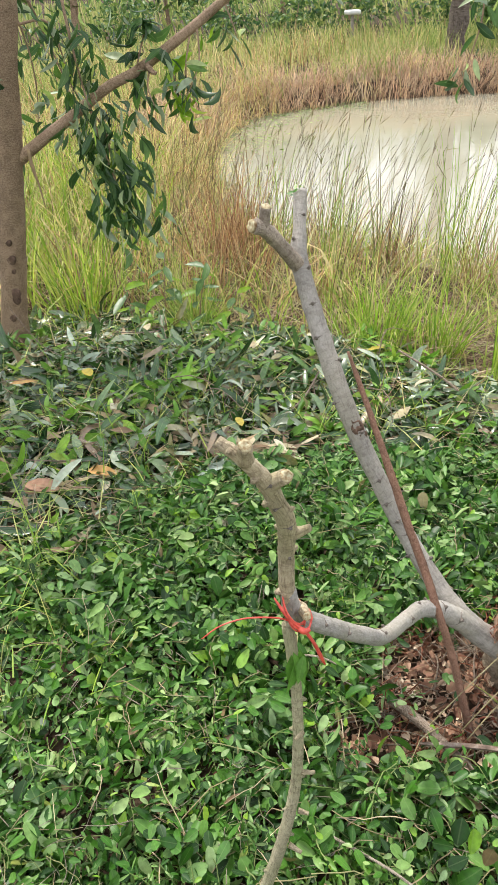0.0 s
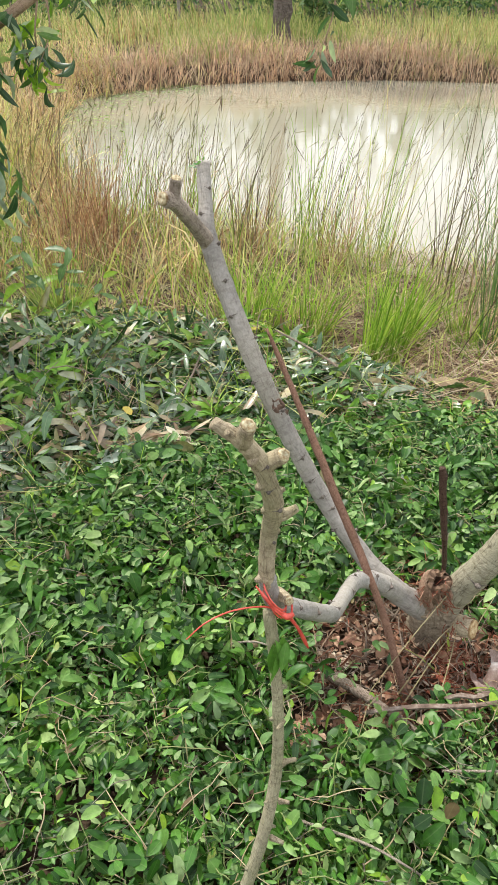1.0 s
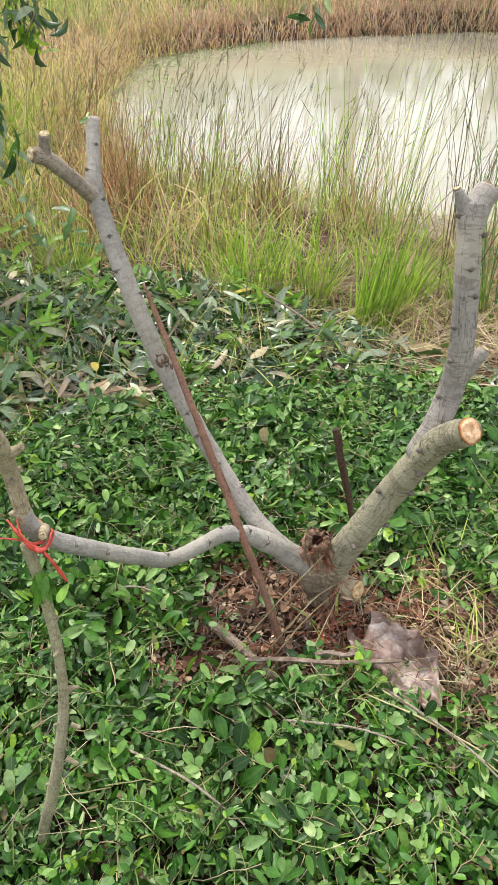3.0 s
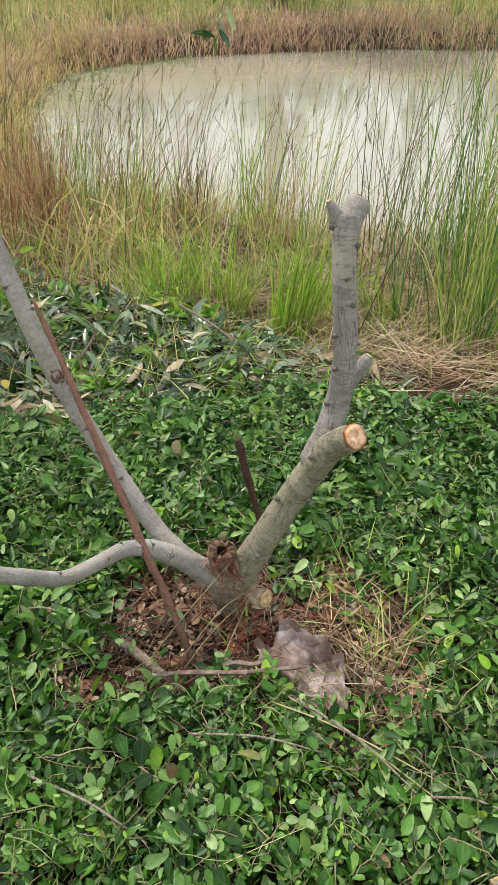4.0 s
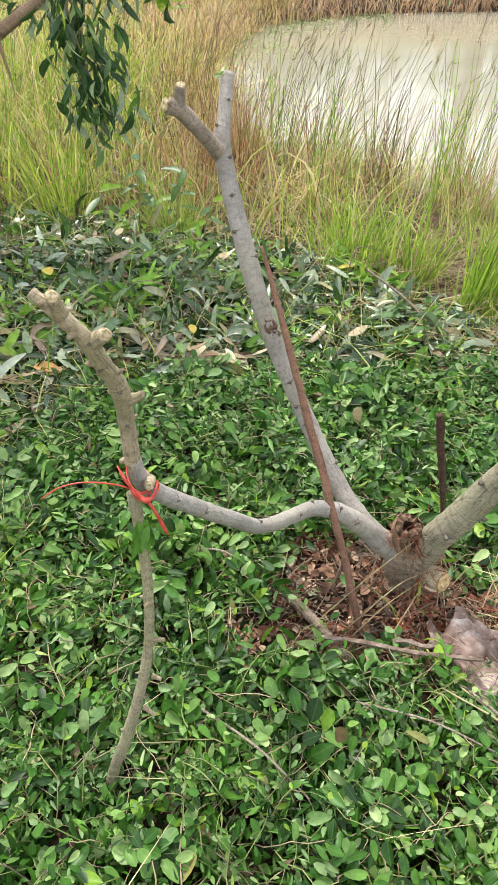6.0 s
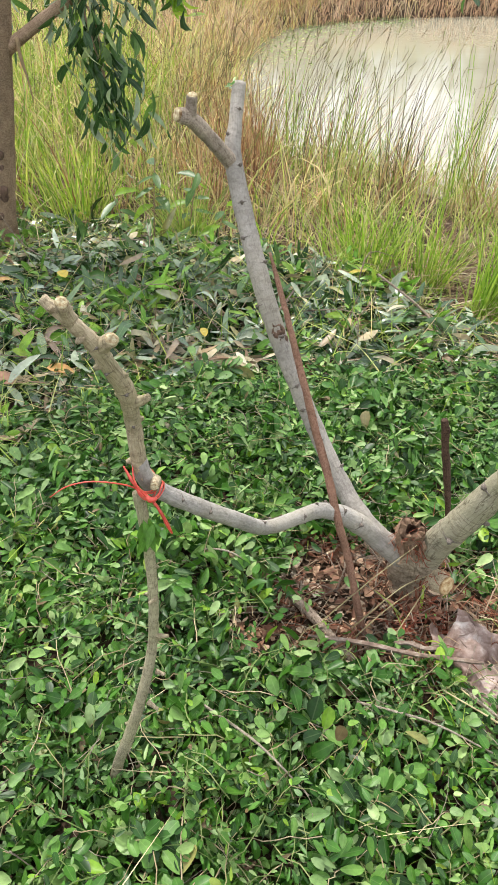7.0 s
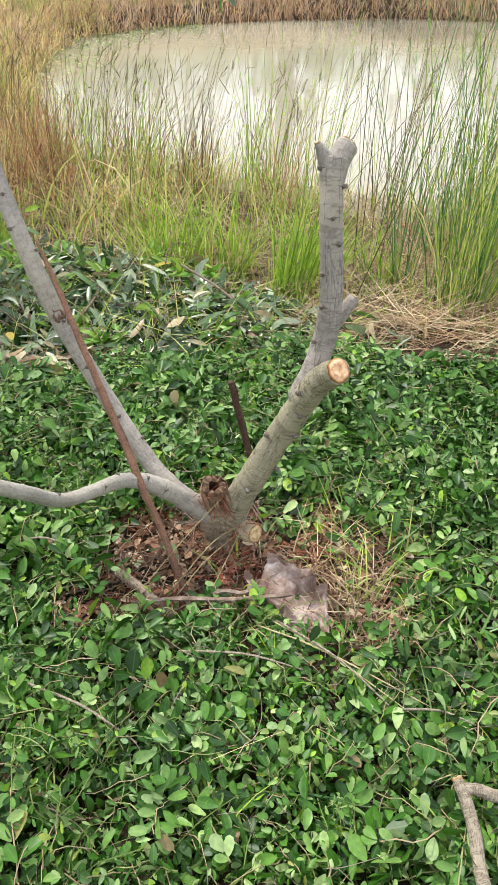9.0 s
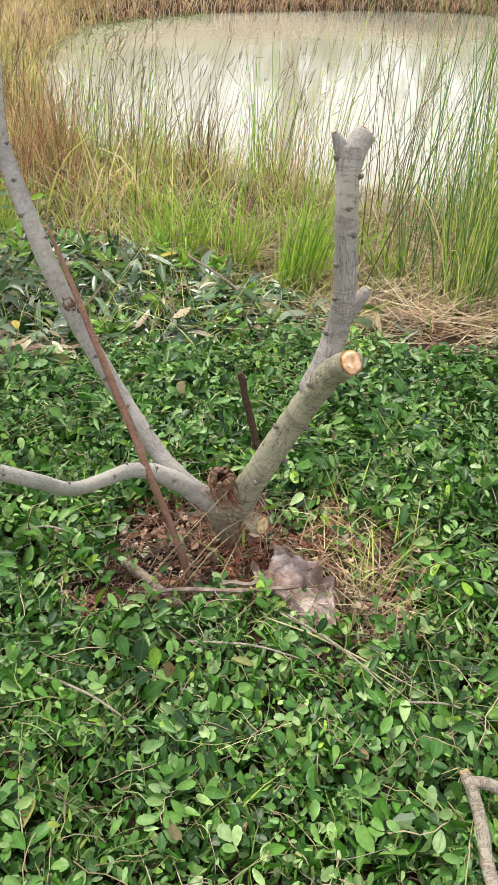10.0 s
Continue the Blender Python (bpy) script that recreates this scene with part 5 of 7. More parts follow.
def cover_sprigs(n, seed, box):
    """Cut leafy sprigs lying over one another: a thin stem each, with pairs of small blunt leaves and one at its tip."""
    r_ = np.random.default_rng(seed)
    x, y = scatter(n, box, cover_chance, seed)
    m, k = len(x), 7
    az, bendy = r_.uniform(0, 6.28, m), r_.normal(size=m) * 0.9
    length = r_.uniform(0.07, 0.24, m)
    t = (np.arange(k) + 0.7) / k
    th = az[:, None] + bendy[:, None] * t[None]
    px = x[:, None] + np.cumsum(np.cos(th), 1) / k * length[:, None]
    py = y[:, None] + np.cumsum(np.sin(th), 1) / k * length[:, None]
    lift = r_.random(m) ** 0.8 * np.maximum(0.048 + 0.035 * wave(x, y, 6, 15) + 0.028 * wave(x, y, 17, 17), 0.004)
    rise = np.where(r_.random(m) < 0.25, r_.uniform(0.15, 0.55, m), 0) * length
    up = lift[:, None] + r_.uniform(0.01, 0.06, m)[:, None] * np.sin(np.pi * t)[None] + rise[:, None] * t[None] ** 1.5 + 0.012
    line = np.stack([px, py, height(px, py) + up], -1)
    T = unit(np.gradient(line, axis=1))
    face = unit(np.stack([0.5 * r_.normal(size=m), 0.5 * r_.normal(size=m) - 0.15, np.ones(m)], -1))[:, None] * np.ones((1, k, 1))
    S = unit(np.cross(face, T))
    wilt = (r_.random(m) < 0.36)[:, None] * np.ones((1, k))
    size = ((0.014 + 0.031 * r_.random(m) ** 1.9) * np.interp(y, [-0.5, 0.1], [1.1, 1.32]))[:, None] * (0.72 + 0.4 * np.sin(np.pi * (0.12 + 0.8 * t)))[None]
    slim = np.where(r_.random(m) < 0.2, r_.uniform(0.2, 0.34, m), r_.uniform(0.38, 0.6, m))[:, None] * np.ones((1, k))
    P, D, N, L, W, C = [], [], [], [], [], []
    for side in (-1, 1, 0):
        a = r_.uniform(0.6, 1.3, (m, k)) * side
        d = np.cos(a)[..., None] * T + np.sin(a)[..., None] * S + 0.22 * r_.normal(size=(m, k, 3))
        d[..., 2] -= 0.05 + 0.7 * wilt * r_.random((m, k))
        w = face + (0.36 + 0.6 * wilt)[..., None] * r_.normal(size=(m, k, 3))
        keep = (r_.random((m, k)) < 0.88) & (r_.random((m, k)) < cover_chance(px, py) + 0.12)
        if side == 0:
            keep &= np.arange(k)[None] == k - 1
        P.append((line + d * 0.004)[keep]), D.append(d[keep]), N.append(w[keep])
        q = int(keep.sum())
        L.append(size[keep] * r_.uniform(0.8, 1.25, q)), W.append(slim[keep] * r_.uniform(0.88, 1.12, q)), C.append(r_.uniform(-0.1, 0.3, q) + 0.45 * wilt[keep] * r_.random(q))
    P, D, N, L, W, C = (np.concatenate(g) for g in (P, D, N, L, W, C))
    F = r_.uniform(0.0, 0.75, len(P))
    near = P[:, 1] < 0.0
    leaves = join(*[leaf_geo(P[w], D[w], N[w], L[w], (L * W)[w], prof, F[w], C[w]) for w, prof in ((near, OBOVATE), (~near, OBOVATE_FAR))])
    # stems as thin three-sided strips
    s_keep = r_.random(m) < np.interp(y, [-0.6, 0.1], [0.65, 0.3])
    sp = (line + [0, 0, 0.006] + r_.normal(size=(m, k, 3)) * 0.003)[s_keep]
    d = np.gradient(sp, axis=1)
    w = unit(np.cross(d, [0, 0, 1.0])) * r_.uniform(0.0007, 0.0014, (len(sp), 1, 1))
    sv = np.stack([sp - w, sp + w, sp + [0, 0, 0.002]], 2).reshape(-1, 3)
    base = (np.arange(len(sp))[:, None] * k + np.arange(k - 1)[None])[..., None] * 3
    quads = np.concatenate([(base + np.array(f)) for f in ((0, 3, 5, 2), (2, 5, 4, 1))], -1).reshape(-1, 4)
    return leaves, (sv, [quads], np.zeros((len(sv), 2)))


lv, st = cover_sprigs(18600, 201, (-2.6, 2.9, -2.1, 1.6))
prunings = solid("leafy_prunings", lv, M_COVER, (0, 0, 0), "thick carpet of small blunt green leaves cut from the tree", "leaves", kind="stuff")
solid("stems", st, M_TWIG, (0, 0, 0), "thin green and tan stems among the cut leaves", "stems", kind="stuff")


def leafy_sprig(x, y, up, n, L, lean, seed):
    """A fresh cut sprig lying on top of the carpet: a whorl of blunt leaves on a short stem."""
    r_ = np.random.default_rng(seed)
    z = gz_at(x, y, up)
    ob = thing("leafy_sprig", (x, y, z), "fresh green sprig with blunt leaves lying on the carpet", "sprig", "sprigs on the carpet of leaves")
    tip = np.array([x + 0.05 * math.cos(lean), y + 0.05 * math.sin(lean), z + 0.035])
    part("stem", tube([(x - 0.05 * math.cos(lean), y - 0.05 * math.sin(lean), z - 0.02, 0.002), (x, y, z + 0.012, 0.0018), (*tip, 0.0012)], 6, 4, 0.1, seed), M_TWIG, ob)
    for k in range(n):
        a = lean + k * 2.4 + 0.3 * r_.normal()
        p = np.array([x, y, z + 0.012]) + (tip - [x, y, z + 0.012]) * (k / n)
        d = np.array([[math.cos(a), math.sin(a), 0.1 + 0.5 * k / n + 0.15 * r_.normal()]])
        ln = 0.84 * L * r_.uniform(0.75, 1.15) * (1.05 - 0.35 * k / n)
        part("leaf", leaf_geo(p[None], d, np.array([[0.25 * r_.normal(), 0.25 * r_.normal() - 0.2, 1.0]]), ln, ln * r_.uniform(0.5, 0.66), OBOVATE, 0.2, 0.25 * r_.random()), M_COVER_ONE, ob)


for i, (x, y, up, n, L) in enumerate(((-0.1, -0.31, 0.04, 9, 0.05), (-0.045, -0.335, 0.05, 7, 0.048), (-0.6, -0.86, 0.1, 7, 0.068), (-0.25, -0.72, 0.1, 8, 0.05), (0.02, -0.78, 0.1, 8, 0.046), (0.2, -0.9, 0.1, 8, 0.05),
                                       (0.33, -0.92, 0.11, 7, 0.056), (-0.42, -0.6, 0.09, 8, 0.05), (-0.3, -0.5, 0.08, 7, 0.046), (0.1, -0.58, 0.09, 7, 0.048), (0.55, -0.42, 0.09, 8, 0.045), (0.62, -0.12, 0.09, 8, 0.042),
                                       (-0.75, -0.3, 0.1, 8, 0.045), (-0.9, -0.55, 0.1, 8, 0.05), (-0.15, -1.0, 0.1, 8, 0.056), (0.45, 0.2, 0.09, 8, 0.042), (-0.5, 0.2, 0.09, 8, 0.042), (0.0, 0.35, 0.09, 8, 0.04))):
    leafy_sprig(x, y, up, n, L, i * 1.7, 520 + i)


def pile_chance(x, y):
    """Long dark leaves heaped between the prunings and the grass, thinning to the right."""
    front = cover_edge(x) - np.interp(x, [-1.6, -0.9, -0.5], [0.55, 0.2, 0.05]) + 0.1 * wave(x, y, 5, 12)
    back = np.interp(x, [-4, -2.2, -1.4, -0.7, 0.0, 0.4, 0.75, 1.0], [3.3, 3.3, 3.25, 2.85, 2.55, 2.15, 1.7, 1.2])
    return np.clip((y - front) / 0.15, 0, 1) * np.clip((back - y) / 0.25, 0, 1) * np.clip((x + 3.2 + 0.35 * wave(x, y, 2.5, 18)) / 0.8, 0, 1)


def pile_depth(x, y):
    return pile_chance(x, y) * np.interp(y, [0.6, 1.2, 1.6, 2.0, 2.5, 3.2], [0.04, 0.07, 0.16, 0.22, 0.2, 0.08]) * (0.8 + 0.25 * wave(x, y, 4, 13)) * np.where(x < -1.6, 0.75, 1)


def long_leaves(n, seed):
    """Cut shoots thrown on a heap: each a short stem with long leaves along it, and loose leaves between."""
    r_ = np.random.default_rng(seed)
    x, y = scatter(n, (-3.6, 1.1, -0.3, 3.4), pile_chance, seed)
    m, k = len(x), 11
    az = r_.uniform(0, 6.28, m)
    rise = np.where(r_.random(m) < 0.06, r_.uniform(0.3, 0.8, m), r_.normal(size=m) * 0.16)
    stem = unit(np.stack([np.cos(az), np.sin(az), rise], -1))
    z = height(x, y) + pile_depth(x, y) * (0.25 + 0.7 * r_.random(m) ** 0.6) + 0.012
    t = (np.arange(k) + r_.random((m, k))) / k
    P = np.stack([x, y, z], -1)[:, None] + stem[:, None] * (t * r_.uniform(0.1, 0.28, (m, 1)))[..., None]
    P = P.reshape(-1, 3)
    P[:, 2] = np.maximum(P[:, 2], height(P[:, 0], P[:, 1]) + 0.01)
    q = len(P)
    out = r_.normal(size=(q, 3)) * [1, 1, 0.36]
    D = unit(unit(out) + 0.75 * np.repeat(stem, k, 0) + [0, 0, -0.1])
    N = np.stack([r_.normal(size=q) * 0.95, r_.normal(size=q) * 0.95 - 0.1, np.ones(q)], -1)
    L = np.repeat(0.06 + 0.1 * r_.random(m), k) * r_.uniform(0.65, 1.25, q)
    keep = (r_.random(q) < 0.8) & (r_.random(q) < pile_chance(P[:, 0], P[:, 1]) + 0.15)
    return leaf_geo(P[keep], D[keep], N[keep], L[keep], (L * r_.uniform(0.14, 0.3, q))[keep], FLOPPY, r_.uniform(-0.2, 0.7, q)[keep], r_.uniform(-0.1, 0.95, q)[keep], (r_.normal(size=q) * 0.7)[keep])


heap = solid("leaf_pile", long_leaves(4000, 211), M_LANCE, (0, 0, 0), "heap of long dark green pruned leaves", "leaves", kind="stuff")


def bright_bunches(places, seed):
    """Fresh leafy shoot tips in the heap."""
    r_ = np.random.default_rng(seed)
    out = []
    for x, y in places:
        n = 12
        z = gz_at(x, y, float(pile_depth(x, y)) * 0.9 + 0.03)
        a = r_.uniform(0, 6.28, n)
        D = np.stack([np.cos(a), np.sin(a), 0.4 + 0.5 * r_.normal(size=n)], -1)
        L = r_.uniform(0.05, 0.12, n)
        out.append(leaf_geo(np.array([[x, y, z]]) + 0.035 * r_.normal(size=(n, 3)), D, np.array([[0, -0.3, 1.0]]) + 0.6 * r_.normal(size=(n, 3)), L, L * r_.uniform(0.2, 0.36, n), FLOPPY, 0.25, 0.6 * r_.random(n)))
    return join(*out)


def dry_scraps(n, box, chance, seed):
    """Dry long leaves lying about."""
    r_ = np.random.default_rng(seed)
    x, y = scatter(n, box, chance, seed)
    m = len(x)
    a = r_.uniform(0, 6.28, m)
    D = np.stack([np.cos(a), np.sin(a), 0.3 * r_.normal(size=m)], -1)
    N = np.array([[0, -0.1, 1.0]]) + 0.45 * r_.normal(size=(m, 3))
    L = r_.uniform(0.05, 0.16, m)
    z = height(x, y) + pile_depth(x, y) * r_.uniform(0.6, 1.0, m) + 0.03 + 0.05 * r_.random(m)
    return leaf_geo(np.stack([x, y, z], -1), D, N, L, L * r_.uniform(0.15, 0.35, m), LANCE, r_.uniform(-0.2, 0.5, m), r_.uniform(-0.2, 0.4, m), 0.25 * r_.normal(size=m))


solid("dry_leaves", dry_scraps(330, (-2.3, -0.3, 0.2, 1.5), lambda x, y: np.clip(1.2 - np.hypot((x + 1.45) / 0.75, (y - 0.85) / 0.5), 0, 1), 214), M_DRY_LANCE, (0, 0, 0), "dry pale brown long leaves at the foot of the heap", "leaves", kind="stuff")
solid("dry_leaves", dry_scraps(150, (-2.5, 1.0, 0.9, 3.0), pile_chance, 215), M_DRY_LANCE, (0, 0, 0), "dry grey-brown leaves mixed into the heap", "leaves", kind="stuff")
solid("dry_leaves", dry_scraps(330, (-1.1, -0.35, 1.0, 1.45), lambda x, y: np.clip(1.3 - np.hypot((x + 0.72) / 0.26, (y - 1.2) / 0.12), 0, 1), 216), M_DRY_LANCE, (0, 0, 0), "small patch of dry brown leaves before the heap", "leaves", kind="stuff")
bx, by = scatter(62, (-2.2, 0.8, 0.9, 2.8), pile_chance, 212)
solid("leaf_shoots", bright_bunches(list(zip(bx, by)), 213), M_LANCE_BRIGHT, (0, 0, 0), "bright green leafy shoot tips in the heap", "leaves", kind="stuff")


def leafy_shoot(x, y, h, lean, n, seed):
    """A leafy shoot standing up out of the heap."""
    r_ = np.random.default_rng(seed)
    z = gz_at(x, y)
    ob = thing("leafy_shoot", (x, y, z), "upright shoot with broad dark green leaves in the grass", "shoot", "shoots standing in the heap")
    pts = [(x, y, z - 0.02, 0.005), (x + lean * 0.4, y, z + h * 0.5, 0.004), (x + lean, y, z + h, 0.002)]
    part("stem", tube(pts, 6, 6, 0.1, seed), M_BARK_LIMB, ob)
    line = spline(pts, 14)
    for k in range(n):
        p = line[int((0.35 + 0.65 * k / n) * (len(line) - 1)), :3]
        a = k * 2.4 + 0.4 * r_.normal()
        d = np.array([[math.cos(a), math.sin(a), 0.25 * r_.normal() - 0.05]])
        L = r_.uniform(0.1, 0.19)
        part("leaf", leaf_geo(p[None], d, np.array([[0.2 * r_.normal(), -0.35, 1.0]]), L, L * r_.uniform(0.26, 0.36), SICKLE, 0.25, 0.35 * r_.random(), 0.3 * r_.normal()), M_TREE_LEAF if k % 4 else M_LEAF_LIT, ob)


leafy_shoot(-1.2, 2.75, 0.62, 0.05, 12, 217)
leafy_shoot(-1.0, 2.85, 0.55, 0.1, 11, 218)
leafy_shoot(-0.82, 2.7, 0.42, 0.1, 9, 219)
leafy_shoot(-1.38, 2.8, 0.4, -0.06, 9, 220)


def lying_blades(n, box, chance, seed, L, W, lift=0.03, flat=1.4, combed=False):
    """Dry blades lying flat, crossing one another."""
    r_ = np.random.default_rng(seed)
    x, y = scatter(n, box, chance, seed)
    m = len(x)
    Ls = r_.uniform(*L, m)
    az = np.where(r_.random(m) < 0.5, 0.0, np.pi) + 0.5 * r_.normal(size=m) if combed else r_.uniform(0, 6.28, m)
    P = np.stack([x, y, height(x, y) + r_.random(m) * lift + 0.004], -1)
    return blade_geo(P, az, Ls, r_.uniform(*W, m), flat + 0.17 * r_.normal(size=m), 0.15 + 0.2 * r_.normal(size=m), 3, r_)


def straw_chance(x, y):
    front = cover_edge(x) - 0.14
    a = np.clip((y - front) / 0.1, 0, 1) * np.clip((3.1 - y) / 0.6, 0, 1) * np.clip((x - 0.35 + 0.5 * (y - 1.6)) / 0.3, 0.12, 1) * np.clip((3.3 - x + 0.3 * wave(x, y, 3, 20)) / 1.2, 0, 1)
    return a * np.clip(0.55 + 0.7 * wave(x, y, 6, 21), 0.2, 1)


solid("straw", lying_blades(14000, (-0.4, 3.7, 0.6, 3.2), straw_chance, 221, (0.15, 0.5), (0.004, 0.01), 0.09, 1.45, True), M_STRAW, (0, 0, 0), "matted brown straw on the bank", "straw", kind="stuff")
solid("straw", lying_blades(800, (-0.4, 3.4, 0.6, 3.2), straw_chance, 230, (0.12, 0.4), (0.003, 0.007), 0.13, 1.3, True), M_STRAW_PALE, (0, 0, 0), "pale straw over the brown mat", "straw", kind="stuff")
def tangle_chance(x, y):
    """Bare stretch of the bank between the tufts, where dry blades lie criss-cross."""
    return np.clip((x - 0.65 - 0.2 * (y - 1.6)) / 0.3, 0, 1) * np.clip((2.9 - x) / 0.5, 0, 1) * np.clip((y - cover_edge(x) - 0.1) / 0.2, 0, 1) * (shore(x, y) > -0.02)


solid("straw", lying_blades(3000, (0.6, 2.9, 1.0, 3.7), tangle_chance, 231, (0.12, 0.42), (0.003, 0.008), 0.15, 1.3), M_STRAW, (0, 0, 0), "tangled brown straw between the grass tufts", "straw", kind="stuff")
solid("straw", lying_blades(800, (0.6, 2.9, 1.0, 3.7), tangle_chance, 232, (0.12, 0.42), (0.003, 0.007), 0.18, 1.2), M_STRAW_PALE, (0, 0, 0), "pale bent straw between the grass tufts", "straw", kind="stuff")
solid("straw", lying_blades(1500, (0.0, 0.9, -0.9, 0.2), straw_patch, 222, (0.04, 0.16), (0.002, 0.005), 0.1, 1.5), M_STRAW, (0, 0, 0), "loose brown straw beside the stump", "straw", kind="stuff")
solid("straw", lying_blades(620, (0.1, 0.9, -0.9, 0.2), straw_patch, 226, (0.04, 0.15), (0.002, 0.0045), 0.08, 1.5), M_STRAW_PALE, (0, 0, 0), "loose pale straw beside the stump", "straw", kind="stuff")
solid("straw", lying_blades(800, (-2.6, 2.2, -1.5, 2.8), lambda x, y: 0.5 + 0 * x, 223, (0.06, 0.25), (0.0015, 0.003), 0.13), M_STRAW_PALE, (0, 0, 0), "stray dry stalks among the leaves", "straw", kind="stuff")


def on_heap(n, seed, L, W):
    """Dry stalks lying over the heap."""
    r_ = np.random.default_rng(seed)
    x, y = scatter(n, (-2.6, 1.0, 0.4, 3.0), pile_chance, seed)
    m = len(x)
    P = np.stack([x, y, height(x, y) + pile_depth(x, y) * r_.uniform(0.6, 1.0, m) + 0.04], -1)
    return blade_geo(P, r_.uniform(0, 6.28, m), r_.uniform(*L, m), r_.uniform(*W, m), 1.35 + 0.25 * r_.normal(size=m), 0.2 + 0.3 * r_.normal(size=m), 4, r_)


solid("straw", on_heap(1100, 227, (0.1, 0.35), (0.003, 0.006)), M_STRAW, (0, 0, 0), "dry stalks lying over the leaf heap", "straw", kind="stuff")
solid("grass", on_heap(1000, 228, (0.15, 0.42), (0.003, 0.007)), M_GRASS_MID, (0, 0, 0), "cut green blades lying over the leaf heap", "grass", kind="stuff")


solid("grass", lying_blades(170, (-0.7, 0.9, -1.1, 0.3), lambda x, y: np.clip(0.15 + 0.75 * (x > 0.1), 0, 1), 229, (0.08, 0.2), (0.004, 0.009), 0.09, 1.35), M_GRASS_CUT, (0, 0, 0), "broad cut green blades lying on the leaves", "grass", kind="stuff")


solid("grass", lying_blades(520, (-2.3, -0.9, -0.4, 1.0), lambda x, y: np.clip(1.3 - np.hypot((x + 1.55) / 0.5, (y - 0.3) / 0.6), 0, 1), 238, (0.1, 0.3), (0.003, 0.007), 0.1, 1.25), M_GRASS_MID, (0, 0, 0), "bent olive grass blades at the edge of the carpet", "grass", kind="stuff")


def dead_litter(n, seed):
    r_ = np.random.default_rng(seed)
    x, y = scatter(n, (-0.8, 0.8, -0.8, 0.4), lambda a, b: np.clip(litter(a, b) + 0.75 * straw_patch(a, b) + 0.03, 0, 1), seed)
    m = len(x)
    az = r_.uniform(0, 6.28, m)
    D = np.stack([np.cos(az), np.sin(az), 0.35 * r_.normal(size=m)], -1)
    N = np.stack([r_.normal(size=m) * 0.6, r_.normal(size=m) * 0.6, np.ones(m)], -1)
    L = 0.01 + 0.042 * r_.random(m) ** 2.2
    return leaf_geo(np.stack([x, y, height(x, y) + 0.006 + 0.025 * r_.random(m)], -1), D, N, L, L * r_.uniform(0.22, 0.8, m), OVAL_FAR, r_.uniform(-0.9, 1.0, m), r_.uniform(-0.6, 0.7, m))


solid("leaf_litter", dead_litter(12500, 231), M_DEAD, (0, 0, 0), "dry red-brown dead leaves on the soil round the stump", "leaves", kind="stuff")
r_ = np.random.default_rng(237)
n_ = 150
a_ = r_.uniform(0, 6.28, n_)
x, y = 0.03 + 0.06 * r_.normal(size=n_), -0.21 + 0.035 * r_.normal(size=n_)
solid("bark_chips", leaf_geo(np.stack([x, y, height(x, y) + 0.01 + 0.035 * r_.random(n_)], -1), np.stack([np.cos(a_), np.sin(a_), 0.4 * r_.normal(size=n_)], -1), np.array([[0, -0.3, 1.0]]) + 0.6 * r_.normal(size=(n_, 3)), r_.uniform(0.012, 0.045, n_), r_.uniform(0.005, 0.014, n_), LANCE, 0.3, 0.2), M_ROOT_RED, (0, 0, 0), "reddish torn bark chips before the stump", "chips", kind="stuff")
solid("straw", lying_blades(900, (-0.8, 0.6, -0.7, 0.4), lambda x, y: litter(x, y), 225, (0.04, 0.16), (0.0014, 0.003), 0.05, 1.5), M_STRAW, (0, 0, 0), "dry stalks on the dead leaves", "straw", kind="stuff")
tagged(solid("twig_litter", fibres(420, 232, (-0.06, -0.12, gz_at(-0.1, -0.1)), 0.36, 0.02, 0.06, 0.0007, 0.0018), M_ROOT, (0, 0, 0), "thin dry twigs on the litter", "twigs"), kind="stuff")


def bare_twigs(n, box, chance, seed, up, L, r0):
    """Short bare twigs lying over one another."""
    r_ = np.random.default_rng(seed)
    x, y = scatter(n, box, chance, seed)
    out = []
    for i in range(len(x)):
        a, ll = r_.uniform(0, 6.28), r_.uniform(*L)
        z = gz_at(x[i], y[i], up(x[i], y[i]) * r_.uniform(0.5, 1.0))
        rr = r_.uniform(*r0)
        k = r_.normal(size=3) * 0.12 * ll
        e = np.array([math.cos(a), math.sin(a), 0.25 * r_.normal()]) * ll
        p = np.array([x[i], y[i], z])
        out.append(tube([(*p, rr), (*(p + e * 0.5 + k), rr * 0.9), (*(p + e), rr * 0.5)], 5, 3, 0.1, i))
    return join(*out)


solid("twig_litter", bare_twigs(330, (-0.6, 0.3, -0.5, 0.1), litter, 233, lambda x, y: 0.05, (0.05, 0.17), (0.001, 0.0028)), M_STICK, (0, 0, 0), "short bare broken twigs on the dead leaves", "twigs", kind="stuff")
solid("twig_litter", bare_twigs(900, (-1.4, 1.2, -1.2, 0.8), cover_chance, 234, lambda x, y: 0.12, (0.03, 0.13), (0.0007, 0.0016)), M_STICK_PALE, (0, 0, 0), "thin pale twigs caught among the cut leaves", "twigs", kind="stuff")
solid("twig_litter", bare_twigs(140, (-2.2, 0.8, 0.8, 2.8), pile_chance, 235, lambda x, y: float(pile_depth(x, y)) + 0.06, (0.12, 0.45), (0.0015, 0.004)), M_STICK, (0, 0, 0), "bare brown twigs sticking out of the leaf heap", "twigs", kind="stuff")


solid("twig_litter", bare_twigs(110, (-0.06, 0.12, -0.3, -0.14), lambda x, y: 0.8 + 0 * x, 236, lambda x, y: 0.05, (0.02, 0.07), (0.0008, 0.002)), M_ROOT_RED, (0, 0, 0), "reddish root fibres in front of the stump", "twigs", kind="stuff")


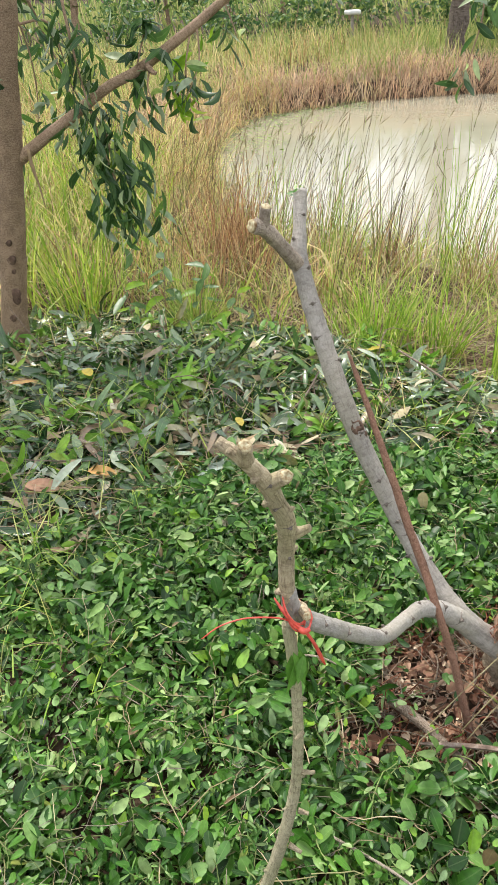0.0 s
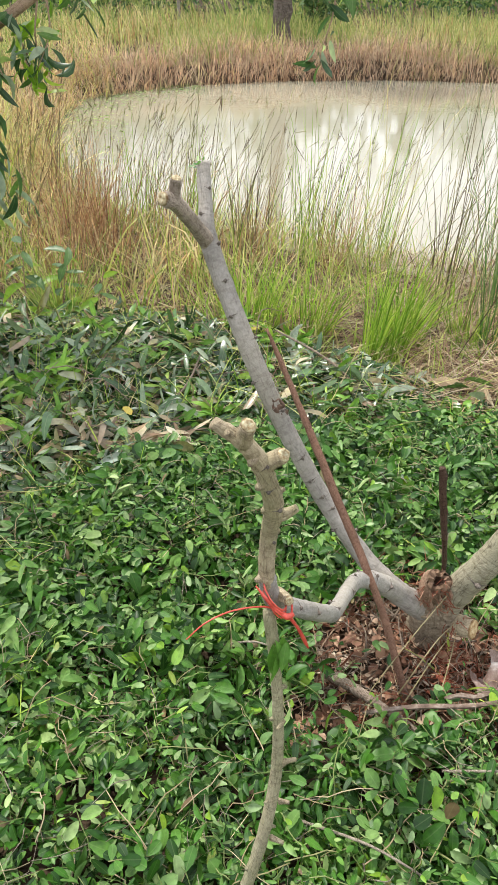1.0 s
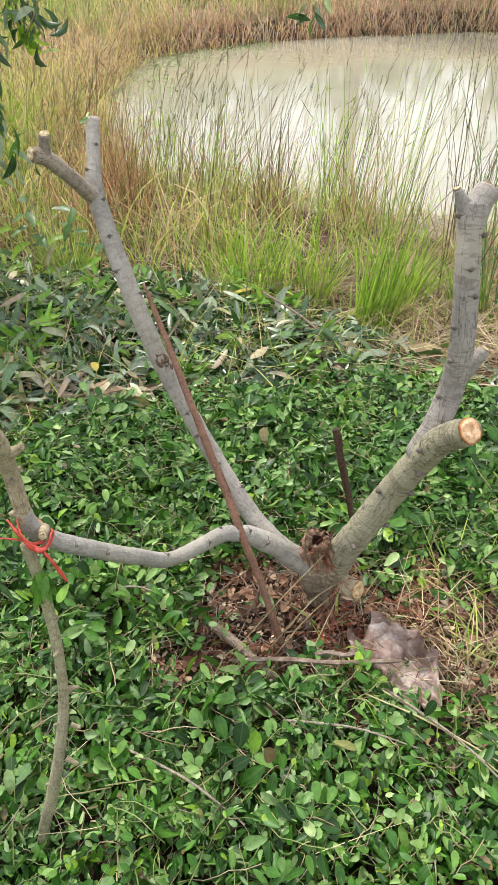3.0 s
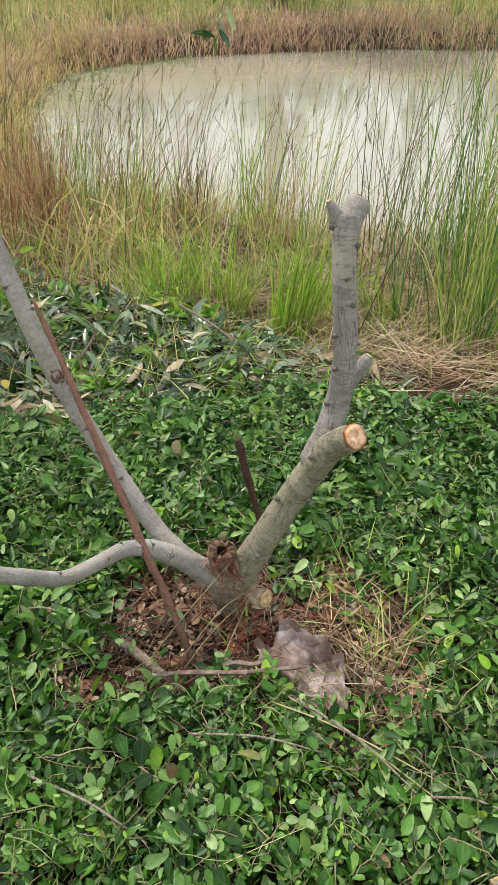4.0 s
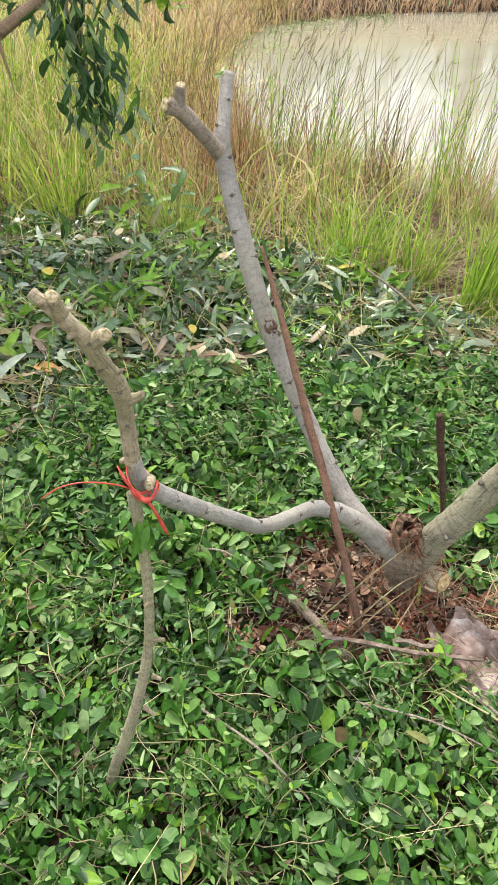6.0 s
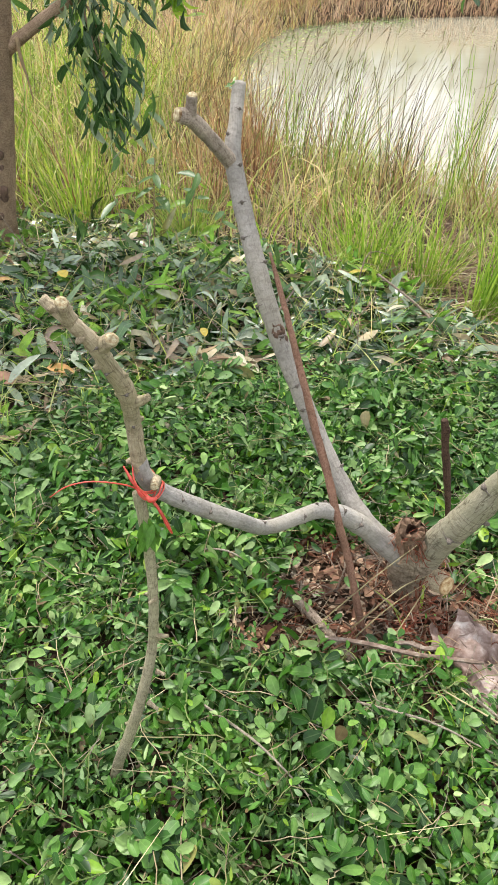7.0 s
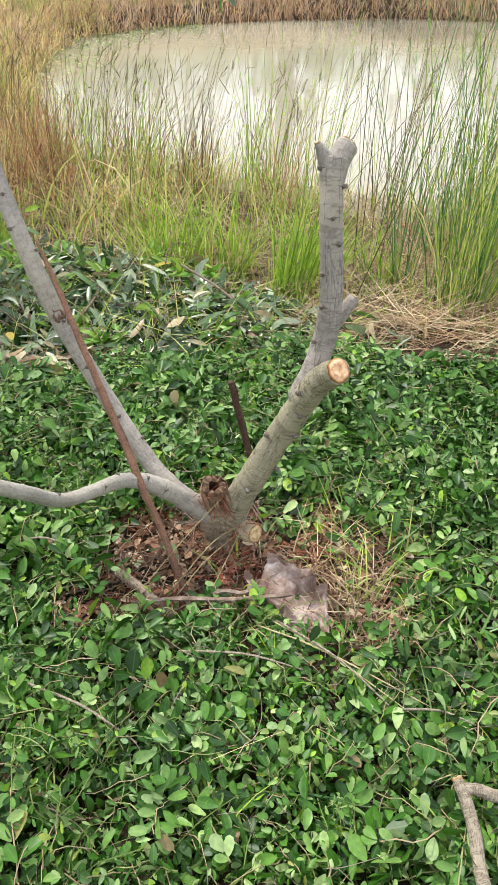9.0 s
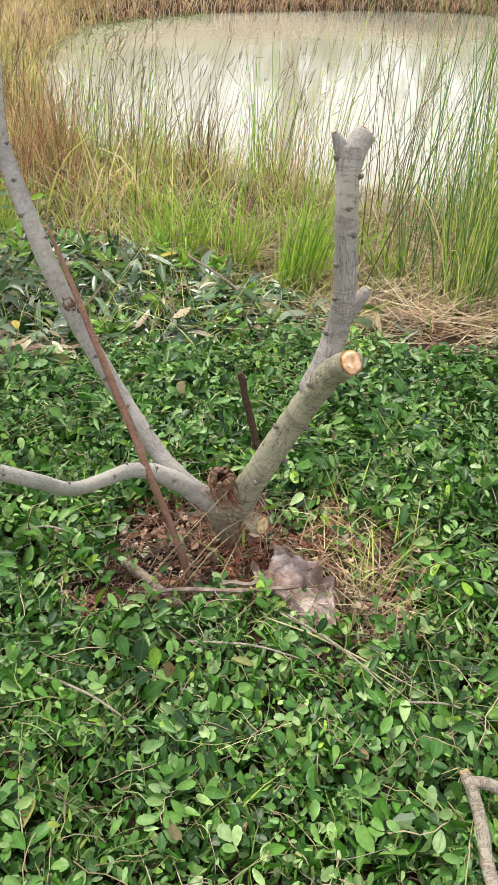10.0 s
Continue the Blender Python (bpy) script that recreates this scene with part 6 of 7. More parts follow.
def grass(name, n, box, chance, seed, L, W, lean, mat, label, segs=4, curve=(0.5, 0.5), kind="stuff", category="grass"):
    r_ = np.random.default_rng(seed)
    x, y = scatter(n, box, chance, seed)
    m = len(x)
    P = np.stack([x, y, height(x, y) - 0.01], -1)
    az = r_.uniform(0, 6.28, m)
    low = 1 - 0.4 * np.clip((y - 2.9) / 0.9, 0, 1) * (y < 6.4) * (x < 1.3) * np.clip((x + 1.5) / 0.4, 0, 1)   # lower before the open water
    g = blade_geo(P, az, r_.uniform(*L, m) * (1 + 0.18 * wave(x, y, 2.3, 19)) * low, r_.uniform(*W, m), np.abs(lean * r_.normal(size=m)), np.abs(curve[0] + curve[1] * r_.normal(size=m)), segs, r_)
    return solid(name, g, mat, (0, 0, 0), label, category, kind=kind)


def thin_out(x, y):
    """The grass thins out over the straw where the bank is trodden down."""
    return np.interp(x - 0.33 * (y - 2.3), [0.65, 1.0, 1.8, 2.2], [1.0, 0.42, 0.42, 0.7])


def near_bank(x, y):
    return near_strip(x, y) * thin_out(x, y)


def near_strip(x, y):
    """The grassy strip along the near edge of the pond."""
    s = shore(x, y)
    front = np.interp(x, [-4, -2.2, -1.4, -0.7, 0.0, 0.5, 1.0, 1.6, 3], [3.2, 3.2, 3.1, 2.7, 2.35, 2.1, 2.3, 2.3, 1.6])
    return np.clip((y - front) / 0.25, 0, 1) * np.clip((s + 0.7) / 0.6, 0, 1) * (y < 8)


def west_bank(x, y):
    return np.clip((shore(x, y) + 0.1) / 0.3, 0, 1) * (y > 3.1) * (x < 0.5) * (y < 15)


clump_noise = lambda x, y, k, sd: np.clip(0.52 + 1.0 * wave(x, y, k, sd), 0.1, 1)
grass("grass", 6500, (-2.5, 4.5, 1.6, 6.5), lambda x, y: near_bank(x, y) * clump_noise(x, y, 4, 31), 301, (0.2, 0.62), (0.006, 0.014), 0.6, M_GRASS, "green grass on the near bank", 5, curve=(1.0, 0.8))
grass("grass", 6000, (-2.5, 4.5, 1.8, 7.5), lambda x, y: near_bank(x, y) * clump_noise(x, y, 3, 32), 302, (0.25, 0.75), (0.005, 0.012), 0.65, M_GRASS_MID, "olive and tan grass on the near bank", 5, curve=(1.3, 0.9))
grass("dry_grass", 4200, (-2.2, 2.5, 2.6, 7.5), lambda x, y: near_bank(x, y) * clump_noise(x, y, 2.5, 33) * np.clip((0.8 - x) / 0.8, 0.25, 1), 303, (0.25, 0.75), (0.004, 0.009), 0.5, M_GRASS_DRY, "dry tan grass on the near bank", curve=(1.0, 0.9))
grass("tall_grass", 1900, (-1.6, 4.5, 2.0, 7.2), lambda x, y: near_bank(x, y) * clump_noise(x, y, 3.5, 39), 311, (0.6, 1.15), (0.004, 0.007), 0.3, M_GRASS, "tall thin green blades at the water's edge", 6, (0.5, 0.5))
grass("grass", 1100, (0.6, 2.9, 1.0, 3.6), lambda x, y: tangle_chance(x, y) * clump_noise(x, y, 3.0, 49), 331, (0.2, 0.5), (0.003, 0.006), 0.9, M_GRASS_MID, "low olive blades bent over the straw", 5, (1.0, 0.9))
grass("dry_grass", 2600, (-2.4, 4.5, 2.2, 7.2), lambda x, y: near_bank(x, y) * clump_noise(x, y, 2.6, 47), 319, (0.3, 0.8), (0.003, 0.006), 0.95, M_STRAW_PALE, "pale bent stalks tangled in the grass", 5, (0.9, 0.9))
grass("dry_grass", 1500, (-6, 0.2, 3.1, 9.5), lambda x, y: west_bank(x, y) * clump_noise(x, y, 2.0, 48), 320, (0.4, 1.0), (0.005, 0.01), 0.8, M_STRAW_PALE, "pale bent stalks in the tall grass", 5, (1.0, 0.9))
grass("tall_grass", 1500, (-1.8, 4.5, 2.0, 7.2), lambda x, y: near_bank(x, y) * clump_noise(x, y, 3.0, 40), 312, (0.5, 1.05), (0.003, 0.006), 0.35, M_GRASS_DRY, "tall bent tan blades at the water's edge", 6, (0.7, 0.7))
grass("grass", 1700, (0.4, 3.2, 0.9, 2.6), lambda x, y: straw_chance(x, y) * clump_noise(x, y, 7, 42), 313, (0.1, 0.4), (0.003, 0.007), 0.5, M_GRASS, "green blades growing through the straw", curve=(0.7, 0.6))
grass("grass", 2600, (-3.2, 0.9, 0.2, 3.0), lambda x, y: pile_chance(x, y) * clump_noise(x, y, 4, 43), 314, (0.2, 0.5), (0.003, 0.007), 0.6, M_GRASS, "green blades among the long leaves", curve=(0.9, 0.6))
grass("grass", 420, (-2.2, 2.2, -1.4, 1.1), lambda x, y: cover_chance(x, y), 315, (0.1, 0.26), (0.003, 0.006), 0.8, M_GRASS, "stray green blades among the cut leaves", curve=(0.8, 0.6))
grass("grass", 17000, (-1.2, 4.6, 2.4, 7.5), lambda x, y: np.clip(1 - np.abs(shore(x, y) - 0.05) / 0.5, 0, 1) * (y < 7.3) * clump_noise(x, y, 5, 49) * thin_out(x, y), 316, (0.2, 0.65), (0.003, 0.007), 0.45, M_GRASS_MID, "olive fringe of grass at the near water's edge", curve=(0.8, 0.7))
solid("straw", lying_blades(13500, (-2.4, 3.5, 2.2, 6.5), lambda x, y: near_strip(x, y) * (shore(x, y) > -0.05), 224, (0.15, 0.45), (0.003, 0.007), 0.12), M_STRAW, (0, 0, 0), "matted dry grass under the green blades", "straw", kind="stuff")


grass("dry_grass", 9000, (-3.0, 0.3, 6.4, 12.6), lambda x, y: (shore(x, y) > -0.12) * (shore(x, y) < 0.9) * (x < 0.1), 326, (0.25, 0.75), (0.007, 0.014), 0.6, M_GRASS_DRY, "tan grass hanging over the pond's corner", 4, (1.2, 0.9))
grass("tall_grass", 3600, (-7, 0.5, 3.2, 14.5), lambda x, y: west_bank(x, y) * clump_noise(x, y, 1.8, 34) * np.clip(0.45 + (-1.3 - x) * 1.2, 0.45, 1), 304, (0.35, 1.1), (0.009, 0.019), 0.45, M_GRASS_MID, "tall olive grass beside the pond", 5, curve=(1.2, 1.0))
grass("tall_grass", 9500, (-6, 0.3, 3.2, 14.5), lambda x, y: west_bank(x, y) * clump_noise(x, y, 2.6, 35), 305, (0.4, 1.15), (0.008, 0.018), 0.55, M_GRASS_DRY, "tall tan dry grass beside the pond", 5, curve=(1.5, 1.1))
grass("dry_grass", 1600, (-3.2, 0.2, 3.1, 10), lambda x, y: west_bank(x, y) * clump_noise(x, y, 3.5, 52), 324, (0.3, 0.9), (0.006, 0.012), 0.6, M_RUST, "rust-brown dead grass tangled beside the pond", 5, (1.4, 1.0))
grass("tall_grass", 7500, (-5, -1.1, 3.2, 9), lambda x, y: west_bank(x, y) * clump_noise(x, y, 1.7, 36) * np.clip((-1.35 - x) / 0.4, 0, 1), 306, (0.4, 1.0), (0.008, 0.017), 0.4, M_GRASS_SUNNY, "bright green tall grass behind the tree", 5, (1.0, 0.9))


def far_bank(x, y):
    s = shore(x, y)
    return np.clip((s + 0.05) / 0.15, 0, 1) * (y > 10.8)


grass("dry_grass", 56000, (-3, 13, 9.5, 15.4), lambda x, y: (shore(x, y) > -0.13) * (shore(x, y) < 1.3) * (y > 9.5) * np.clip(0.75 + 0.5 * wave(x, y, 2.2, 44), 0.5, 1), 307, (0.2, 0.68), (0.01, 0.02), 0.5, M_GRASS_RED, "reddish dry grass along the far water's edge", 3, (1.1, 0.9))
grass("tall_grass", 26000, (-6, 16, 11.5, 18), lambda x, y: far_bank(x, y) * (shore(x, y) > 0.4) * clump_noise(x, y, 1.2, 37), 308, (0.4, 0.85), (0.012, 0.022), 0.3, M_GRASS_FAR, "yellow-olive tall grass on the far bank", 3)
grass("tall_grass", 9000, (-6, 18, 13, 19), lambda x, y: far_bank(x, y) * (shore(x, y) > 1.8) * clump_noise(x, y, 1.0, 38), 309, (0.4, 0.85), (0.012, 0.022), 0.35, M_GRASS_DRY, "dry tan tall grass on the far bank", 3)
grass("tall_grass", 10000, (-30, 45, 19, 42), lambda x, y: 1 + 0 * x, 310, (0.4, 0.9), (0.05, 0.1), 0.25, M_GRASS_FAR, "distant yellow-olive grassland", 3)


def seed_stalks(n, box, chance, seed, L, name, label, lean=0.28):
    """Thin stalks with dark seed heads of several spikes."""
    r_ = np.random.default_rng(seed)
    x, y = scatter(n, box, chance, seed)
    m = len(x)
    P = np.stack([x, y, height(x, y) - 0.01], -1)
    az = r_.normal(size=m) * 0.9
    Ls, ln, cv = r_.uniform(*L, m), np.abs(lean * r_.normal(size=m)) + 0.06, np.abs(0.3 * r_.normal(size=m))
    stalk = blade_geo(P, az, Ls, np.full(m, 0.006), ln, cv, 6, r_)
    v = np.asarray(stalk[0]).reshape(m, 13, 3)
    tips, before = v[:, 12], v[:, 8:10].mean(1)
    d = unit(tips - before)
    spikes = []
    for j in range(5):
        p = tips - d * r_.uniform(0.0, 0.16, m)[:, None]
        dd = d + 0.16 * r_.normal(size=(m, 3))
        ll = r_.uniform(0.05, 0.13, m) * np.where(r_.random(m) < 0.75, 1, 0.05)
        spikes.append(leaf_geo(p, dd, r_.normal(size=(m, 3)), ll, np.full(m, 0.0042), LANCE, 0.3, 0.1))
    return solid(name, join(stalk, *spikes), M_SEED, (0, 0, 0), label, "grass", kind="stuff")


seed_stalks(2300, (-1.4, 4.2, 2.4, 7.0), lambda x, y: near_strip(x, y) * clump_noise(x, y, 4, 51) * np.clip((0.9 - shore(x, y)) / 0.5, 0, 1), 321, (0.6, 1.35), "seed_stalks", "thin grass stalks with dark seed heads at the water's edge")
seed_stalks(140, (1.0, 3.4, 1.3, 3.6), lambda x, y: 1 + 0 * x, 323, (1.1, 1.9), "seed_stalks", "long arching reed stalks on the near bank", 0.35)
seed_stalks(260, (-3.0, 0.2, 3.0, 8.0), lambda x, y: west_bank(x, y), 322, (0.8, 1.4), "seed_stalks", "brown seed stalks in the tall grass")


def clump(name, x, y, n, spread, L, W, mat, label, seed, lean=0.28, curve=(0.45, 0.4), segs=5, wind=False):
    """One tuft whose blades fan out from one root."""
    r_ = np.random.default_rng(seed)
    a, q = r_.uniform(0, 6.28, n), spread * np.sqrt(r_.random(n))
    px, py = x + q * np.cos(a), y + q * np.sin(a)
    P = np.stack([px, py, height(px, py) - 0.01], -1)
    az = 1.25 * r_.normal(size=n) if wind else a + 0.6 * r_.normal(size=n)
    g = blade_geo(P, az, r_.uniform(*L, n), r_.uniform(*W, n), np.abs(lean * r_.normal(size=n)) + 0.3 * q / spread * lean, np.abs(curve[0] + curve[1] * r_.normal(size=n)), segs, r_)
    ob = thing(name, (x, y, gz_at(x, y)), label, "grass", "tufts of grass on the bank")
    c = 2 * segs + 1
    v = np.asarray(g[0]).reshape(n, c, 3)
    order = np.argsort((a + 0.3 * r_.normal(size=n)) % 6.28)
    k = 6 if n > 60 else 2
    for rows in np.array_split(order, k):
        m = len(rows)
        uv = np.asarray(g[2])[:c]
        off = (np.arange(m) * c)[:, None, None]
        quad = np.array([(2 * i, 2 * i + 1, 2 * i + 3, 2 * i + 2) for i in range(segs - 1)])
        tri = np.array([(2 * segs - 2, 2 * segs - 1, 2 * segs)])
        part("tuft", (v[rows].reshape(-1, 3), [(tri[None] + off).reshape(-1, 3), (quad[None] + off).reshape(-1, 4)], np.tile(uv, (m, 1))), mat, ob)
    return ob


clump("grass_tuft", 0.72, 1.9, 130, 0.12, (0.3, 0.78), (0.006, 0.011), M_GRASS, "bright green grass tuft standing in straw", 331, 0.24, (0.35, 0.35), 5, True)
clump("grass_tuft", 0.12, 2.55, 180, 0.17, (0.3, 0.75), (0.006, 0.011), M_GRASS, "bright green grass tuft behind the leaf pile", 332)
clump("grass_tuft", 0.95, 2.15, 130, 0.12, (0.3, 0.65), (0.006, 0.011), M_GRASS, "bright green grass tuft standing in straw", 353)
clump("grass_tuft", 0.45, 2.45, 120, 0.15, (0.3, 0.65), (0.006, 0.011), M_GRASS, "bright green grass tuft behind the leaf pile", 333)
clump("grass_tuft", 1.3, 2.0, 64, 0.07, (0.2, 0.5), (0.005, 0.009), M_GRASS, "small green grass tuft in straw", 334)


def reeds(x, y, label, seed, tufts):
    """A clump of tall reed grass made of several tufts that lean apart."""
    r_ = np.random.default_rng(seed)
    ob = thing("reed_clump", (x, y, gz_at(x, y)), label, "grass", "clumps of reed grass")
    for j in range(tufts):
        n = 34
        cx, cy = x + 0.2 * r_.normal(), y + 0.26 * r_.normal()
        a, q = r_.uniform(0, 6.28, n), 0.07 * np.sqrt(r_.random(n))
        P = np.stack([cx + q * np.cos(a), cy + q * np.sin(a), height(cx + q * np.cos(a), cy + q * np.sin(a)) - 0.01], -1)
        part("tuft", blade_geo(P, a + 0.5 * r_.normal(size=n), np.where(r_.random(n) < 0.4, r_.uniform(1.2, 2.1, n), r_.uniform(0.3, 1.1, n)), r_.uniform(0.004, 0.0085, n), np.abs(0.17 * r_.normal(size=n)), np.abs(0.3 + 0.45 * r_.normal(size=n)), 6, r_), (M_GRASS_MID, M_GRASS_CUT, M_GRASS, M_GRASS_CUT)[j % 4], ob)
    return ob


reeds(1.62, 1.62, "tall clump of green reed grass on the bank", 335, 6)
reeds(2.0, 2.3, "tall olive clump of reed grass at the water", 336, 8)
reeds(2.45, 1.6, "tall clump of green reed grass on the bank", 337, 8)
clump("grass_tuft", -0.65, 4.6, 110, 0.14, (0.4, 1.0), (0.004, 0.008), M_RUST, "dense rust-brown grass tuft at the water's edge", 352, 0.2)
clump("grass_tuft", -0.6, 3.85, 110, 0.13, (0.5, 0.95), (0.003, 0.007), M_RUST, "reddish dry grass tuft at the water's edge", 338)
clump("grass_tuft", -0.85, 4.5, 110, 0.14, (0.6, 1.05), (0.003, 0.007), M_RUST, "reddish dry grass tuft at the water's edge", 339)
clump("grass_tuft", 0.02, 4.7, 90, 0.13, (0.5, 0.95), (0.003, 0.007), M_RUST, "reddish dry grass tuft at the water's edge", 340)
clump("grass_tuft", -0.95, 3.6, 100, 0.13, (0.5, 0.95), (0.003, 0.007), M_RUST, "rust-brown dry grass tuft behind the leaf pile", 348, 0.22)
clump("grass_tuft", 0.5, 3.9, 70, 0.1, (0.4, 0.85), (0.003, 0.006), M_RUST, "rust-brown dry grass tuft at the water's edge", 349, 0.2)
clump("grass_tuft", 1.05, 3.5, 70, 0.1, (0.4, 0.9), (0.003, 0.006), M_RUST, "rust-brown dry grass tuft at the water's edge", 350, 0.2)
clump("grass_tuft", -1.0, 2.9, 160, 0.12, (0.3, 0.6), (0.006, 0.011), M_GRASS_MID, "pale olive grass tuft in the leaf pile", 341)
clump("grass_tuft", -1.8, 3.2, 110, 0.2, (0.4, 0.9), (0.008, 0.014), M_GRASS_SUNNY, "bright green grass tuft beside the tree", 342)
clump("grass_tuft", 0.35, -0.38, 22, 0.06, (0.12, 0.3), (0.004, 0.008), M_GRASS_MID, "few green grass blades beside the stump", 343, 0.7, (0.8, 0.5))
clump("grass_tuft", 0.42, -0.12, 24, 0.08, (0.1, 0.28), (0.004, 0.008), M_GRASS, "few green grass blades beside the stump", 344, 0.7, (0.8, 0.5))
clump("grass_tuft", 0.5, -0.3, 16, 0.1, (0.12, 0.3), (0.005, 0.01), M_GRASS_MID, "few green grass blades in loose straw", 346, 0.8, (0.9, 0.5))
clump("grass_tuft", 0.3, -0.5, 14, 0.07, (0.12, 0.3), (0.005, 0.01), M_GRASS_MID, "few bent grass blades over the dead leaf", 347, 0.9, (0.8, 0.5))
clump("grass_tuft", 0.02, -0.22, 5, 0.05, (0.12, 0.24), (0.006, 0.01), M_GRASS, "few green grass blades in front of the stump", 345, 0.6, (0.5, 0.3))

for i, (x, y, n, h) in enumerate(((1.25, 3.4, 38, 1.65), (0.95, 3.75, 44, 1.25), (0.45, 3.9, 50, 1.2), (0.1, 4.2, 36, 1.1), (-0.35, 4.6, 44, 1.05), (1.75, 3.1, 28, 1.5), (-0.05, 3.6, 30, 0.9))):
    clump("grass_tuft", x, y, n, 0.16, (h * 0.55, h), (0.0045, 0.008), (M_GRASS_MID, M_GRASS, M_SEED)[i % 3], "tall wind-bent grass stalks at the water's edge", 360 + i, 0.16, (0.3, 0.25), 6, True)

# water weed at the far left corner of the pond
r_ = np.random.default_rng(351)
x, y = scatter(9000, (-1.2, 2.2, 7.5, 14.2), lambda a, b: (shore(a, b) < 0.05) * np.clip((1.3 + 0.5 * wave(a, b, 2.5, 41) + shore(a, b) * 1.2), 0, 1) * np.clip((b - 7.5) / 2.5, 0.15, 1) * (a < 1.8), 351)
n_ = len(x)
az = r_.uniform(0, 6.28, n_)
solid("water_weed", leaf_geo(np.stack([x, y, WATER + 0.004 + 0.05 * r_.random(n_) ** 2], -1), np.stack([np.cos(az), np.sin(az), 0.3 * r_.random(n_)], -1), np.array([[0, 0, 1.0]]) + 0.3 * r_.normal(size=(n_, 3)),
      r_.uniform(0.03, 0.08, n_), r_.uniform(0.015, 0.03, n_), LANCE, 0.2, 0.1), M_WEED, (0, 0, 0), "yellow-green weed floating along the pond's edge", "water weed", kind="stuff")

# ---- beyond the pond ----
post = thing("post", (2.2, 18.0, -0.1), "grey post with a round white top on the far bank", "post")
zt = 0.72
part("pole", tube([(2.215, 18.0, -0.3, 0.045), (2.21, 18.0, 0.3, 0.042), (2.205, 18.0, zt - 0.04, 0.04)], 10, 4, 0.05, 401), M_POST, post)
part("top", tube([(2.205, 18.0, zt - 0.05, 0.16), (2.205, 18.0, zt - 0.03, 0.2), (2.205, 18.0, zt + 0.03, 0.2), (2.205, 18.0, zt + 0.045, 0.17)], 20, 2, 0.01, 402), M_WHITE, post, "round white disc")


def far_tree(name, x, y, h, w, n, seed, mat, label, leaf=0.22, stem=True, category="tree"):
    r_ = np.random.default_rng(seed)
    z = gz_at(x, y) - 0.05
    ob = thing(name, (x, y, z), label, category)
    if stem:
        part("trunk", tube([(x, y, z - 0.1, 0.03 * h), (x + 0.04 * h * r_.normal() * 0.5, y, z + 0.3 * h, 0.02 * h), (x + 0.05 * h * r_.normal(), y, z + 0.85 * h, 0.006 * h)], 9, 5, 0.06, seed), M_BARK_TREE, ob)
        for j in range(4):
            a = r_.uniform(0, 6.28)
            b = z + h * r_.uniform(0.3, 0.55)
            part("limb", tube([(x, y, b, 0.012 * h), (x + 0.25 * w * math.cos(a), y + 0.25 * w * math.sin(a), b + 0.15 * h, 0.008 * h), (x + 0.45 * w * math.cos(a), y + 0.45 * w * math.sin(a), b + 0.25 * h, 0.004 * h)], 7, 4, 0.05, seed + j), M_BARK_TREE, ob)
        part("crown", crown((x, y, z + h * 0.63), (w * 0.5, w * 0.5, h * 0.42), n, seed, leaf, 0.4, clumps=45), mat, ob)
    else:
        part("stems", tube([(x, y, z - 0.1, 0.03), (x + 0.1, y, z + 0.5 * h, 0.02), (x + 0.2, y, z + 0.9 * h, 0.008)], 7, 4, 0.05, seed), M_BARK_TREE, ob)
        part("crown", crown((x, y, z + h * 0.48), (w * 0.5, w * 0.5, h * 0.48), n, seed, leaf, 0.4, clumps=40), mat, ob)
    return ob


for i in range(17):
    x, h = -13 + 2.4 * i + 0.6 * math.sin(i * 5.1), 4.1 + 0.8 * math.sin(i * 2.7) + 0.5 * math.sin(i * 7.3)
    far_tree("tree", x, 25 + 1.6 * math.sin(i * 3.7), h, 3.4 + 0.6 * math.sin(i * 1.9), 700, 410 + i, M_BUSH, "leafy green tree beyond the far bank", 0.3)
for i, (x, y, h, w) in enumerate(((-3.5, 19.5, 1.5, 2.2), (-1.0, 20.5, 1.6, 2.4), (0.9, 19.8, 1.3, 1.8), (2.6, 20.2, 1.7, 2.2), (4.6, 18.8, 1.9, 1.5), (6.8, 20.5, 1.5, 2.2), (9.2, 20, 1.8, 2.5), (11.5, 21, 1.6, 2.4), (5.4, 17.4, 1.5, 0.9))):
    far_tree("bush", x, y, h, w, 700, 430 + i, M_BUSH, "green leafy bush beyond the far bank", 0.16, False, "bush")


trunk_ = thing("tree", (4.1, 15.7, -0.2), "thick dark grey tree trunk on the far bank", "tree")
part("trunk", tube([(4.1, 15.7, -0.3, 0.3), (4.1, 15.7, 0.0, 0.225), (4.12, 15.7, 0.7, 0.2), (4.15, 15.7, 1.8, 0.19), (4.12, 15.7, 3.2, 0.15), (4.15, 15.7, 5.0, 0.08)], 14, 6, 0.12, 445), M_TRUNK_FAR, trunk_)
for j_, (dx, dz) in enumerate(((-1.2, 3.6), (1.3, 4.0), (-0.5, 5.6), (0.8, 5.4))):
    part("limb", tube([(4.12, 15.7, dz - 1.2, 0.09), (4.12 + dx * 0.5, 15.7, dz - 0.4, 0.06), (4.12 + dx, 15.7, dz, 0.03)], 8, 5, 0.06, 446 + j_), M_TRUNK_FAR, trunk_)
part("crown", crown((4.15, 15.7, 5.2), (1.9, 1.6, 1.5), 1800, 447, 0.2, 0.4), M_BUSH, trunk_)


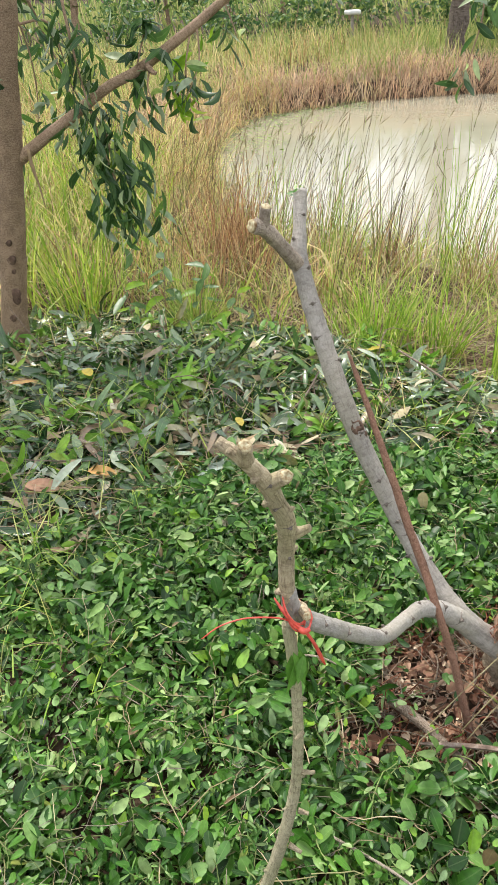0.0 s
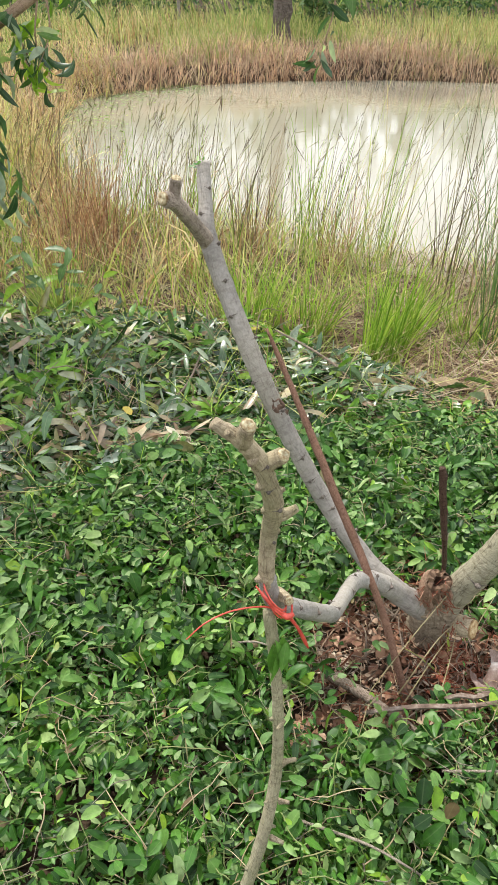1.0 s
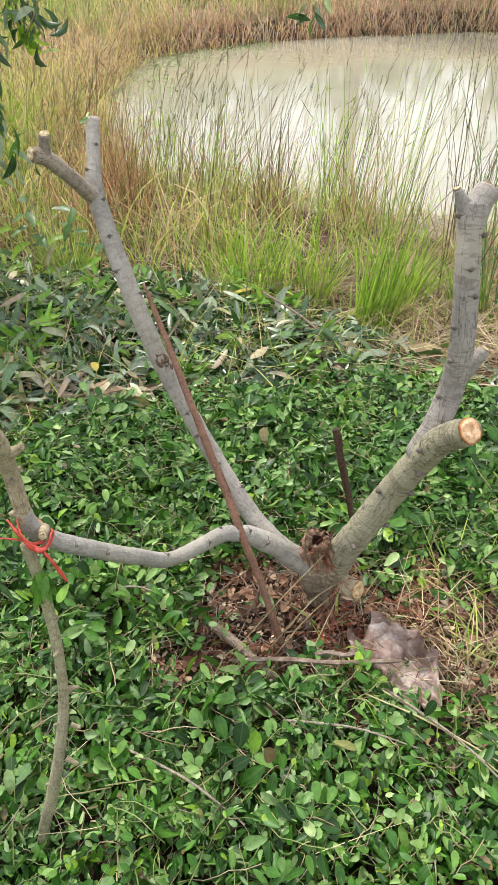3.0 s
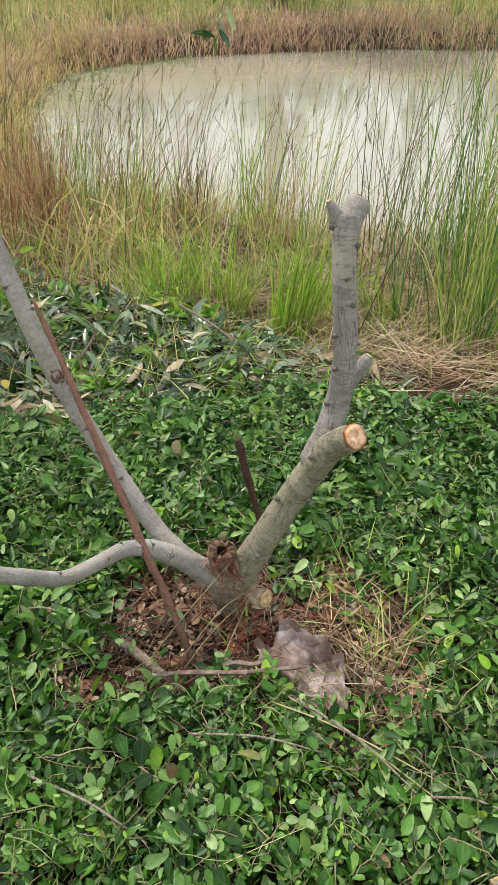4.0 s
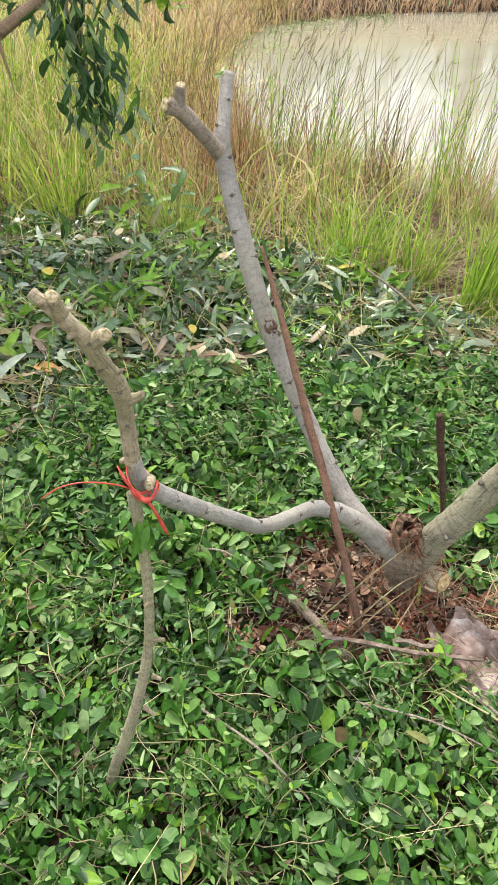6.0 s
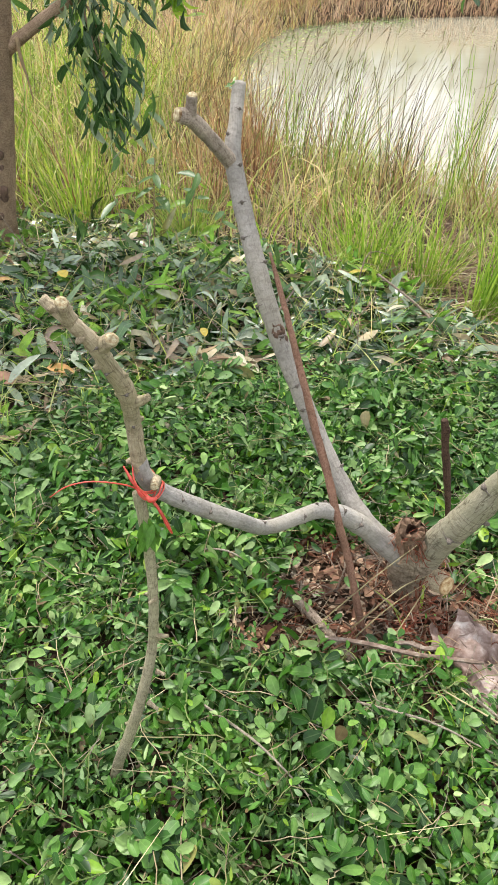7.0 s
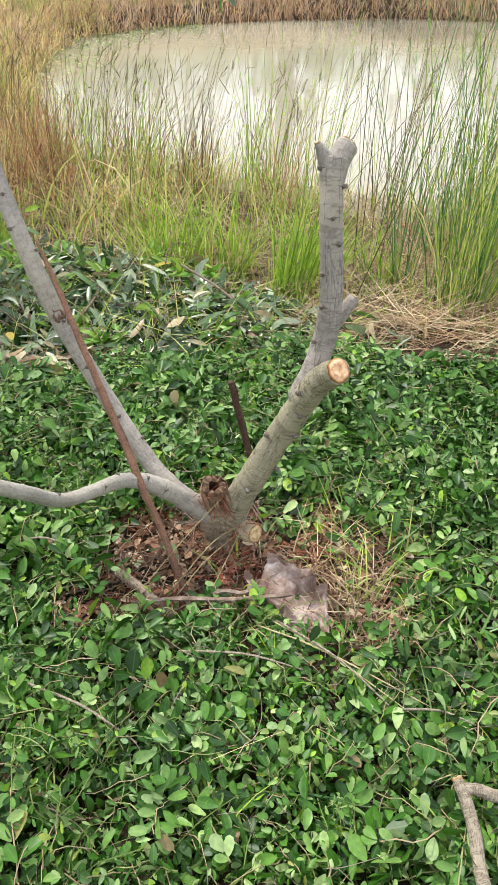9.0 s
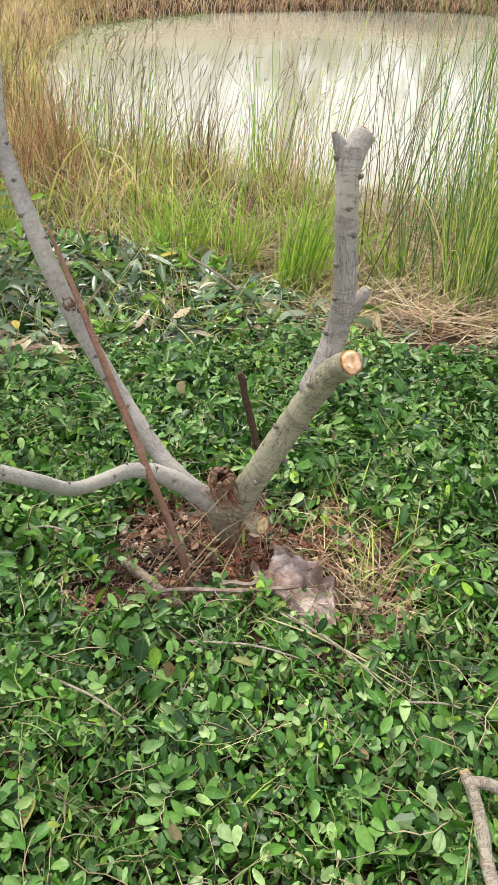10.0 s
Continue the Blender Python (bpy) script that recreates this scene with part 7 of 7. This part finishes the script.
# unseen ring of leaves, added and made tall to darken the water's reflection
def backdrop_woods(seed):
    r_ = np.random.default_rng(seed)
    n = 4000
    a = r_.uniform(0, 6.28, n)
    d = r_.uniform(60, 85, n)
    top = 11 + 2.5 * np.sin(a * 9) + 1.5 * np.sin(a * 23 + 1)
    P = np.stack([4 + d * np.cos(a), 8 + d * np.sin(a), r_.random(n) * top + 0.3], -1)
    az = r_.uniform(0, 6.28, n)
    return leaf_geo(P, np.stack([np.cos(az), np.sin(az), -0.3 + 0.5 * r_.normal(size=n)], -1), r_.normal(size=(n, 3)), r_.uniform(1.6, 3.0, n), r_.uniform(0.9, 1.6, n), LANCE, 0.2, 0.1)


solid("backdrop_woods", backdrop_woods(451), M_BUSH, (0, 0, 0), "unseen backdrop belt of trees added for the pond's reflection", "woods", kind="stuff")


# ---- single leaves on top of the prunings and of the heap ----
def loose_leaves(parent, n, box, chance, seed, mat, up, L, wide, profile, tilt):
    """Leaves that can be told apart, as pieces of their own on a few shared meshes."""
    r_ = np.random.default_rng(seed)
    kinds = []
    for k in range(5):
        g = leaf_geo(np.zeros((1, 3)), np.array([[0, 1.0, 0]]), np.array([[0, 0, 1.0]]), 1.0, wide * (0.8 + 0.1 * k), profile, 0.08 + 0.07 * k, 0.3 - 0.09 * k, 0.12 * (k - 2) if profile is LANCE else 0.0)
        kinds.append(mesh_of("leaf", g, mat))
    x, y = scatter(n * 4, box, chance, seed)
    x, y = x[:n], y[:n]
    for i in range(len(x)):
        ob = new("leaf", kinds[i % 5])
        ob.parent = parent
        z = gz_at(x[i], y[i], up(x[i], y[i]) * r_.uniform(0.75, 1.05))
        ob.matrix_local = Matrix.LocRotScale((x[i], y[i], z), Euler((tilt * r_.normal(), tilt * r_.normal(), r_.uniform(0, 6.28))), (q := r_.uniform(*L), q, q))


loose_leaves(prunings, 290, (-1.0, 1.0, -1.1, -0.3), cover_chance, 501, M_COVER_ONE, lambda x, y: 0.09, (0.026, 0.046), 0.48, OBOVATE, 0.5)
loose_leaves(heap, 260, (-1.8, 0.6, 1.1, 2.5), pile_chance, 502, M_LANCE_ONE, lambda x, y: float(pile_depth(x, y)) + 0.03, (0.09, 0.18), 0.22, FLOPPY, 0.6)


# ---- rough grass on the bank round about ----
def round_about(x, y):
    away = np.hypot((x - 0.1) / 2.3, (y + 0.1) / 1.75)
    return np.clip((away - 0.9) / 0.2, 0, 1) * (shore(x, y) > 0.1) * np.clip(1 - near_strip(x, y), 0, 1) * (pile_chance(x, y) < 0.2) * (1 - 0.85 * (straw_chance(x, y) > 0.5) * (x < 3))


grass("grass", 30000, (-7, 7, -6, 3.5), lambda x, y: round_about(x, y) * clump_noise(x, y, 2.2, 45), 317, (0.1, 0.35), (0.01, 0.022), 0.6, M_GRASS, "short rough green grass on the bank", 3)
grass("dry_grass", 22000, (-7, 7, -6, 3.5), lambda x, y: round_about(x, y) * clump_noise(x, y, 1.8, 46), 318, (0.1, 0.35), (0.01, 0.02), 0.8, M_GRASS_MID, "short rough tan grass on the bank", 3)
grass("dry_grass", 9000, (-16, 16, -14, 3.5), lambda x, y: round_about(x, y) * (np.hypot(x, y) > 6), 325, (0.15, 0.4), (0.02, 0.04), 0.7, M_GRASS_FAR, "rough olive grass farther off", 3)
